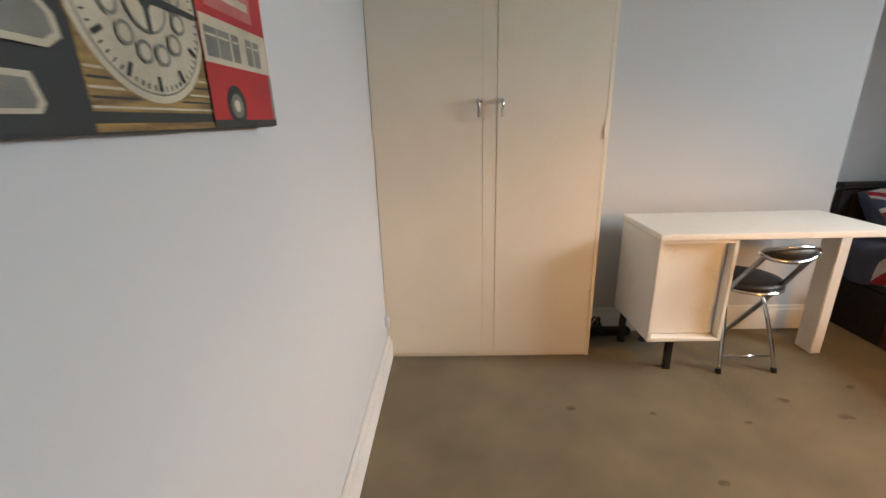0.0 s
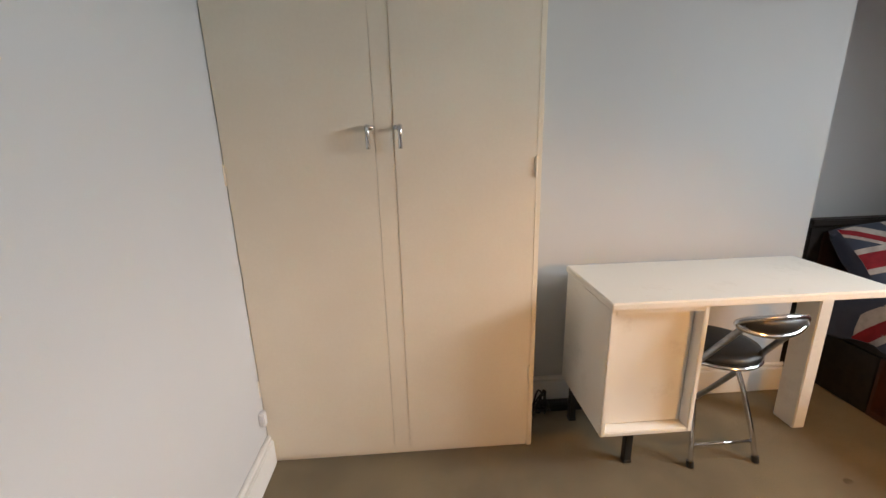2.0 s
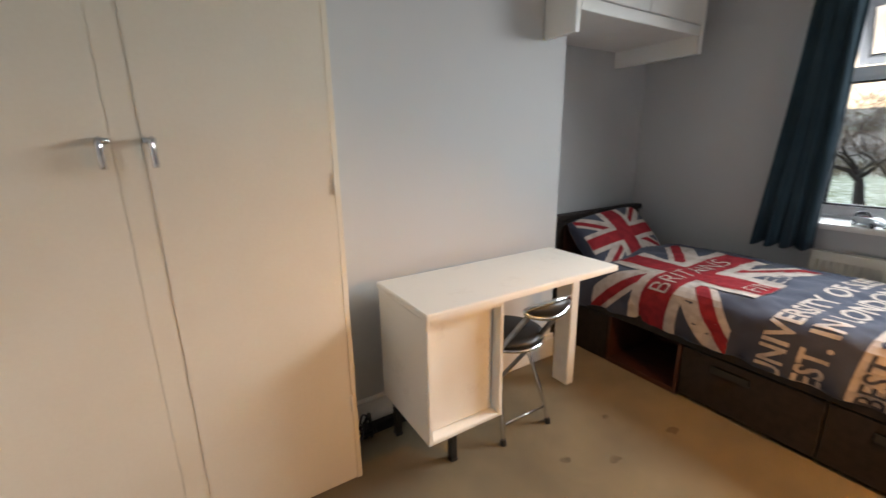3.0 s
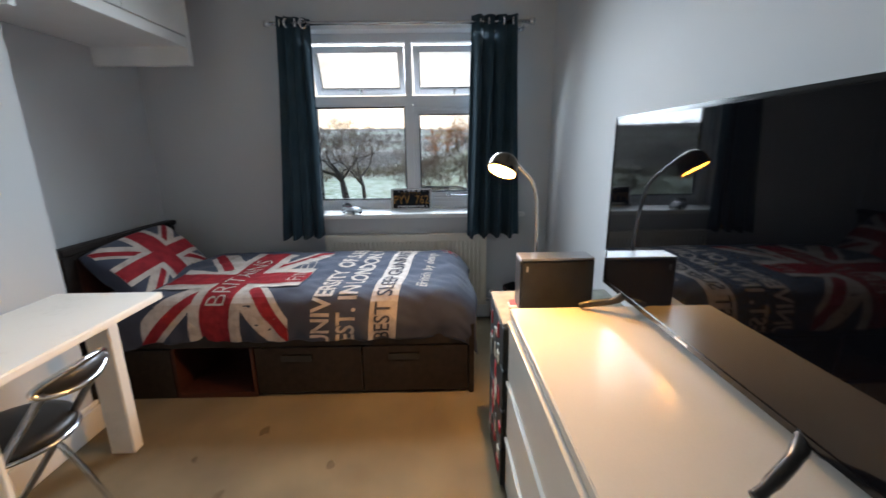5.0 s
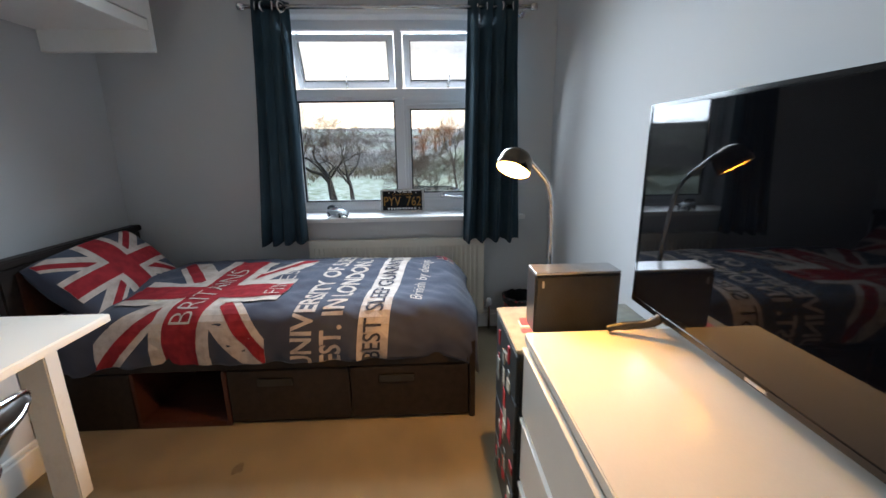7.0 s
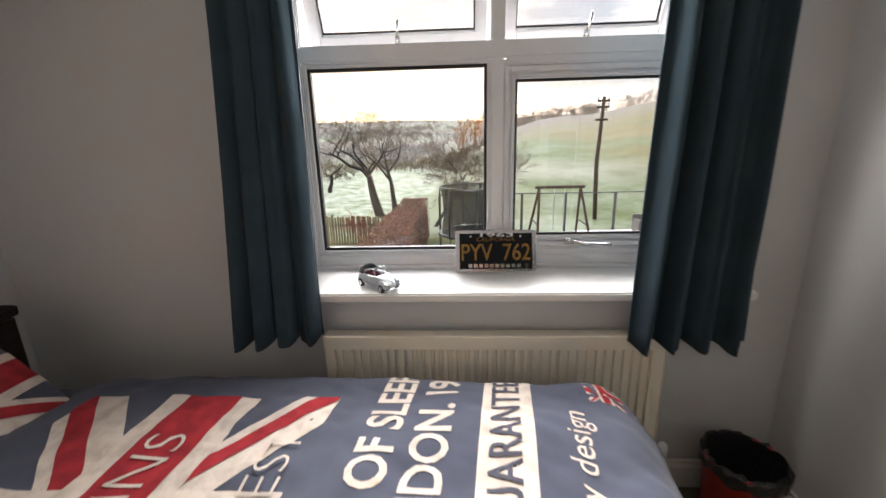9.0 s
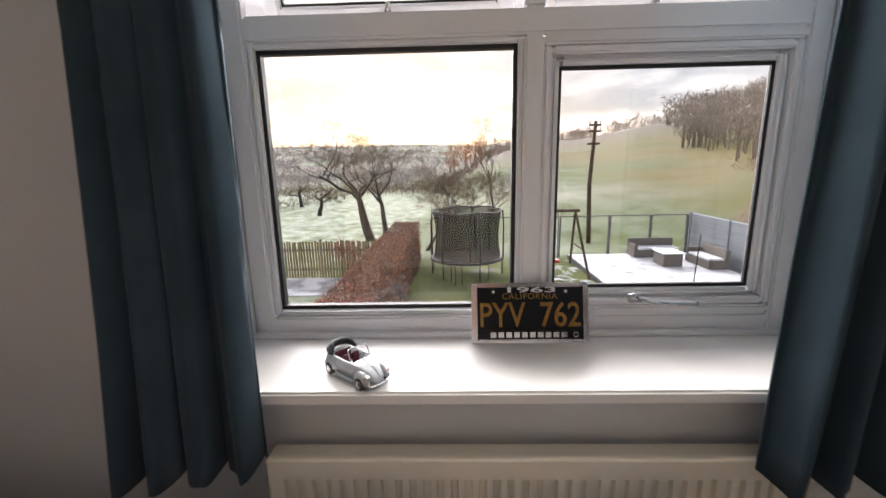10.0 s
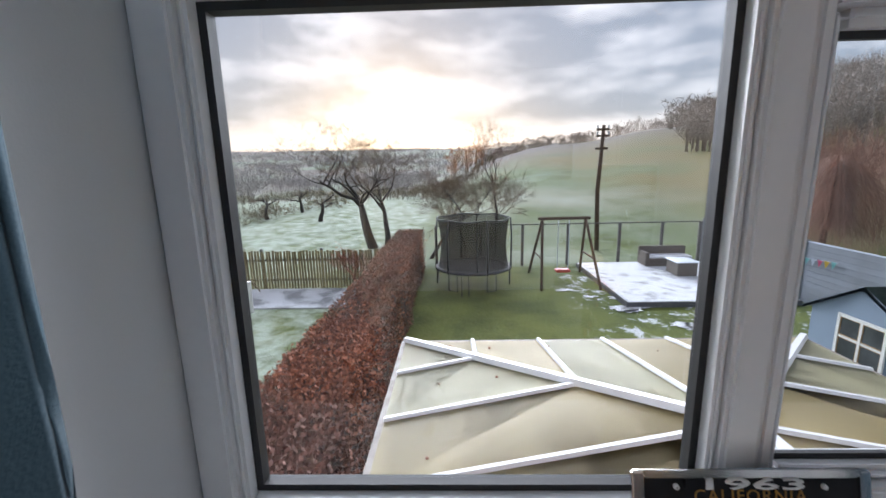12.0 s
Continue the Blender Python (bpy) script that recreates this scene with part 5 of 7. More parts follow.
def toy_car():
    c = thing("toy_car", (3.612, 1.513, SILL_Z), "silver model convertible car with a folded dark hood", "model car")
    c.rotation_euler = (0, 0, math.atan2(-0.135, -0.115))
    c.scale = (1.17, 1.17, 1.17)
    # body by stations along x: (x, half width, z low, z shoulder, z crown)
    st = [(-0.080, 0.013, 0.016, 0.022, 0.024), (-0.074, 0.020, 0.013, 0.030, 0.034), (-0.060, 0.024, 0.012, 0.038, 0.042), (-0.044, 0.0265, 0.011, 0.042, 0.045), (-0.02, 0.0275, 0.011, 0.043, 0.0445),
          (0.006, 0.027, 0.011, 0.043, 0.0445), (0.022, 0.025, 0.011, 0.042, 0.0455), (0.04, 0.0205, 0.012, 0.038, 0.0425), (0.056, 0.016, 0.013, 0.031, 0.036), (0.068, 0.012, 0.014, 0.023, 0.027), (0.074, 0.008, 0.016, 0.019, 0.021)]
    bm = bmesh.new()
    rows = []
    for x, hw, zl, zs, zc in st:
        open_part = -0.046 < x < 0.010
        pr = []
        for k in range(11):
            a = math.pi * k / 10
            y = hw * math.cos(a)
            z = zs + (zc - zs) * math.sin(a) if not open_part else (zs if k in (0, 1, 9, 10) else 0.020)
            if open_part and k in (1, 9):
                y = hw * 0.86 * (1 if k == 1 else -1)
            if open_part and 1 < k < 9:
                y = hw * 0.84 * math.cos(math.pi * (k - 2) / 6)
            pr.append((x, y, z))
        ring = [(x, hw * 0.92, zl), (x, hw * 1.0, (zl + zs) / 2)] + pr + [(x, -hw * 1.0, (zl + zs) / 2), (x, -hw * 0.92, zl)]
        rows.append([bm.verts.new(p) for p in ring])
    n = len(rows[0])
    for a, b in zip(rows, rows[1:]):
        for k in range(n):
            bm.faces.new((a[k], a[(k + 1) % n], b[(k + 1) % n], b[k]))
    bm.faces.new(rows[0][::-1])
    bm.faces.new(rows[-1])
    bmesh.ops.recalc_face_normals(bm, faces=bm.faces[:])
    part("body", bm, SILVER, c, smooth=True)
    for x in (-0.05, 0.048):
        for s in (1, -1):
            bm = bmesh.new()
            bmesh.ops.create_uvsphere(bm, u_segments=18, v_segments=10, radius=1.0)
            for v in bm.verts:
                v.co = Vector((x + 0.0235 * v.co.x, s * (0.0235 + 0.0085 * v.co.y), 0.017 + 0.0185 * max(v.co.z, -0.15)))
            part("fender", bm, SILVER, c, smooth=True)
            bm = bmesh.new()
            lathe(bm, [(0.001, -0.005), (0.010, -0.005), (0.013, -0.003), (0.013, 0.003), (0.010, 0.005), (0.001, 0.005)], 20, Matrix.Translation((x, s * 0.0275, 0.013)) @ Matrix.Rotation(radians(90), 4, "X"))
            w = part("wheel", bm, GASKET, c, smooth=True)
            bm = bmesh.new()
            lathe(bm, [(0.001, 0.0012), (0.006, 0.0008), (0.0075, 0)], 16, Matrix.Translation((x, s * 0.0325, 0.013)) @ Matrix.Rotation(radians(-90 * s), 4, "X"))
            part("hubcap", bm, CHROME, w, smooth=True)
    for s in (1, -1):
        part("running_board", boxes((-0.028, 0.028, min(s * 0.026, s * 0.032), max(s * 0.026, s * 0.032), 0.010, 0.013)), SILVER, c, bevel=0.001)
        bm = bmesh.new()
        lathe(bm, [(0.001, 0.004), (0.005, 0.003), (0.0062, -0.004)], 14, Matrix.Translation((0.066, s * 0.0235, 0.027)) @ Matrix.Rotation(radians(62), 4, "Y"))
        part("headlight", bm, CHROME, c, smooth=True)
        part("front_seat", boxes((-0.012, 0.004, min(s * 0.003, s * 0.018), max(s * 0.003, s * 0.018), 0.0195, 0.028), (-0.019, -0.013, min(s * 0.003, s * 0.018), max(s * 0.003, s * 0.018), 0.0195, 0.046)), MAROON, c, bevel=0.002)
    part("rear_seat", boxes((-0.043, -0.032, -0.018, 0.018, 0.0195, 0.032), (-0.047, -0.041, -0.019, 0.019, 0.026, 0.044)), MAROON, c, bevel=0.002)
    # hood folded in soft layers round the back of the seats
    for q in range(3):
        bm = bmesh.new()
        rows = []
        for k in range(17):
            a = radians(-105 + 210 * k / 16)
            cx, cy = -0.046 - 0.022 * math.cos(a), (0.0275 - 0.001 * q) * math.sin(a)
            wd = 0.0085 - 0.0012 * q
            z = 0.0465 + 0.0048 * q + 0.003 * math.cos(a)
            row = []
            for e in range(8):
                b = 2 * math.pi * e / 8
                row.append(bm.verts.new((cx - (wd * math.cos(b) - 0.004 * q) * math.cos(a), cy + (wd * math.cos(b) - 0.004 * q) * math.sin(a) * 0.45, z + 0.0042 * math.sin(b))))
            rows.append(row)
        for r0, r1 in zip(rows, rows[1:]):
            for e in range(8):
                bm.faces.new((r0[e], r0[(e + 1) % 8], r1[(e + 1) % 8], r1[e]))
        bm.faces.new(rows[0][::-1])
        bm.faces.new(rows[-1])
        part("hood_fold", bm, DARKFABRIC, c, smooth=True)
    bm = tube(bmesh.new(), curve_pts([(0.016, 0.0225, 0.043), (0.008, 0.0215, 0.058), (0.004, 0.018, 0.0635), (0.003, 0, 0.065), (0.004, -0.018, 0.0635), (0.008, -0.0215, 0.058), (0.016, -0.0225, 0.043)], 5), 0.0013, 8)
    part("windscreen_frame", bm, CHROME, c, smooth=True)
    for x, s in ((0.078, 1), (-0.083, -1)):
        part("bumper", tube(bmesh.new(), curve_pts([(x - 0.008 * s, 0.028, 0.014), (x, 0.016, 0.014), (x + 0.001 * s, 0, 0.014), (x, -0.016, 0.014), (x - 0.008 * s, -0.028, 0.014)], 4), 0.0016, 8), CHROME, c, smooth=True)
    bm = tube(bmesh.new(), curve_pts([(0.024, 0, 0.0462), (0.042, 0, 0.0425), (0.058, 0, 0.0352), (0.070, 0, 0.0258)], 4), 0.0009, 6)
    part("bonnet_strip", bm, CHROME, c)
    part("steering_wheel", tube(bmesh.new(), [(0.004 + 0.003 * math.sin(a), 0.011 + 0.0065 * math.cos(a), 0.043 + 0.006 * math.sin(a)) for a in [2 * math.pi * k / 14 for k in range(15)]], 0.0007, 6, cap=False), BLACK, c)


toy_car()


# ---- canvas picture on the west wall ----
def canvas_picture():
    y0, y1, z0, z1, th = 0.19, 1.084, 1.25, 1.85, 0.032
    c = thing("canvas_picture", (WX, (y0 + y1) / 2, z0), "printed canvas of a black cab, clock face and red bus", "picture")
    o = Vector((WX, (y0 + y1) / 2, z0))
    fx = WX + th
    layer = [0]

    def p(name, bm, material, label="", **k):
        bmesh.ops.translate(bm, verts=bm.verts[:], vec=-o)
        return part(name, bm, material, c, label, **k)

    def shape(pts, material):
        layer[0] += 1
        x = fx + 0.0004 + 0.00003 * layer[0]
        bm = bmesh.new()
        bm.faces.new([bm.verts.new((x, a - 0.05, b)) for a, b in pts])
        p("printed_shape", bm, material)

    def disc(cy, cz, r, material, n=40, r2=None):
        shape([(cy + r * math.cos(2 * math.pi * k / n), cz + (r2 or r) * math.sin(2 * math.pi * k / n)) for k in range(n)], material)
    p("canvas", boxes((WX, fx, y0, y1, z0, z1)), CANVAS_BLACK, bevel=0.003)
    rect = lambda a, b, cc, d, m: shape([(a, cc), (b, cc), (b, d), (a, d)], m)
    # gilded stone of the clock tower
    rect(0.722, 0.925, z0 + 0.002, z1 - 0.002, CANVAS_GOLD)
    rect(0.722, 0.925, z0 + 0.010, z0 + 0.021, CANVAS_BLACK)
    for k in range(5):
        rect(0.724, 0.923, z0 + 0.024 + 0.009 * k, z0 + 0.0265 + 0.009 * k, (CANVAS_CREAM, CANVAS_BLACK)[k % 2])
    cy, cz = 0.824, 1.388
    disc(cy, cz, 0.110, CANVAS_GOLD)
    disc(cy, cz, 0.107, CANVAS_CREAM)
    disc(cy, cz, 0.099, CANVAS_GREY)
    disc(cy, cz, 0.097, CANVAS_CREAM)
    for k in range(60):
        a = 2 * math.pi * k / 60
        r0, r1, w = (0.078, 0.094, 0.0026) if k % 5 == 0 else (0.088, 0.094, 0.0010)
        u, v = (math.cos(a), math.sin(a)), (-math.sin(a), math.cos(a))
        shape([(cy + r0 * u[0] - w * v[0], cz + r0 * u[1] - w * v[1]), (cy + r1 * u[0] - w * v[0], cz + r1 * u[1] - w * v[1]), (cy + r1 * u[0] + w * v[0], cz + r1 * u[1] + w * v[1]), (cy + r0 * u[0] + w * v[0], cz + r0 * u[1] + w * v[1])], CANVAS_BLACK)
    for k in range(12):
        a = 2 * math.pi * (k + 0.5) / 12
        disc(cy + 0.056 * math.cos(a), cz + 0.056 * math.sin(a), 0.0125, CANVAS_GREY, 12)
        disc(cy + 0.056 * math.cos(a), cz + 0.056 * math.sin(a), 0.0085, CANVAS_CREAM, 12)
    disc(cy, cz, 0.034, CANVAS_GREY)
    disc(cy, cz, 0.031, CANVAS_CREAM)
    shape([(cy - 0.006, cz + 0.02), (cy + 0.006, cz + 0.02), (cy + 0.004, cz - 0.034), (cy - 0.003, cz - 0.034)], CANVAS_BLACK)
    shape([(cy - 0.03, cz + 0.010), (cy - 0.03, cz - 0.004), (cy + 0.098, cz - 0.002), (cy + 0.098, cz + 0.003)], CANVAS_BLACK)
    disc(cy, cz, 0.010, CANVAS_BLACK, 16)
    # red bus
    rect(0.923, 1.128, z0 + 0.010, z1 - 0.002, CANVAS_RED)
    rect(0.923, 1.132, z0 + 0.002, z0 + 0.013, CANVAS_BLACK)
    rect(1.122, 1.132, z0 + 0.013, z0 + 0.085, CANVAS_GREY)
    rect(0.925, 1.126, z0 + 0.089, z0 + 0.150, CANVAS_CREAM)
    for a, b in ((0.933, 0.966), (0.968, 1.000), (1.006, 1.028), (1.050, 1.072), (1.075, 1.098)):
        rect(a, b, z0 + 0.097, z0 + 0.136, CANVAS_GREY)
        rect(a + 0.003, b - 0.003, z0 + 0.124, z0 + 0.127, CANVAS_CREAM)
    rect(0.945, 1.085, z0 + 0.162, z0 + 0.205, CANVAS_ROSE)
    rect(0.955, 1.075, z0 + 0.178, z0 + 0.190, CANVAS_CREAM)
    rect(0.925, 1.126, z0 + 0.222, z0 + 0.30, CANVAS_CREAM)
    for k in range(4):
        a = 0.935 + 0.047 * k
        rect(a, a + 0.038, z0 + 0.235, z0 + 0.29, CANVAS_GREY)
    disc(0.992, z0 + 0.034, 0.029, CANVAS_BLACK, 24)
    disc(0.992, z0 + 0.033, 0.018, CANVAS_GREY, 20)
    disc(0.992, z0 + 0.033, 0.009, CANVAS_CREAM, 16)
    # headlamps, grille and bonnet of the cab
    shape([(0.56, z0 + 0.074), (0.690, z0 + 0.070), (0.706, z0 + 0.080), (0.704, z0 + 0.098), (0.690, z0 + 0.112), (0.56, z0 + 0.118)], CANVAS_CREAM)
    shape([(0.56, z0 + 0.079), (0.688, z0 + 0.076), (0.699, z0 + 0.083), (0.697, z0 + 0.096), (0.686, z0 + 0.107), (0.56, z0 + 0.112)], CANVAS_GREY)
    rect(0.628, 0.632, z0 + 0.078, z0 + 0.110, CANVAS_CREAM)
    shape([(0.50, z0 + 0.016), (0.668, z0 + 0.018), (0.674, z0 + 0.026), (0.668, z0 + 0.050), (0.50, z0 + 0.052)], CANVAS_CREAM)
    shape([(0.50, z0 + 0.020), (0.664, z0 + 0.022), (0.668, z0 + 0.028), (0.663, z0 + 0.045), (0.50, z0 + 0.047)], CANVAS_GREY)
    for k in range(7):
        rect(0.36 + 0.016 * k, 0.368 + 0.016 * k, z0 + 0.06, z0 + 0.20, CANVAS_GREY)
    shape([(0.30, z0 + 0.36), (0.62, z0 + 0.36), (0.58, z0 + 0.5), (0.30, z0 + 0.5)], CANVAS_GREY)


canvas_picture()


# ---- outdoors: one ground sheet with hills ----
GZ = -2.9


def smooth(a, b, v):
    t = min(max((v - a) / (b - a), 0.0), 1.0)
    return t * t * (3 - 2 * t)


def ground_z(x, y):
    dx, dy = x - 3.3, y - 1.45
    r = math.hypot(dx, dy)
    az = math.degrees(math.atan2(dy, dx))
    if r < 20:
        return GZ
    left = -3.2 * smooth(42, 120, r) + 0.069 * max(0.0, min(r, 950) - 210)
    k = 0.006 + 0.082 * smooth(4, -14, az) + 0.03 * smooth(-15, -26, az) + 0.062 * smooth(-27, -42, az)
    span = min(max(r - 23, 0.0), 135.0)
    right = k * span + 0.058 * max(0.0, min(r, 1000) - 260)
    w = smooth(9, -6, az)
    bump = 0.5 * smooth(30, 90, r) * noise.noise((x * 0.02, y * 0.02, 2.0)) + 7 * smooth(260, 600, r) * noise.noise((x * 0.004, y * 0.004, 7.0))
    return GZ + left * (1 - w) + right * w + bump


def build_ground():
    rs = [0.0, 1.5, 3, 5, 7, 9, 11, 13, 15, 17, 19, 20, 21, 22.5, 24, 26, 28, 31, 34, 38, 42, 47, 53, 60, 68, 77, 88, 100, 115, 130, 150, 172, 200, 235, 275, 325, 390, 470, 560, 680, 820, 950, 1200, 1700, 2500]
    n = 220
    verts, faces = [], []
    for r in rs:
        for k in range(n):
            a = 2 * math.pi * k / n
            x, y = 3.3 + r * math.cos(a), 1.45 + r * math.sin(a)
            if abs(math.degrees(math.atan2(math.sin(a), math.cos(a)))) > 95:
                z = GZ - 0.01
            else:
                z = ground_z(x, y)
            verts.append((x, y, z))
    for i in range(len(rs) - 1):
        for k in range(n):
            a, b = i * n + k, i * n + (k + 1) % n
            faces.append((a, a + n, b + n, b))
    me = bpy.data.meshes.new("ground")
    me.from_pydata(verts, [], faces)
    me.materials.append(GROUND)
    for f in me.polygons:
        f.use_smooth = True
    tagged(new("ground", me), "frosty winter grass fields rising to hills", "ground", kind="structure")


build_ground()


def scatter(name, tris, material, label, category):
    """Many small loose faces as one mesh of kind stuff. tris: list of vertex triples or quads."""
    verts, faces = [], []
    for t in tris:
        faces.append(tuple(range(len(verts), len(verts) + len(t))))
        verts.extend(t)
    me = bpy.data.meshes.new(name)
    me.from_pydata([tuple(v) for v in verts], [], faces)
    me.materials.append(material)
    return tagged(new(name, me), label, category, kind="stuff")


# lawn blades
rnd = random.Random(21)
tris = []
for _ in range(15000):
    x = rnd.uniform(8.2, 20.6)
    y = rnd.uniform(-8.0, 2.7)
    if x > 15.1 and y < -3.5:
        continue
    h, a = rnd.uniform(0.006, 0.018), rnd.uniform(0, 6.28)
    w = rnd.uniform(0.008, 0.022)
    lean = Vector((rnd.uniform(-0.09, 0.09), rnd.uniform(-0.09, 0.09), h))
    p = Vector((x, y, GZ))
    d = Vector((math.cos(a) * w, math.sin(a) * w, 0))
    tris.append((p - d, p + d, p + lean))
scatter("lawn_grass", tris, BLADE, "short damp green lawn blades in the garden", "grass")

# scattered thin snow left on the lawn
_r = random.Random(77)
_spots = [(_r.uniform(13.2, 17.2), 0, _r.uniform(0.10, 0.30)) for _ in range(22)]
for sx, sy, sr in [(x, -2.2 - (17.2 - x) * 0.85 + _r.uniform(-0.8, 0.5), r) for x, _, r in _spots]:
    bm = bmesh.new()
    bmesh.ops.create_circle(bm, cap_ends=True, radius=sr, segments=36)
    for v in bm.verts:
        k = 1 + 1.3 * noise.noise((v.co.x * 9 + sx * 3, v.co.y * 9, 1.3))
        v.co = Vector((sx + v.co.x * k * 0.6, sy + v.co.y * k * 1.2, GZ + 0.03))
    tagged(link_bm("snow_patch", bm, SNOW), "thin remaining patch of snow lying on grass", "snow", "snow patches on the lawn")
tagged(link_bm("paving", boxes((15.6, 17.75, 4.2, 12.5, GZ - 0.05, GZ + 0.03)), SLABS), "snow-dusted paving behind the neighbouring lawn", "paving", kind="structure")


# ---- conservatory roof below the window ----
def conservatory():
    c = thing("conservatory", (6.0, -0.38, GZ), "conservatory with a hipped yellowed polycarbonate roof", "conservatory")
    o = Vector((6.0, -0.38, GZ))
    X0, X1, Y0, Y1, Z, S = OUT + 0.002, 8.28, -2.89, 2.13, -0.80, 0.2
    yc = (Y0 + Y1) / 2
    half = (Y1 - Y0) / 2
    xa = X1 - half

    def rz(x, y):
        return Z + S * min(Y1 - y, y - Y0, X1 - x)

    def p(name, bm, material, label="", **k):
        bmesh.ops.translate(bm, verts=bm.verts[:], vec=-o)
        return part(name, bm, material, c, label, **k)
    p("wall", boxes((X0, X1 - 0.12, Y0 + 0.12, Y0 + 0.2, GZ, Z - 0.06), (X0, X1 - 0.12, Y1 - 0.2, Y1 - 0.12, GZ, Z - 0.06), (X1 - 0.2, X1 - 0.12, Y0 + 0.2, Y1 - 0.2, GZ, Z - 0.06)), UPVC)
    p("gutter", boxes((X0, X1 + 0.06, Y0 - 0.06, Y0 + 0.02, Z - 0.07, Z - 0.008), (X0, X1 + 0.06, Y1 - 0.02, Y1 + 0.06, Z - 0.07, Z - 0.008), (X1 - 0.02, X1 + 0.06, Y0 + 0.02, Y1 - 0.02, Z - 0.07, Z - 0.008)), mat("brown_stained_gutter", (0.34, 0.30, 0.26), (0.22, 0.17, 0.14), 0.6), bevel=0.01)
    steps = [0.86, 1.70]
    xs = [X0, 4.90, xa, X1 - steps[1], X1 - steps[0], X1]
    count = 0
    for s in (1, -1):
        ye = Y1 if s > 0 else Y0
        for a, b in zip(xs, xs[1:]):
            ta = ye - s * min(half, X1 - a)
            tb = ye - s * min(half, X1 - b)
            pts = [(a, ye), (b, ye), (b, tb), (a, ta)]
            bm = bmesh.new()
            uniq = []
            for q in pts:
                if not uniq or (abs(q[0] - uniq[-1][0]) + abs(q[1] - uniq[-1][1])) > 1e-4:
                    uniq.append(q)
            f = bm.faces.new([bm.verts.new((x, y, rz(x, y))) for x, y in uniq])
            bmesh.ops.solidify(bm, geom=[f], thickness=0.016)
            p("roof_panel", bm, FROSTPANEL if count % 5 in (3, 4) else ROOFPANEL)
            count += 1
    ys = [Y1, Y1 - steps[0], Y1 - steps[1], yc, Y0 + steps[1], Y0 + steps[0], Y0]
    for a, b in zip(ys, ys[1:]):
        ta = X1 - min(abs(Y1 - a), abs(a - Y0))
        tb = X1 - min(abs(Y1 - b), abs(b - Y0))
        pts = [(X1, a), (X1, b), (tb, b), (ta, a)]
        uniq = []
        for q in pts:
            if all((abs(q[0] - u[0]) + abs(q[1] - u[1])) > 1e-4 for u in uniq):
                uniq.append(q)
        bm = bmesh.new()
        f = bm.faces.new([bm.verts.new((x, y, rz(x, y))) for x, y in uniq])
        bmesh.ops.solidify(bm, geom=[f], thickness=0.016)
        p("roof_panel", bm, ROOFPANEL if count % 4 else FROSTPANEL)
        count += 1

    def bar(name, a, b, w, h):
        a, b = Vector((*a, rz(*a) + 0.012)), Vector((*b, rz(*b) + 0.012))
        d = (b - a).normalized()
        n = Vector((-d.y, d.x, 0)).normalized() * w / 2
        up = Vector((0, 0, h))
        bm = bmesh.new()
        q = [bm.verts.new(v) for v in (a - n, a + n, b + n, b - n, a - n * 0.6 + up, a + n * 0.6 + up, b + n * 0.6 + up, b - n * 0.6 + up)]
        for f in ((0, 1, 2, 3), (4, 5, 6, 7), (0, 1, 5, 4), (1, 2, 6, 5), (2, 3, 7, 6), (3, 0, 4, 7)):
            bm.faces.new([q[k] for k in f])
        bmesh.ops.recalc_face_normals(bm, faces=bm.faces[:])
        p(name, bm, UPVC)
    bar("hip_bar", (X1, Y1), (xa, yc), 0.10, 0.05)
    bar("hip_bar", (X1, Y0), (xa, yc), 0.10, 0.05)
    bar("ridge", (X0, yc), (xa, yc), 0.14, 0.09)
    for x in xs[1:-1]:
        for s in (1, -1):
            ye = Y1 if s > 0 else Y0
            bar("rafter_bar", (x, ye), (x, ye - s * min(half, X1 - x)), 0.055, 0.028)
    for y in ys[1:-1]:
        bar("rafter_bar", (X1, y), (X1 - min(Y1 - y, y - Y0), y), 0.055, 0.028)
    # small finial on the ridge
    bm = tube(bmesh.new(), [(xa, yc, rz(xa, yc) + 0.08), (xa, yc, rz(xa, yc) + 0.32)], [0.03, 0.008], 8)
    box(bm, xa - 0.02, xa + 0.02, yc - 0.07, yc + 0.07, rz(xa, yc) + 0.14, rz(xa, yc) + 0.17)
    p("finial", bm, UPVC)
    rnd = random.Random(5)
    for _ in range(12):
        x, y = rnd.uniform(5.2, 8.0), rnd.uniform(-1.5, 2.0)
        bm = bmesh.new()
        bmesh.ops.create_icosphere(bm, subdivisions=1, radius=rnd.uniform(0.008, 0.016), matrix=Matrix.Translation((x, y, rz(x, y) + 0.02)))
        p("fallen_leaf", bm, HEDGELEAF)


conservatory()


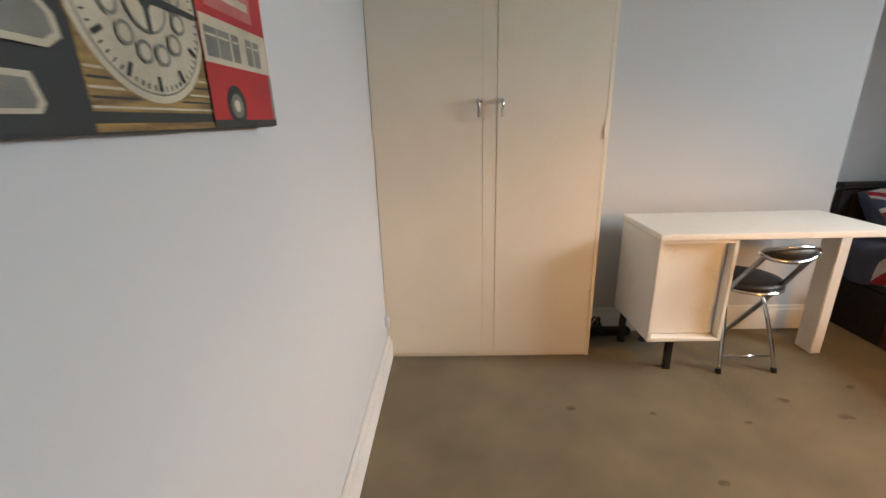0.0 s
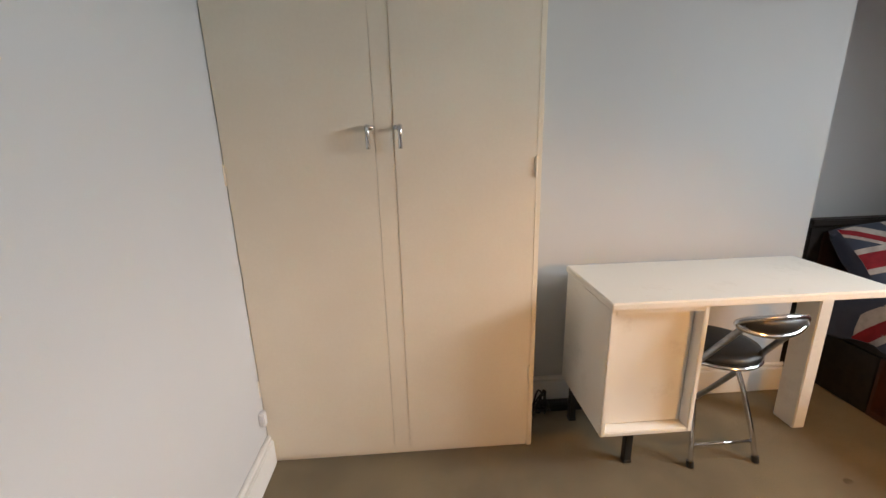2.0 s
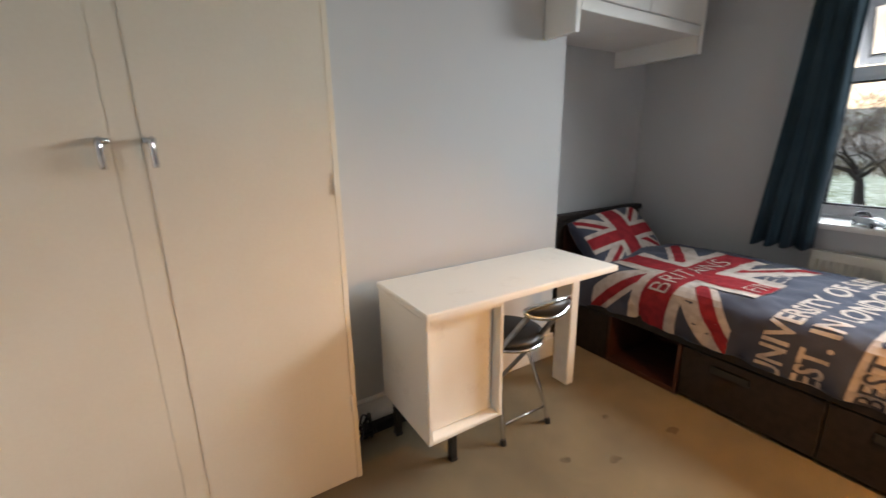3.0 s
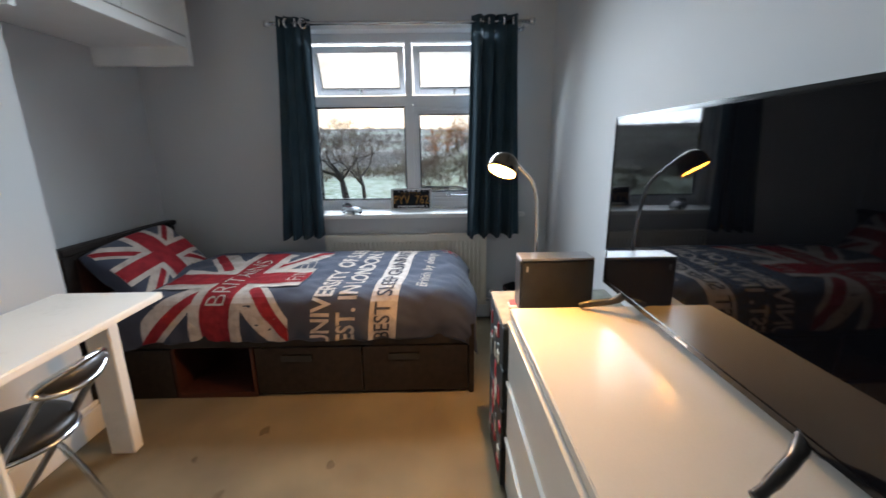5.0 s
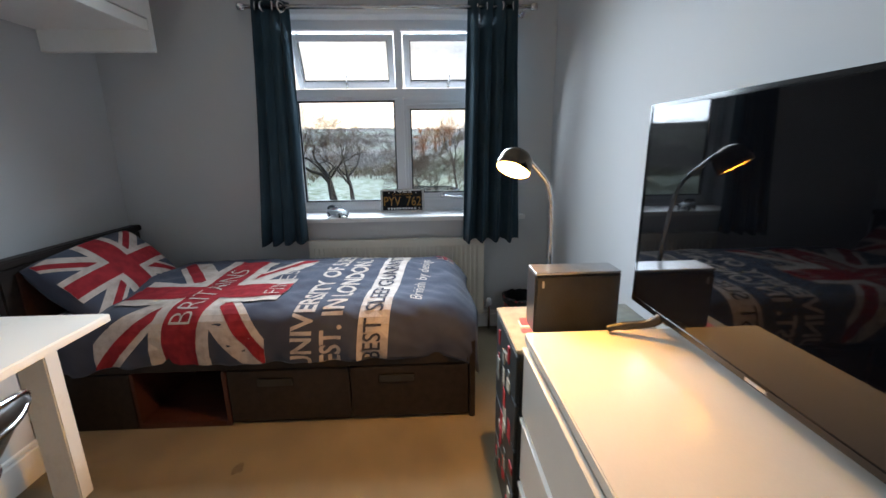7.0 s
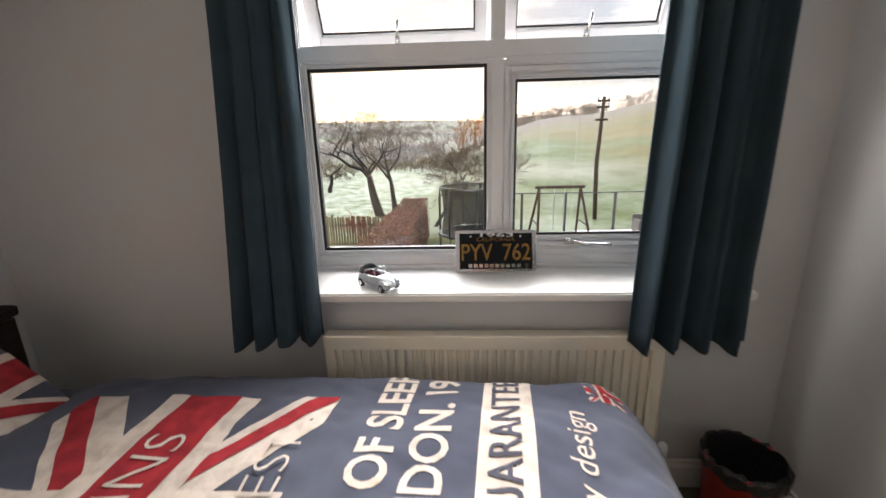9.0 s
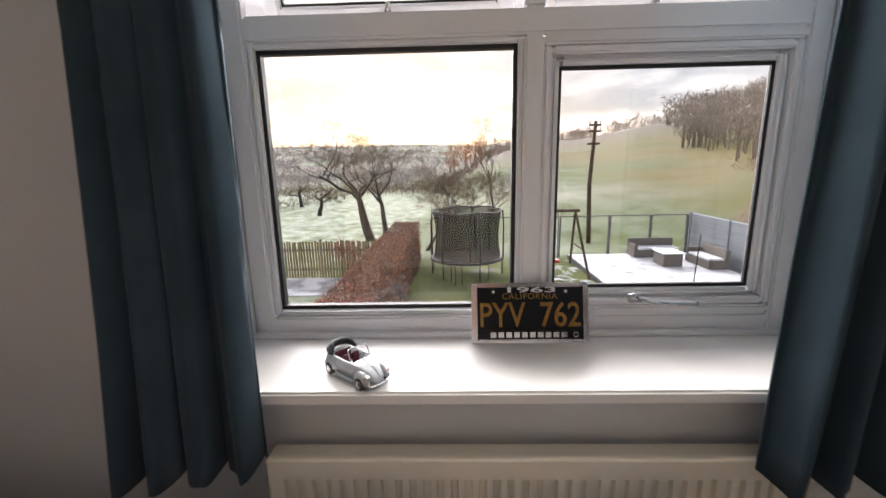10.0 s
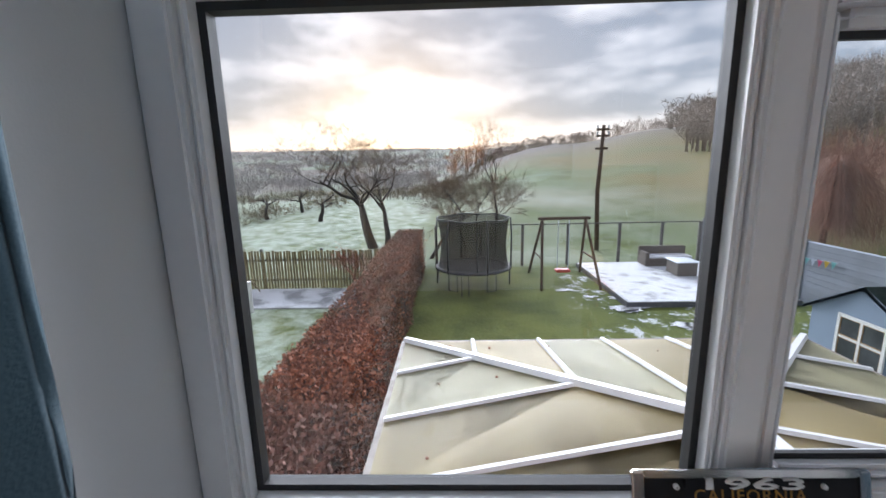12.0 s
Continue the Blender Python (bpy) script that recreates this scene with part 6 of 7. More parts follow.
# ---- beech hedge along the boundary ----
def hedge():
    h = thing("hedge", (13.5, 3.3, GZ), "clipped beech hedge with russet winter leaves", "hedge")
    o = Vector((13.5, 3.3, GZ))
    x0, x1, top = 5.2, 20.4, -1.15

    def section(x):
        w = 0.52 + 0.09 * noise.noise((x * 0.9, 0, 3))
        c = 3.32 + 0.08 * noise.noise((x * 0.4, 4, 1))
        t = top + 0.10 * noise.noise((x * 0.8, 9, 2))
        return c, w, t
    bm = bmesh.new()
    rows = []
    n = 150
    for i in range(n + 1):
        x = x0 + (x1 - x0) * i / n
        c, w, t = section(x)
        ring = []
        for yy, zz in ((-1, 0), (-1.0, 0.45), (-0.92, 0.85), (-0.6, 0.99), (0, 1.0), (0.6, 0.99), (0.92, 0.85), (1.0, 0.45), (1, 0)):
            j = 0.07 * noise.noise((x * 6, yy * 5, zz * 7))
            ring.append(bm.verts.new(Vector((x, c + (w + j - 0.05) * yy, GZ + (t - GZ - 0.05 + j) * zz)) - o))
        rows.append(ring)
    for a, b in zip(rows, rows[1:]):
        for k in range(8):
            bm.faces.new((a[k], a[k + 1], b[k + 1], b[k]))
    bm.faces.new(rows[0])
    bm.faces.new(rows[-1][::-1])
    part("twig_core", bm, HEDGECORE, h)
    rnd = random.Random(31)
    verts, faces, tv, tf = [], [], [], []
    for q in range(66000):
        x = x0 + (x1 - x0) * rnd.random() ** 1.5
        c, w, t = section(x)
        u = rnd.uniform(-1.9, 1.9)
        if abs(u) < 1.0:
            y, z = c + w * u, t + rnd.gauss(0, 0.04)
        else:
            y = c + math.copysign(w + rnd.gauss(0, 0.035), u)
            z = GZ + (t - GZ) * (1.0 - (abs(u) - 1.0) * 1.05)
        p = Vector((x, y, z)) - o
        near = x < 9.8 + 1.5 * noise.noise((x, z * 2, 0))
        if rnd.random() < (0.62 if near else 0.24):
            s = rnd.uniform(0.022, 0.048)
            a = Vector((rnd.gauss(0, 1), rnd.gauss(0, 1), rnd.gauss(0, 1))).normalized() * s
            b = a.orthogonal().normalized() * s * 0.55
            i = len(verts)
            verts += [p - a, p + b, p + a, p - b]
            faces.append((i, i + 1, i + 2, i + 3))
        else:
            s = rnd.uniform(0.05, 0.14)
            a = Vector((rnd.gauss(0, 1), rnd.gauss(0, 1), rnd.gauss(0.5, 1))).normalized() * s
            b = a.orthogonal().normalized() * rnd.uniform(0.003, 0.006)
            i = len(tv)
            tv += [p - b, p + b, p + a]
            tf.append((i, i + 1, i + 2))
    for nm, v, f, m in (("leaves", verts, faces, HEDGELEAF), ("twigs", tv, tf, TWIG)):
        me = bpy.data.meshes.new(nm)
        me.from_pydata([tuple(q) for q in v], [], f)
        me.materials.append(m)
        ob = new(nm, me)
        ob.parent = h
        ob["kind"] = "stuff"


hedge()


# ---- bare trees ----
def bare_tree(name, base, height, seed, label, material, twig_material, limbs=5, spread=0.75, trunk_r=0.16, depth=5, droop=0.0, trunk_frac=0.28, lean=(0, 0)):
    rnd = random.Random(seed)
    t = thing(name, base, label, "tree")
    bm, tv, tf = bmesh.new(), [], []

    def grow(p, d, length, r, level):
        n = 4 if level < 3 else 3
        pts, rad = [p.copy()], [r]
        for k in range(n):
            d = (d + Vector((rnd.gauss(0, 0.20), rnd.gauss(0, 0.20), rnd.gauss(0.02 - droop * level * 0.12, 0.15)))).normalized()
            pts.append(pts[-1] + d * length / n)
            rad.append(r * (1 - 0.55 * (k + 1) / n))
        if level <= 2:
            tube(bm, pts, rad, 7 if level == 0 else 5, cap=False)
        elif level <= depth:
            side = d.orthogonal().normalized()
            for a, b, ra, rb in zip(pts, pts[1:], rad, rad[1:]):
                for s in (side, d.cross(side)):
                    i = len(tv)
                    tv.extend([a - s * ra, a + s * ra, b + s * rb, b - s * rb])
                    tf.append((i, i + 1, i + 2, i + 3))
        if level < depth:
            kids = limbs if level == 0 else rnd.randint(3, 4)
            for k in range(kids):
                f = rnd.uniform(0.45, 1.0) if level else rnd.uniform(0.7, 1.0)
                i = min(int(f * n), n - 1)
                q = pts[i] + (pts[i + 1] - pts[i]) * (f * n - i)
                a = rnd.uniform(0, 6.283)
                out = Vector((math.cos(a), math.sin(a), 0))
                nd = (d * (1 - spread * 0.75) + out * spread * rnd.uniform(0.6, 1.1) + Vector((0, 0, 0.18 - droop))).normalized()
                grow(q, nd, length * rnd.uniform(0.55, 0.85) * (1.0 if level else 0.95), max(rad[i] * rnd.uniform(0.42, 0.62), 0.004), level + 1)
    grow(Vector((0, 0, -0.1)), Vector((lean[0], lean[1], 1)).normalized(), height * trunk_frac + 0.1, trunk_r, 0)
    part("trunk", bm, material, t, smooth=True)
    me = bpy.data.meshes.new("crown")
    me.from_pydata([tuple(v) for v in tv], [], tf)
    me.materials.append(twig_material)
    ob = new("crown", me)
    ob.parent = t
    ob["kind"] = "stuff"
    return t


bare_tree("apple_tree", (25.6, 6.0, ground_z(25.6, 6.0)), 11.0, 3, "old bare fruit tree with spreading twisted branches", BARK, TWIG, limbs=5, spread=0.80, trunk_r=0.30, depth=6, trunk_frac=0.30, lean=(0, 0.03))
bare_tree("apple_tree", (26.1, 5.3, ground_z(26.1, 5.3)), 7.6, 9, "second bare stem beside the old fruit tree", BARK, TWIG, limbs=5, spread=0.70, trunk_r=0.19, depth=5, trunk_frac=0.36, lean=(0, -0.15))
bare_tree("leaning_tree", (22.6, 2.7, ground_z(22.6, 2.7)), 5.0, 14, "thin bare tree leaning over the field fence", BARK, TWIG, limbs=4, spread=0.6, trunk_r=0.10, depth=5, trunk_frac=0.55, lean=(0.1, -0.75))
for k, (x, y) in enumerate(((24.5, 0.9), (25.2, -0.5), (24.0, 1.9), (26.5, 0.3))):
    bare_tree("willow_bush", (x, y, ground_z(x, y)), 5.8, 40 + k, "bare multi-stemmed bush beyond the garden fence", TWIG, TWIG, limbs=11, spread=0.5, droop=0.12, trunk_r=0.05, depth=5, trunk_frac=0.30)
bare_tree("tall_twig_tree", (33.0, -1.6, ground_z(33, -1.6)), 6.8, 52, "slender bare tree above the hedgerow", BARK, TWIG, limbs=4, spread=0.5, trunk_r=0.10, depth=5, trunk_frac=0.5)
for k, (x, y) in enumerate(((40.0, 18.5), (46.0, 17.5), (38.0, 13.0))):
    bare_tree("field_tree", (x, y, ground_z(x, y)), 4.2, 60 + k, "small gnarled bare tree in the frosty field", BARK, TWIG, limbs=4, spread=0.95, trunk_r=0.22, depth=4, trunk_frac=0.4, droop=0.1)
def weeping_tree(base, height, radius, strands, seed, label):
    rnd = random.Random(seed)
    t = thing("weeping_tree", base, label, "tree")
    trunk = [(0, 0, -0.2), (0.08, 0.05, height * 0.3), (-0.05, 0.1, height * 0.62), (0, 0, height * 0.9)]
    part("trunk", tube(bmesh.new(), curve_pts(trunk, 4), [0.16 - 0.011 * k for k in range(13)], 7), BARK, t, smooth=True)
    tv, tf = [], []
    for _ in range(strands):
        a = rnd.uniform(0, 2 * math.pi)
        z0 = height * rnd.uniform(0.35, 1.0) * (1 + 0.16 * noise.noise((3 * math.cos(a), 3 * math.sin(a), seed)))
        rr = radius * (1.12 - 0.75 * (z0 / height) ** 2) * rnd.uniform(0.25, 1.15)
        z1 = rnd.uniform(0.0, 0.45) * z0
        a1 = a + rnd.gauss(0, 0.18)
        w = rnd.uniform(0.004, 0.010)
        prev = None
        for q in range(8):
            f = q / 7
            ang = a + (a1 - a) * f
            d = rr * (1 - (1 - f) ** 2.0)
            z = z0 + 0.13 * height * math.sin(math.pi * min(f * 1.7, 1.0)) * (1 - f) - (z0 - z1) * f ** 2.2
            p = Vector((d * math.cos(ang) + rnd.gauss(0, 0.03), d * math.sin(ang) + rnd.gauss(0, 0.03), z))
            n = Vector((-math.sin(ang + 0.9), math.cos(ang + 0.9), 0)) * w * (1.1 - f)
            i = len(tv)
            tv += [p - n, p + n]
            if prev is not None:
                tf.append((prev, prev + 1, i + 1, i))
            prev = i
    me = bpy.data.meshes.new("crown")
    me.from_pydata([tuple(v) for v in tv], [], tf)
    me.materials.append(REDTWIG)
    ob = new("crown", me)
    ob.parent = t
    ob["kind"] = "stuff"


weeping_tree((19.9, -13.4, ground_z(19.9, -13.4)), 4.1, 3.1, 2300, 70, "dense russet weeping tree behind the grey fence")
weeping_tree((21.5, -19.0, ground_z(21.5, -19.0)), 4.6, 3.0, 1500, 71, "smaller russet weeping tree beside the wood")
for k, (x, y) in enumerate(((22.5, -14.6), (24.2, -17.2), (26.5, -17.0))):
    bare_tree("russet_tree", (x, y, ground_z(x, y)), 6.6 - 0.8 * k, 72 + k, "fine-twigged russet tree behind the weeping tree", REDTWIG, REDTWIG, limbs=13, spread=0.62, trunk_r=0.10, depth=5, trunk_frac=0.36)
bare_tree("near_tree", (19.0, -16.0, ground_z(19, -16)), 10.0, 81, "pale bare tree at the edge of the wood", TWIG, TWIG, limbs=6, spread=0.6, trunk_r=0.16, depth=6, trunk_frac=0.4)


def far_tree(tris, x, y, z, h, rnd, w=0.5, twigs=34, thick=0.012):
    """Trunk, limbs that fork from it, and short twigs spread through a rounded uneven crown."""
    base = Vector((x, y, z))
    t = h * 0.018
    top = base + Vector((rnd.gauss(0, 0.04) * h, rnd.gauss(0, 0.04) * h, h * 0.7))
    tris.append((base + Vector((0, -t, 0)), base + Vector((0, t, 0)), top))
    tris.append((base + Vector((-t, 0, 0)), base + Vector((t, 0, 0)), top))
    limbs = []
    for _ in range(max(4, twigs // 8)):
        s = base.lerp(top, rnd.uniform(0.25, 0.85))
        ball = Vector((rnd.gauss(0, 1), rnd.gauss(0, 1), rnd.gauss(0.35, 0.7))).normalized() * rnd.uniform(0.5, 1.0)
        e = base + Vector((ball.x * w * h * 0.62, ball.y * w * h * 0.62, h * (0.60 + 0.38 * ball.z)))
        n = Vector((rnd.gauss(0, 1), rnd.gauss(0, 1), rnd.gauss(0, 0.5))).normalized() * h * thick * 0.7
        tris.append((s - n, s + n, e))
        limbs.append((s, e))
    for _ in range(twigs):
        s, e = rnd.choice(limbs)
        m = s.lerp(e, rnd.uniform(0.35, 1.0))
        d = Vector((rnd.gauss(0, 1), rnd.gauss(0, 1), rnd.gauss(0.5, 0.9))).normalized() * h * rnd.uniform(0.10, 0.24)
        n = Vector((rnd.gauss(0, 1), rnd.gauss(0, 1), rnd.gauss(0, 0.5))).normalized() * h * thick
        tris.append((m - n, m + n, m + d))


def wood(name, count, r0, r1, a0, a1, h, seed, material, label, accept=None, **k):
    rnd = random.Random(seed)
    tris = []
    for _ in range(count):
        r, az = rnd.uniform(r0, r1), radians(rnd.uniform(a0, a1))
        x, y = 3.3 + r * math.cos(az), 1.45 + r * math.sin(az)
        if accept and not accept(r, math.degrees(az)):
            continue
        far_tree(tris, x, y, ground_z(x, y) - 0.3, h * rnd.uniform(0.6, 1.25), rnd, **k)
    scatter(name, tris, material, label, "woodland")


# hillside wood, thicker and nearer to the side
wood("hillside_wood", 2300, 44, 190, -66, -28.5, 6.6, 101, WOODS, "bare winter wood on the steep hillside", lambda r, a: r > 46 + 22 * smooth(-36, -29, a), twigs=120, w=0.8, thick=0.0042)
wood("ridge_wood", 420, 152, 200, -29, -3, 4.6, 102, WOODS, "line of bare trees along the field ridge", twigs=60, w=0.9, thick=0.012)
wood("valley_wood", 2300, 95, 560, 0, 38, 6.5, 103, HAZEWOOD, "bare woodland filling the valley", twigs=70, w=1.5, thick=0.011, accept=lambda r, a: noise.noise((r * 0.012, a * 0.09, 3.3)) > -0.08)
wood("far_hill_wood", 900, 560, 960, -24, 36, 8.0, 104, HAZEWOOD, "distant wooded hillside", twigs=26, w=1.2, thick=0.03)
wood("hedgerow", 420, 60, 96, 2, 36, 2.6, 105, SHRUB, "rough hedgerow shrubs between the fields", twigs=70, w=1.2, thick=0.016, accept=lambda r, a: abs(r - (62 + a)) < 7)
wood("field_edge_shrubs", 300, 36, 70, 15, 34, 1.6, 106, SHRUB, "low brown scrub at the field edge", twigs=70, w=1.3, thick=0.016, accept=lambda r, a: abs(r - (70 - 1.1 * a)) < 5)
wood("slope_hedgerow", 260, 60, 150, -9, 3, 3.2, 107, SHRUB, "dark hedgerow climbing beside the pasture", twigs=36, w=1.0, thick=0.03, accept=lambda r, a: abs(a - (3.5 - 0.075 * (r - 40))) < 1.3)
wood("russet_thicket", 26, 26, 42, -52, -42, 4.0, 110, REDTWIG, "dense russet thicket behind the grey fence", twigs=130, w=0.8, thick=0.004)
wood("sun_tinted_trees", 9, 150, 175, -4.6, 0.8, 11.5, 108, GOLDTWIG, "distant trees with orange leaves tinted as in low sun", twigs=190, w=0.7, thick=0.0065)
wood("skyline_trees", 46, 128, 160, -33, -26.5, 8.5, 109, WOODS, "bare trees standing on the skyline", twigs=60, w=0.7, thick=0.012)


# ---- garden fences ----
def picket_fence():
    f = thing("picket_fence", (17.85, 7.5, GZ), "weathered yellow-green wooden picket fence", "fence")
    o = Vector((17.85, 7.5, GZ))
    bm = boxes((0, 0.018, 0, 0.075, 0, 1.42))
    me = bpy.data.meshes.new("slat")
    bm.to_mesh(me)
    bm.free()
    me.materials.append(FENCEWOOD)
    rnd = random.Random(6)
    for k in range(86):
        s = new("slat", me)
        s.parent = f
        s.location = (rnd.uniform(-0.01, 0.01), 4.05 + k * 0.108 - 7.5, rnd.uniform(-0.02, 0.04))
        s.rotation_euler = (rnd.gauss(0, 0.012), 0, 0)
    for z in (0.3, 1.05):
        part("rail", boxes((0.022, 0.07, -3.45, 5.85, z, z + 0.08)), POSTWOOD, f)
    for k in range(5):
        part("post", boxes((0.072, 0.16, -3.4 + k * 2.25, -3.31 + k * 2.25, 0, 1.5)), POSTWOOD, f, bevel=0.008)


picket_fence()
bare_tree("garden_shrub", (17.2, 4.9, GZ), 2.3, 91, "bare russet shrub in front of the picket fence", HEDGELEAF, HEDGELEAF, limbs=14, spread=0.6, trunk_r=0.035, depth=4, trunk_frac=0.30)
bare_tree("garden_shrub", (17.5, 8.6, GZ), 2.2, 92, "thin bare shrub growing against the picket fence", TWIG, TWIG, limbs=9, spread=0.4, trunk_r=0.03, depth=4, trunk_frac=0.35)
tagged(link_bm("white_post", tube(bmesh.new(), [(15.3, 7.85, GZ), (15.3, 7.85, GZ + 1.0)], 0.07, 10), WHITE), "short white post in the neighbouring garden", "post")


def field_fence():
    f = thing("field_fence", (20.9, -4, GZ), "wire fence on grey wooden posts beside the field", "fence")
    me = bpy.data.meshes.new("post")
    bm = boxes((-0.055, 0.055, -0.055, 0.055, 0, 1.82))
    bmesh.ops.bevel(bm, geom=bm.edges[:], offset=0.01, segments=1, affect="EDGES")
    bm.to_mesh(me)
    bm.free()
    me.materials.append(POSTWOOD)
    for y in (2.3, 0.35, -1.45, -3.4, -5.6, -7.4, -9.0):
        p = new("post", me)
        p.parent, p.location = f, (0, y + 4, 0)
    part("top_rail", boxes((-0.02, 0.02, -5.0, 6.3, 1.80, 1.845)), POSTWOOD, f)
    for k in range(7):
        part("wire", tube(bmesh.new(), [(0.06, -5.0, 0.12 + k * 0.26), (0.06, 6.3, 0.12 + k * 0.26)], 0.002, 4), POSTWOOD, f)


field_fence()


def grey_fence():
    f = thing("board_fence", (16.0, -9.2, GZ), "blue-grey painted horizontal board fence", "fence")
    me = {}
    n = 11
    h = 1.86 / n
    for x0 in (8.0, 10.6, 13.2, 15.8, 18.4):
        for k in range(n):
            bm = boxes((0, 2.5, -0.012, 0.012, 0, h - 0.008))
            for v in bm.verts:
                if v.co.z < 0.01:
                    v.co.y += 0.012
            if "b" not in me:
                me["b"] = bpy.data.meshes.new("board")
                bm.to_mesh(me["b"])
                me["b"].materials.append(GREYPAINT)
            bm.free()
            b = new("board", me["b"])
            b.parent, b.location = f, (x0 + 0.05 - 16.0, 0, k * h)
    for x0 in (8.0, 10.6, 13.2, 15.8, 18.4, 21.0):
        part("post", boxes((x0 - 16.05, x0 - 15.95, -0.05, 0.05, 0, 1.93)), GREYPAINT, f, bevel=0.008)
    for x0 in (8.0, 10.6, 13.2, 15.8, 18.4):
        part("cap_rail", boxes((x0 + 0.05 - 16.0, x0 + 2.55 - 16.0, -0.03, 0.03, 1.862, 1.89)), PALE, f)


grey_fence()


def bunting():
    b = thing("bunting", (15.9, -9.12, -1.5), "string of small coloured cloth flags on the fence", "bunting")
    pts = []
    for k in range(21):
        t = k / 20
        pts.append((17.2 - 2.6 * t - 15.9, 0.03, 0.14 - 0.10 * math.sin(math.pi * t) - 0.06 * t))
    part("cord", tube(bmesh.new(), pts, 0.006, 5), PALE, b)
    for k in range(12):
        t = (k + 0.5) / 12
        x, z = 1.3 - 2.6 * t, 0.14 - 0.10 * math.sin(math.pi * t) - 0.06 * t
        bm = bmesh.new()
        q = [bm.verts.new(v) for v in ((x - 0.09, 0.04, z), (x + 0.09, 0.04, z), (x + 0.01, 0.055, z - 0.22))]
        f = bm.faces.new(q)
        bmesh.ops.solidify(bm, geom=[f], thickness=0.006)
        part("pennant", bm, (PALE, PINK, YELLOW, AQUA)[k % 4], b)


bunting()


# ---- trampoline ----
def trampoline():
    t = thing("trampoline", (18.3, 0.80, GZ), "round black garden trampoline with a safety net", "trampoline")
    R, H, T = 1.36, 0.66, 2.5
    ring = [(R * math.cos(a), R * math.sin(a), H) for a in [2 * math.pi * k / 40 for k in range(41)]]
    part("frame_ring", tube(bmesh.new(), ring, 0.028, 8, cap=False), STEEL, t, smooth=True)
    bm = bmesh.new()
    lathe(bm, [(0.001, H - 0.03), (R - 0.22, H - 0.01), (R - 0.2, H + 0.0)], 40)
    part("mat", bm, GASKET, t)
    bm = bmesh.new()
    lathe(bm, [(R - 0.22, H + 0.02), (R - 0.2, H + 0.05), (R + 0.05, H + 0.045), (R + 0.07, H - 0.02), (R + 0.04, H - 0.03)], 40)
    part("edge_pad", bm, TRAMPBLUE, t, smooth=True)
    for k in range(6):
        a = 2 * math.pi * (k + 0.3) / 6
        c, s = math.cos(a), math.sin(a)
        part("pole", tube(bmesh.new(), [((R + 0.03) * c, (R + 0.03) * s, H - 0.05), ((R + 0.05) * c, (R + 0.05) * s, T * 0.75), ((R + 0.0) * c, (R + 0.0) * s, T)], 0.03, 8), TRAMPBLUE, t, smooth=True)
        a2 = 2 * math.pi * (k + 0.55) / 6
        c2, s2 = math.cos(a2), math.sin(a2)
        part("leg", tube(bmesh.new(), [(R * c, R * s, H), (R * c, R * s, 0.03), (R * c2, R * s2, 0.03), (R * c2, R * s2, H)], 0.022, 6), TRAMPBLUE, t, smooth=True)
    # net: a see-through mesh sheet, waisted between floor and rim and sagging between the poles
    def net_at(a, t):
        sag = 0.5 - 0.5 * math.cos(6 * (a - 2 * math.pi * 0.3 / 6))
        rr = R - 0.06 - (0.10 + 0.05 * sag) * math.sin(math.pi * t) + 0.02 * t
        return Vector((rr * math.cos(a), rr * math.sin(a), H + 0.02 + (T - H - 0.02 - 0.04 * sag * t) * t))
    n = 72
    bm = bmesh.new()
    rows = [[bm.verts.new(net_at(2 * math.pi * k / n, q / 10)) for k in range(n)] for q in range(11)]
    for r0, r1 in zip(rows, rows[1:]):
        for k in range(n):
            bm.faces.new((r0[k], r0[(k + 1) % n], r1[(k + 1) % n], r1[k]))
    part("safety_net", bm, NET, t, "fine black mesh net", smooth=True)
    part("top_hem", tube(bmesh.new(), [net_at(2 * math.pi * k / n, 1.0) for k in range(n + 1)], 0.022, 6, cap=False), TRAMPBLUE, t)
    part("door_zip", tube(bmesh.new(), [net_at(math.pi * 1.02, q / 10) * 1.003 for q in range(11)], 0.018, 6), TRAMPBLUE, t)
    for s in (-1, 1):
        part("ladder_rail", tube(bmesh.new(), [(-R - 0.30, 0.35 + 0.12 * s, 0.0), (-R - 0.06, 0.35 + 0.12 * s, H + 0.06)], 0.016, 6), TRAMPBLUE, t)


trampoline()


# ---- swing ----
def swing():
    s = thing("swing_set", (18.4, -2.55, GZ), "dark wooden A-frame garden swing with a red seat", "swing")
    for y in (-0.92, 0.92):
        for x, m in ((1.25, POLEWOOD), (-1.25, POLEWOOD)):
            part("leg", tube(bmesh.new(), [(x, y * 1.12, 0), (0, y * 0.86, 2.36)], 0.05, 8), m, s)
        part("brace", tube(bmesh.new(), [(0.62, y, 1.0), (-0.62, y, 1.0)], 0.035, 6), POLEWOOD, s)
    part("beam", tube(bmesh.new(), [(0, -0.95, 2.38), (0, 0.95, 2.38)], 0.06, 8), POLEWOOD, s)
    for y in (-0.2, 0.2):
        part("rope", tube(bmesh.new(), [(0, y, 2.33), (0, y, 0.45)], 0.012, 5), PALE, s)
    part("seat", boxes((-0.18, 0.18, -0.26, 0.26, 0.36, 0.47)), TOYRED, s, "red plastic seat", bevel=0.03)


swing()


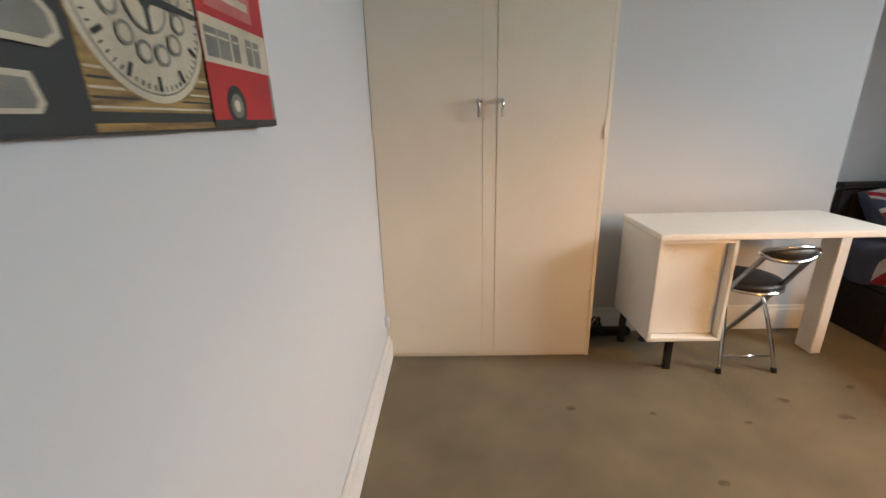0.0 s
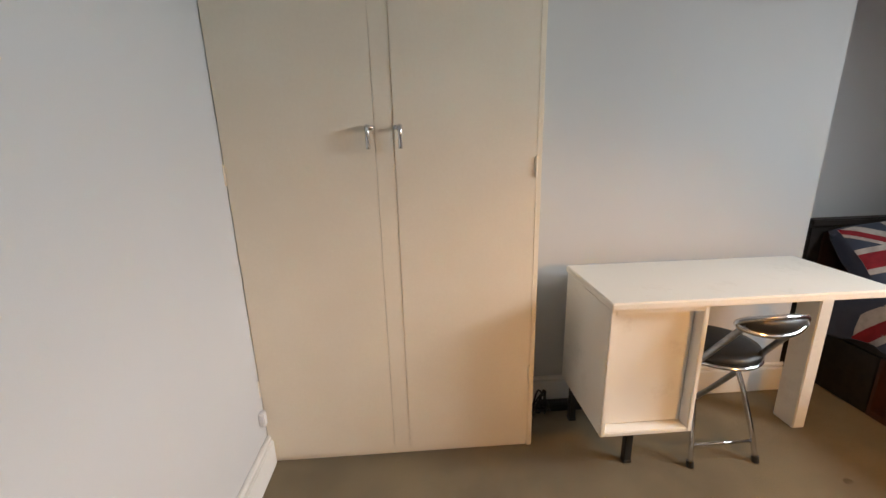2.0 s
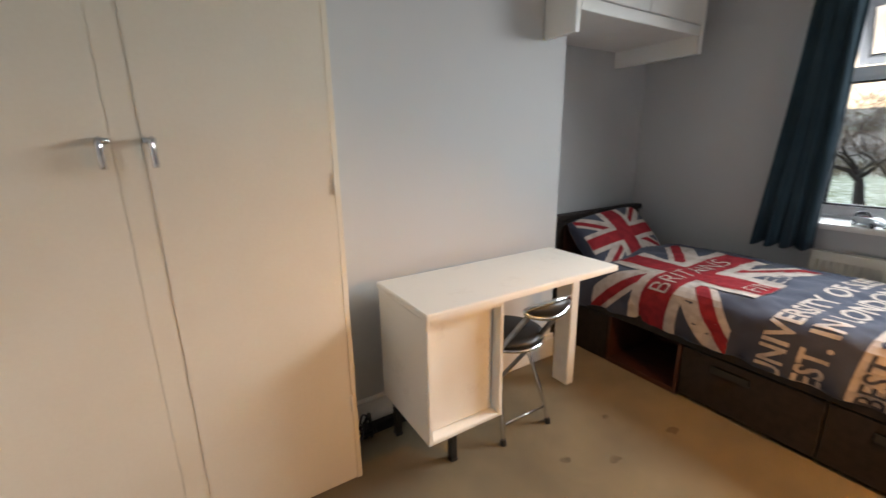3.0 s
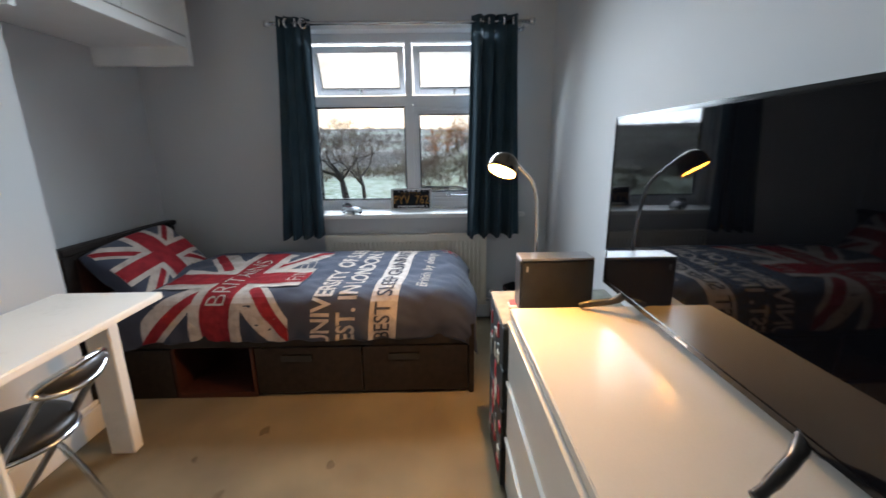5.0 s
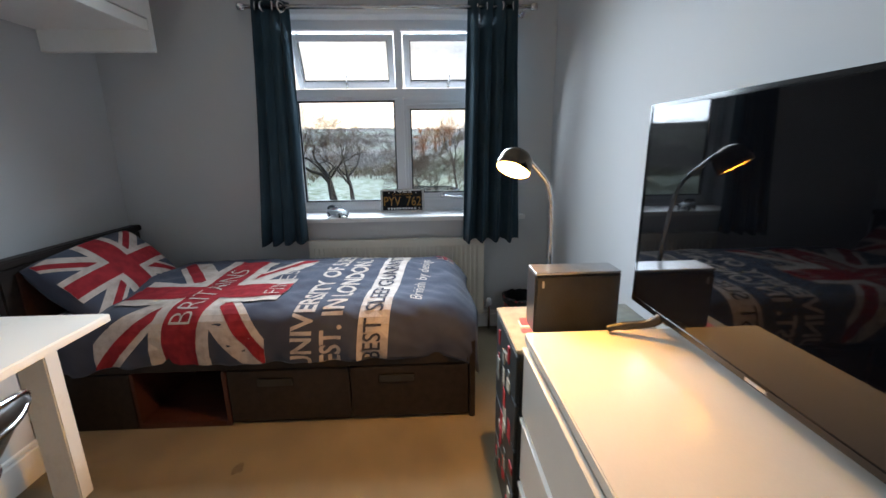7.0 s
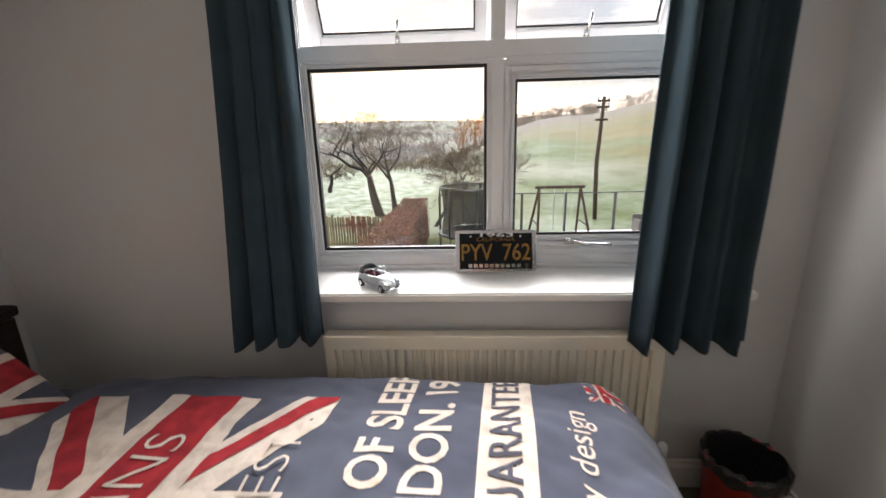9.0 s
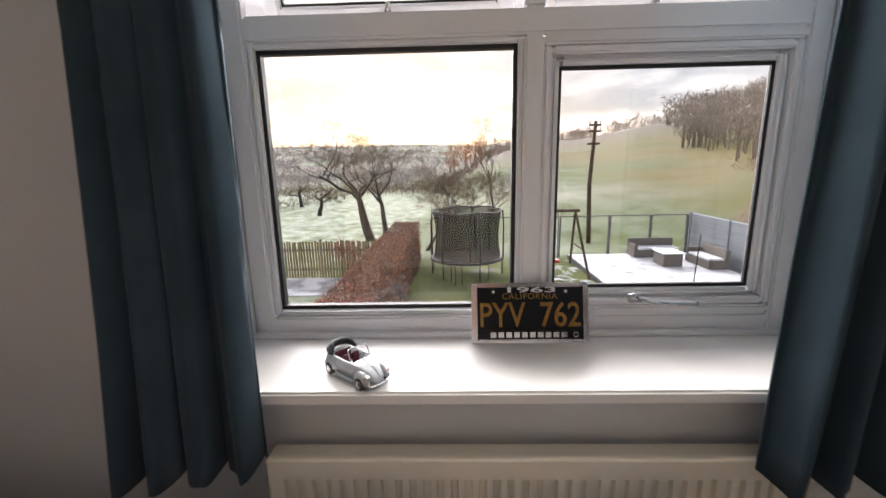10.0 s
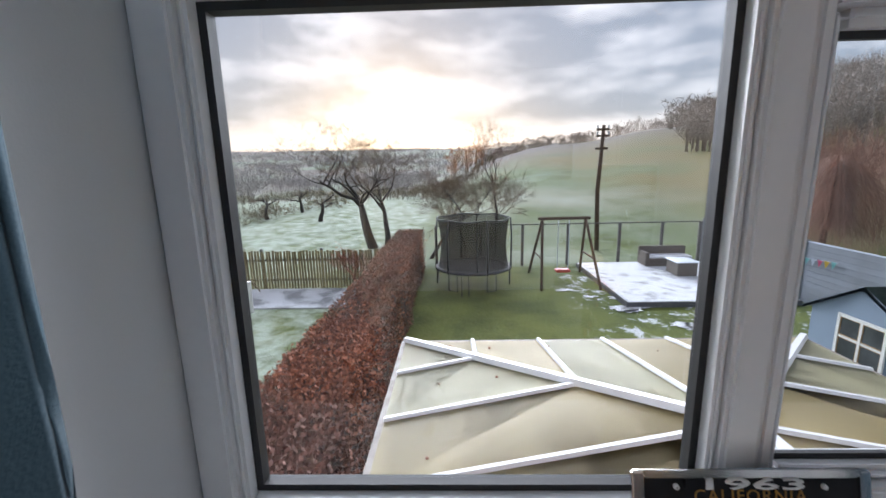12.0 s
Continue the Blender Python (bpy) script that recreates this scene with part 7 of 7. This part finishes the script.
# ---- telegraph pole ----
def telegraph_pole():
    x, y = 24.0, -5.75
    z = ground_z(x, y)
    p = thing("telegraph_pole", (x, y, z), "brown wooden telegraph pole standing in the field", "pole")
    part("post", tube(bmesh.new(), [(0, 0, -0.2), (0.05, 0.1, 3.0), (0.1, -0.08, 3.25 - z)], [0.115, 0.105, 0.085], 12), POLEWOOD, p, smooth=True)
    for dz in (0.2, 0.5):
        part("crossarm", boxes((0.0, 0.10, -0.34, 0.26, 3.25 - z - dz - 0.05, 3.25 - z - dz + 0.05)), POLEWOOD, p, bevel=0.01)
        for yy in (-0.3, 0.22):
            part("insulator", tube(bmesh.new(), [(0.06, yy, 3.25 - z - dz + 0.05), (0.06, yy, 3.25 - z - dz + 0.2)], 0.04, 8), PALE, p)
    part("step_bracket", boxes((-0.05, 0.2, -0.28, 0.28, 3.25 - z - 1.15, 3.25 - z - 1.05)), POLEWOOD, p)


telegraph_pole()

# ---- snowy deck with rattan furniture ----
deck = thing("deck", (17.8, -6.2, GZ), "low garden deck covered with thin snow", "deck")
part("snow_cover", boxes((-2.45, 2.75, -2.65, 2.45, 0.16, 0.18)), SNOW, deck)
part("fascia", boxes((-2.5, -2.452, -2.7, 2.5, 0.0, 0.158), (-2.452, 2.8, 2.452, 2.5, 0.0, 0.158)), DECKEDGE, deck)
for k in range(36):
    part("board", boxes((-2.452 + k * 0.145, -2.452 + k * 0.145 + 0.138, -2.65, 2.45, 0.12, 0.158)), DECKEDGE, deck)


def rattan_sofa(x, y, w, d, rot):
    s = thing("garden_sofa", (x, y, GZ + 0.18), "grey-brown rattan garden sofa on the snowy deck", "sofa", "rattan garden furniture")
    s.rotation_euler = (0, 0, rot)
    part("base", boxes((-w / 2, w / 2, -d / 2, d / 2, 0.0, 0.32)), RATTAN, s, bevel=0.03)
    part("backrest", boxes((-w / 2, w / 2, d / 2 - 0.16, d / 2, 0.322, 0.72)), RATTAN, s, bevel=0.03)
    part("seat_pad", boxes((-w / 2 + 0.16, w / 2 - 0.05, -d / 2 + 0.02, d / 2 - 0.18, 0.322, 0.40)), SNOW, s, bevel=0.02)
    part("armrest", boxes((-w / 2, -w / 2 + 0.14, -d / 2, d / 2 - 0.17, 0.322, 0.56)), RATTAN, s, bevel=0.02)


rattan_sofa(20.1, -7.2, 1.9, 0.8, radians(-90))
rattan_sofa(18.4, -8.45, 1.6, 0.75, radians(180))
tb = thing("garden_table", (18.55, -7.05, GZ + 0.18), "rattan garden table with a pale glass top", "table", "rattan garden furniture")
part("base", boxes((-0.42, 0.42, -0.36, 0.36, 0, 0.50)), RATTAN, tb, bevel=0.02)
part("glass_top", boxes((-0.5, 0.5, -0.45, 0.45, 0.505, 0.53)), TABLETOP, tb, bevel=0.006)
bm = tube(bmesh.new(), [(16.2, -6.75, GZ + 0.18), (16.25, -6.85, GZ + 1.75)], 0.02, 8)
tagged(link_bm("garden_stake", bm, BLACK), "thin dark stake standing on the deck", "stake")


# ---- playhouse ----
def playhouse():
    X0, X1, Y0, Y1, EZ, AZ = 10.9, 12.9, -7.27, -5.15, -1.46, -0.82
    yc = (Y0 + Y1) / 2
    p0 = thing("playhouse", (10.41, -5.80, GZ), "pale blue wooden playhouse with a dark felt roof", "playhouse")
    p0.rotation_euler = (0, 0, radians(-90))
    o = Vector((X0, yc, GZ))

    def p(name, bm, material, label="", **k):
        bmesh.ops.translate(bm, verts=bm.verts[:], vec=-o)
        return part(name, bm, material, k.pop("parent", p0), label, **k)
    # gable wall of lapped boards
    n = 15
    for k in range(n):
        za, zb = GZ + (AZ - 0.06 - GZ) * k / n, GZ + (AZ - 0.06 - GZ) * (k + 1) / n - 0.004

        def hw(z):
            return (Y1 - Y0) / 2 if z < EZ else (Y1 - Y0) / 2 * max(0.02, (AZ - z) / (AZ - EZ))
        bm = bmesh.new()
        q = [(yc - hw(za), za), (yc + hw(za), za), (yc + hw(zb), zb), (yc - hw(zb), zb)]
        lo = [bm.verts.new((X0 - 0.014 if i < 2 else X0 - 0.002, y, z)) for i, (y, z) in enumerate(q)]
        hi = [bm.verts.new((X0 + 0.03, y, z)) for y, z in q]
        bm.faces.new(lo)
        bm.faces.new(hi[::-1])
        for i in range(4):
            bm.faces.new((lo[i], lo[(i + 1) % 4], hi[(i + 1) % 4], hi[i]))
        p("board", bm, SHEDBLUE)
    p("side_wall", boxes((X0 + 0.032, X1, Y1 - 0.03, Y1, GZ, EZ), (X0 + 0.032, X1, Y0, Y0 + 0.03, GZ, EZ), (X1 - 0.03, X1, Y0 + 0.03, Y1 - 0.03, GZ, EZ)), SHEDBLUE)
    for s in (1, -1):
        ye = Y1 if s > 0 else Y0
        bm = bmesh.new()
        d = 0.10
        q = [bm.verts.new(v) for v in ((X0 - d, ye + s * d, EZ - d * 0.5), (X1 + d, ye + s * d, EZ - d * 0.5), (X1 + d, yc, AZ + 0.01), (X0 - d, yc, AZ + 0.01))]
        f = bm.faces.new(q)
        bmesh.ops.solidify(bm, geom=[f], thickness=-0.035)
        p("roof_slope", bm, SHEDROOF, "dark green felt roof")
    # four-pane window with a white surround and bare wood glazing bars
    a0, a1, b0, b1, t = yc - 0.46, yc + 0.46, -2.30, -1.44, 0.055
    am, bm_ = (a0 + a1) / 2, (b0 + b1) / 2
    w = p("window_frame", boxes((X0 - 0.05, X0 - 0.016, a0, a0 + t, b0, b1), (X0 - 0.05, X0 - 0.016, a1 - t, a1, b0, b1), (X0 - 0.05, X0 - 0.016, a0 + t, a1 - t, b0, b0 + t), (X0 - 0.05, X0 - 0.016, a0 + t, a1 - t, b1 - t, b1)), WHITE, "white painted window frame")
    p("glazing_bar", boxes((X0 - 0.044, X0 - 0.02, am - 0.022, am + 0.022, b0 + t, b1 - t)), WHITE, parent=w)
    for ya, yb in ((a0 + t, am - 0.022), (am + 0.022, a1 - t)):
        p("glazing_bar", boxes((X0 - 0.043, X0 - 0.02, ya, yb, bm_ - 0.02, bm_ + 0.02)), WHITE, parent=w)
        for za, zb in ((b0 + t, bm_ - 0.02), (bm_ + 0.02, b1 - t)):
            p("pane", boxes((X0 - 0.03, X0 - 0.022, ya + 0.018, yb - 0.018, za + 0.018, zb - 0.018)), DARKPANE, parent=w)
            p("pane_bead", boxes((X0 - 0.036, X0 - 0.022, ya, ya + 0.018, za, zb), (X0 - 0.036, X0 - 0.022, yb - 0.018, yb, za, zb), (X0 - 0.036, X0 - 0.022, ya + 0.018, yb - 0.018, za, za + 0.018), (X0 - 0.036, X0 - 0.022, ya + 0.018, yb - 0.018, zb - 0.018, zb)), BAREWOOD, parent=w)
    # barge boards along the gable
    for q in (1, -1):
        bm = bmesh.new()
        c = [bm.verts.new(v) for v in ((X0 - 0.125, yc + q * ((Y1 - Y0) / 2 + 0.10), EZ - 0.12), (X0 - 0.125, yc, AZ - 0.06), (X0 - 0.125, yc, AZ + 0.005), (X0 - 0.125, yc + q * ((Y1 - Y0) / 2 + 0.10), EZ - 0.055))]
        f = bm.faces.new(c)
        bmesh.ops.solidify(bm, geom=[f], thickness=0.02)
        p("barge_board", bm, SHEDBLUE)


playhouse()
bm = bmesh.new()
lathe(bm, [(0.001, 0.2), (0.14, 0.19), (0.17, 0.12), (0.13, 0.02), (0.001, 0.0)], 16, Matrix.Translation((13.2, -9.2, GZ + 1.935)))
tagged(link_bm("post_cap_lamp", bm, PALE, smooth=True), "pale rounded cap on a fence post", "fence lamp")
# brick face of the house towards the garden
tagged(link_bm("outer_wall", boxes((OUT, OUT + 0.0015, -1.3, NY + 0.1, -3.2, WIN_Z0 - 0.05)), BRICK), "brown brick outer wall of the house", "wall", kind="structure")
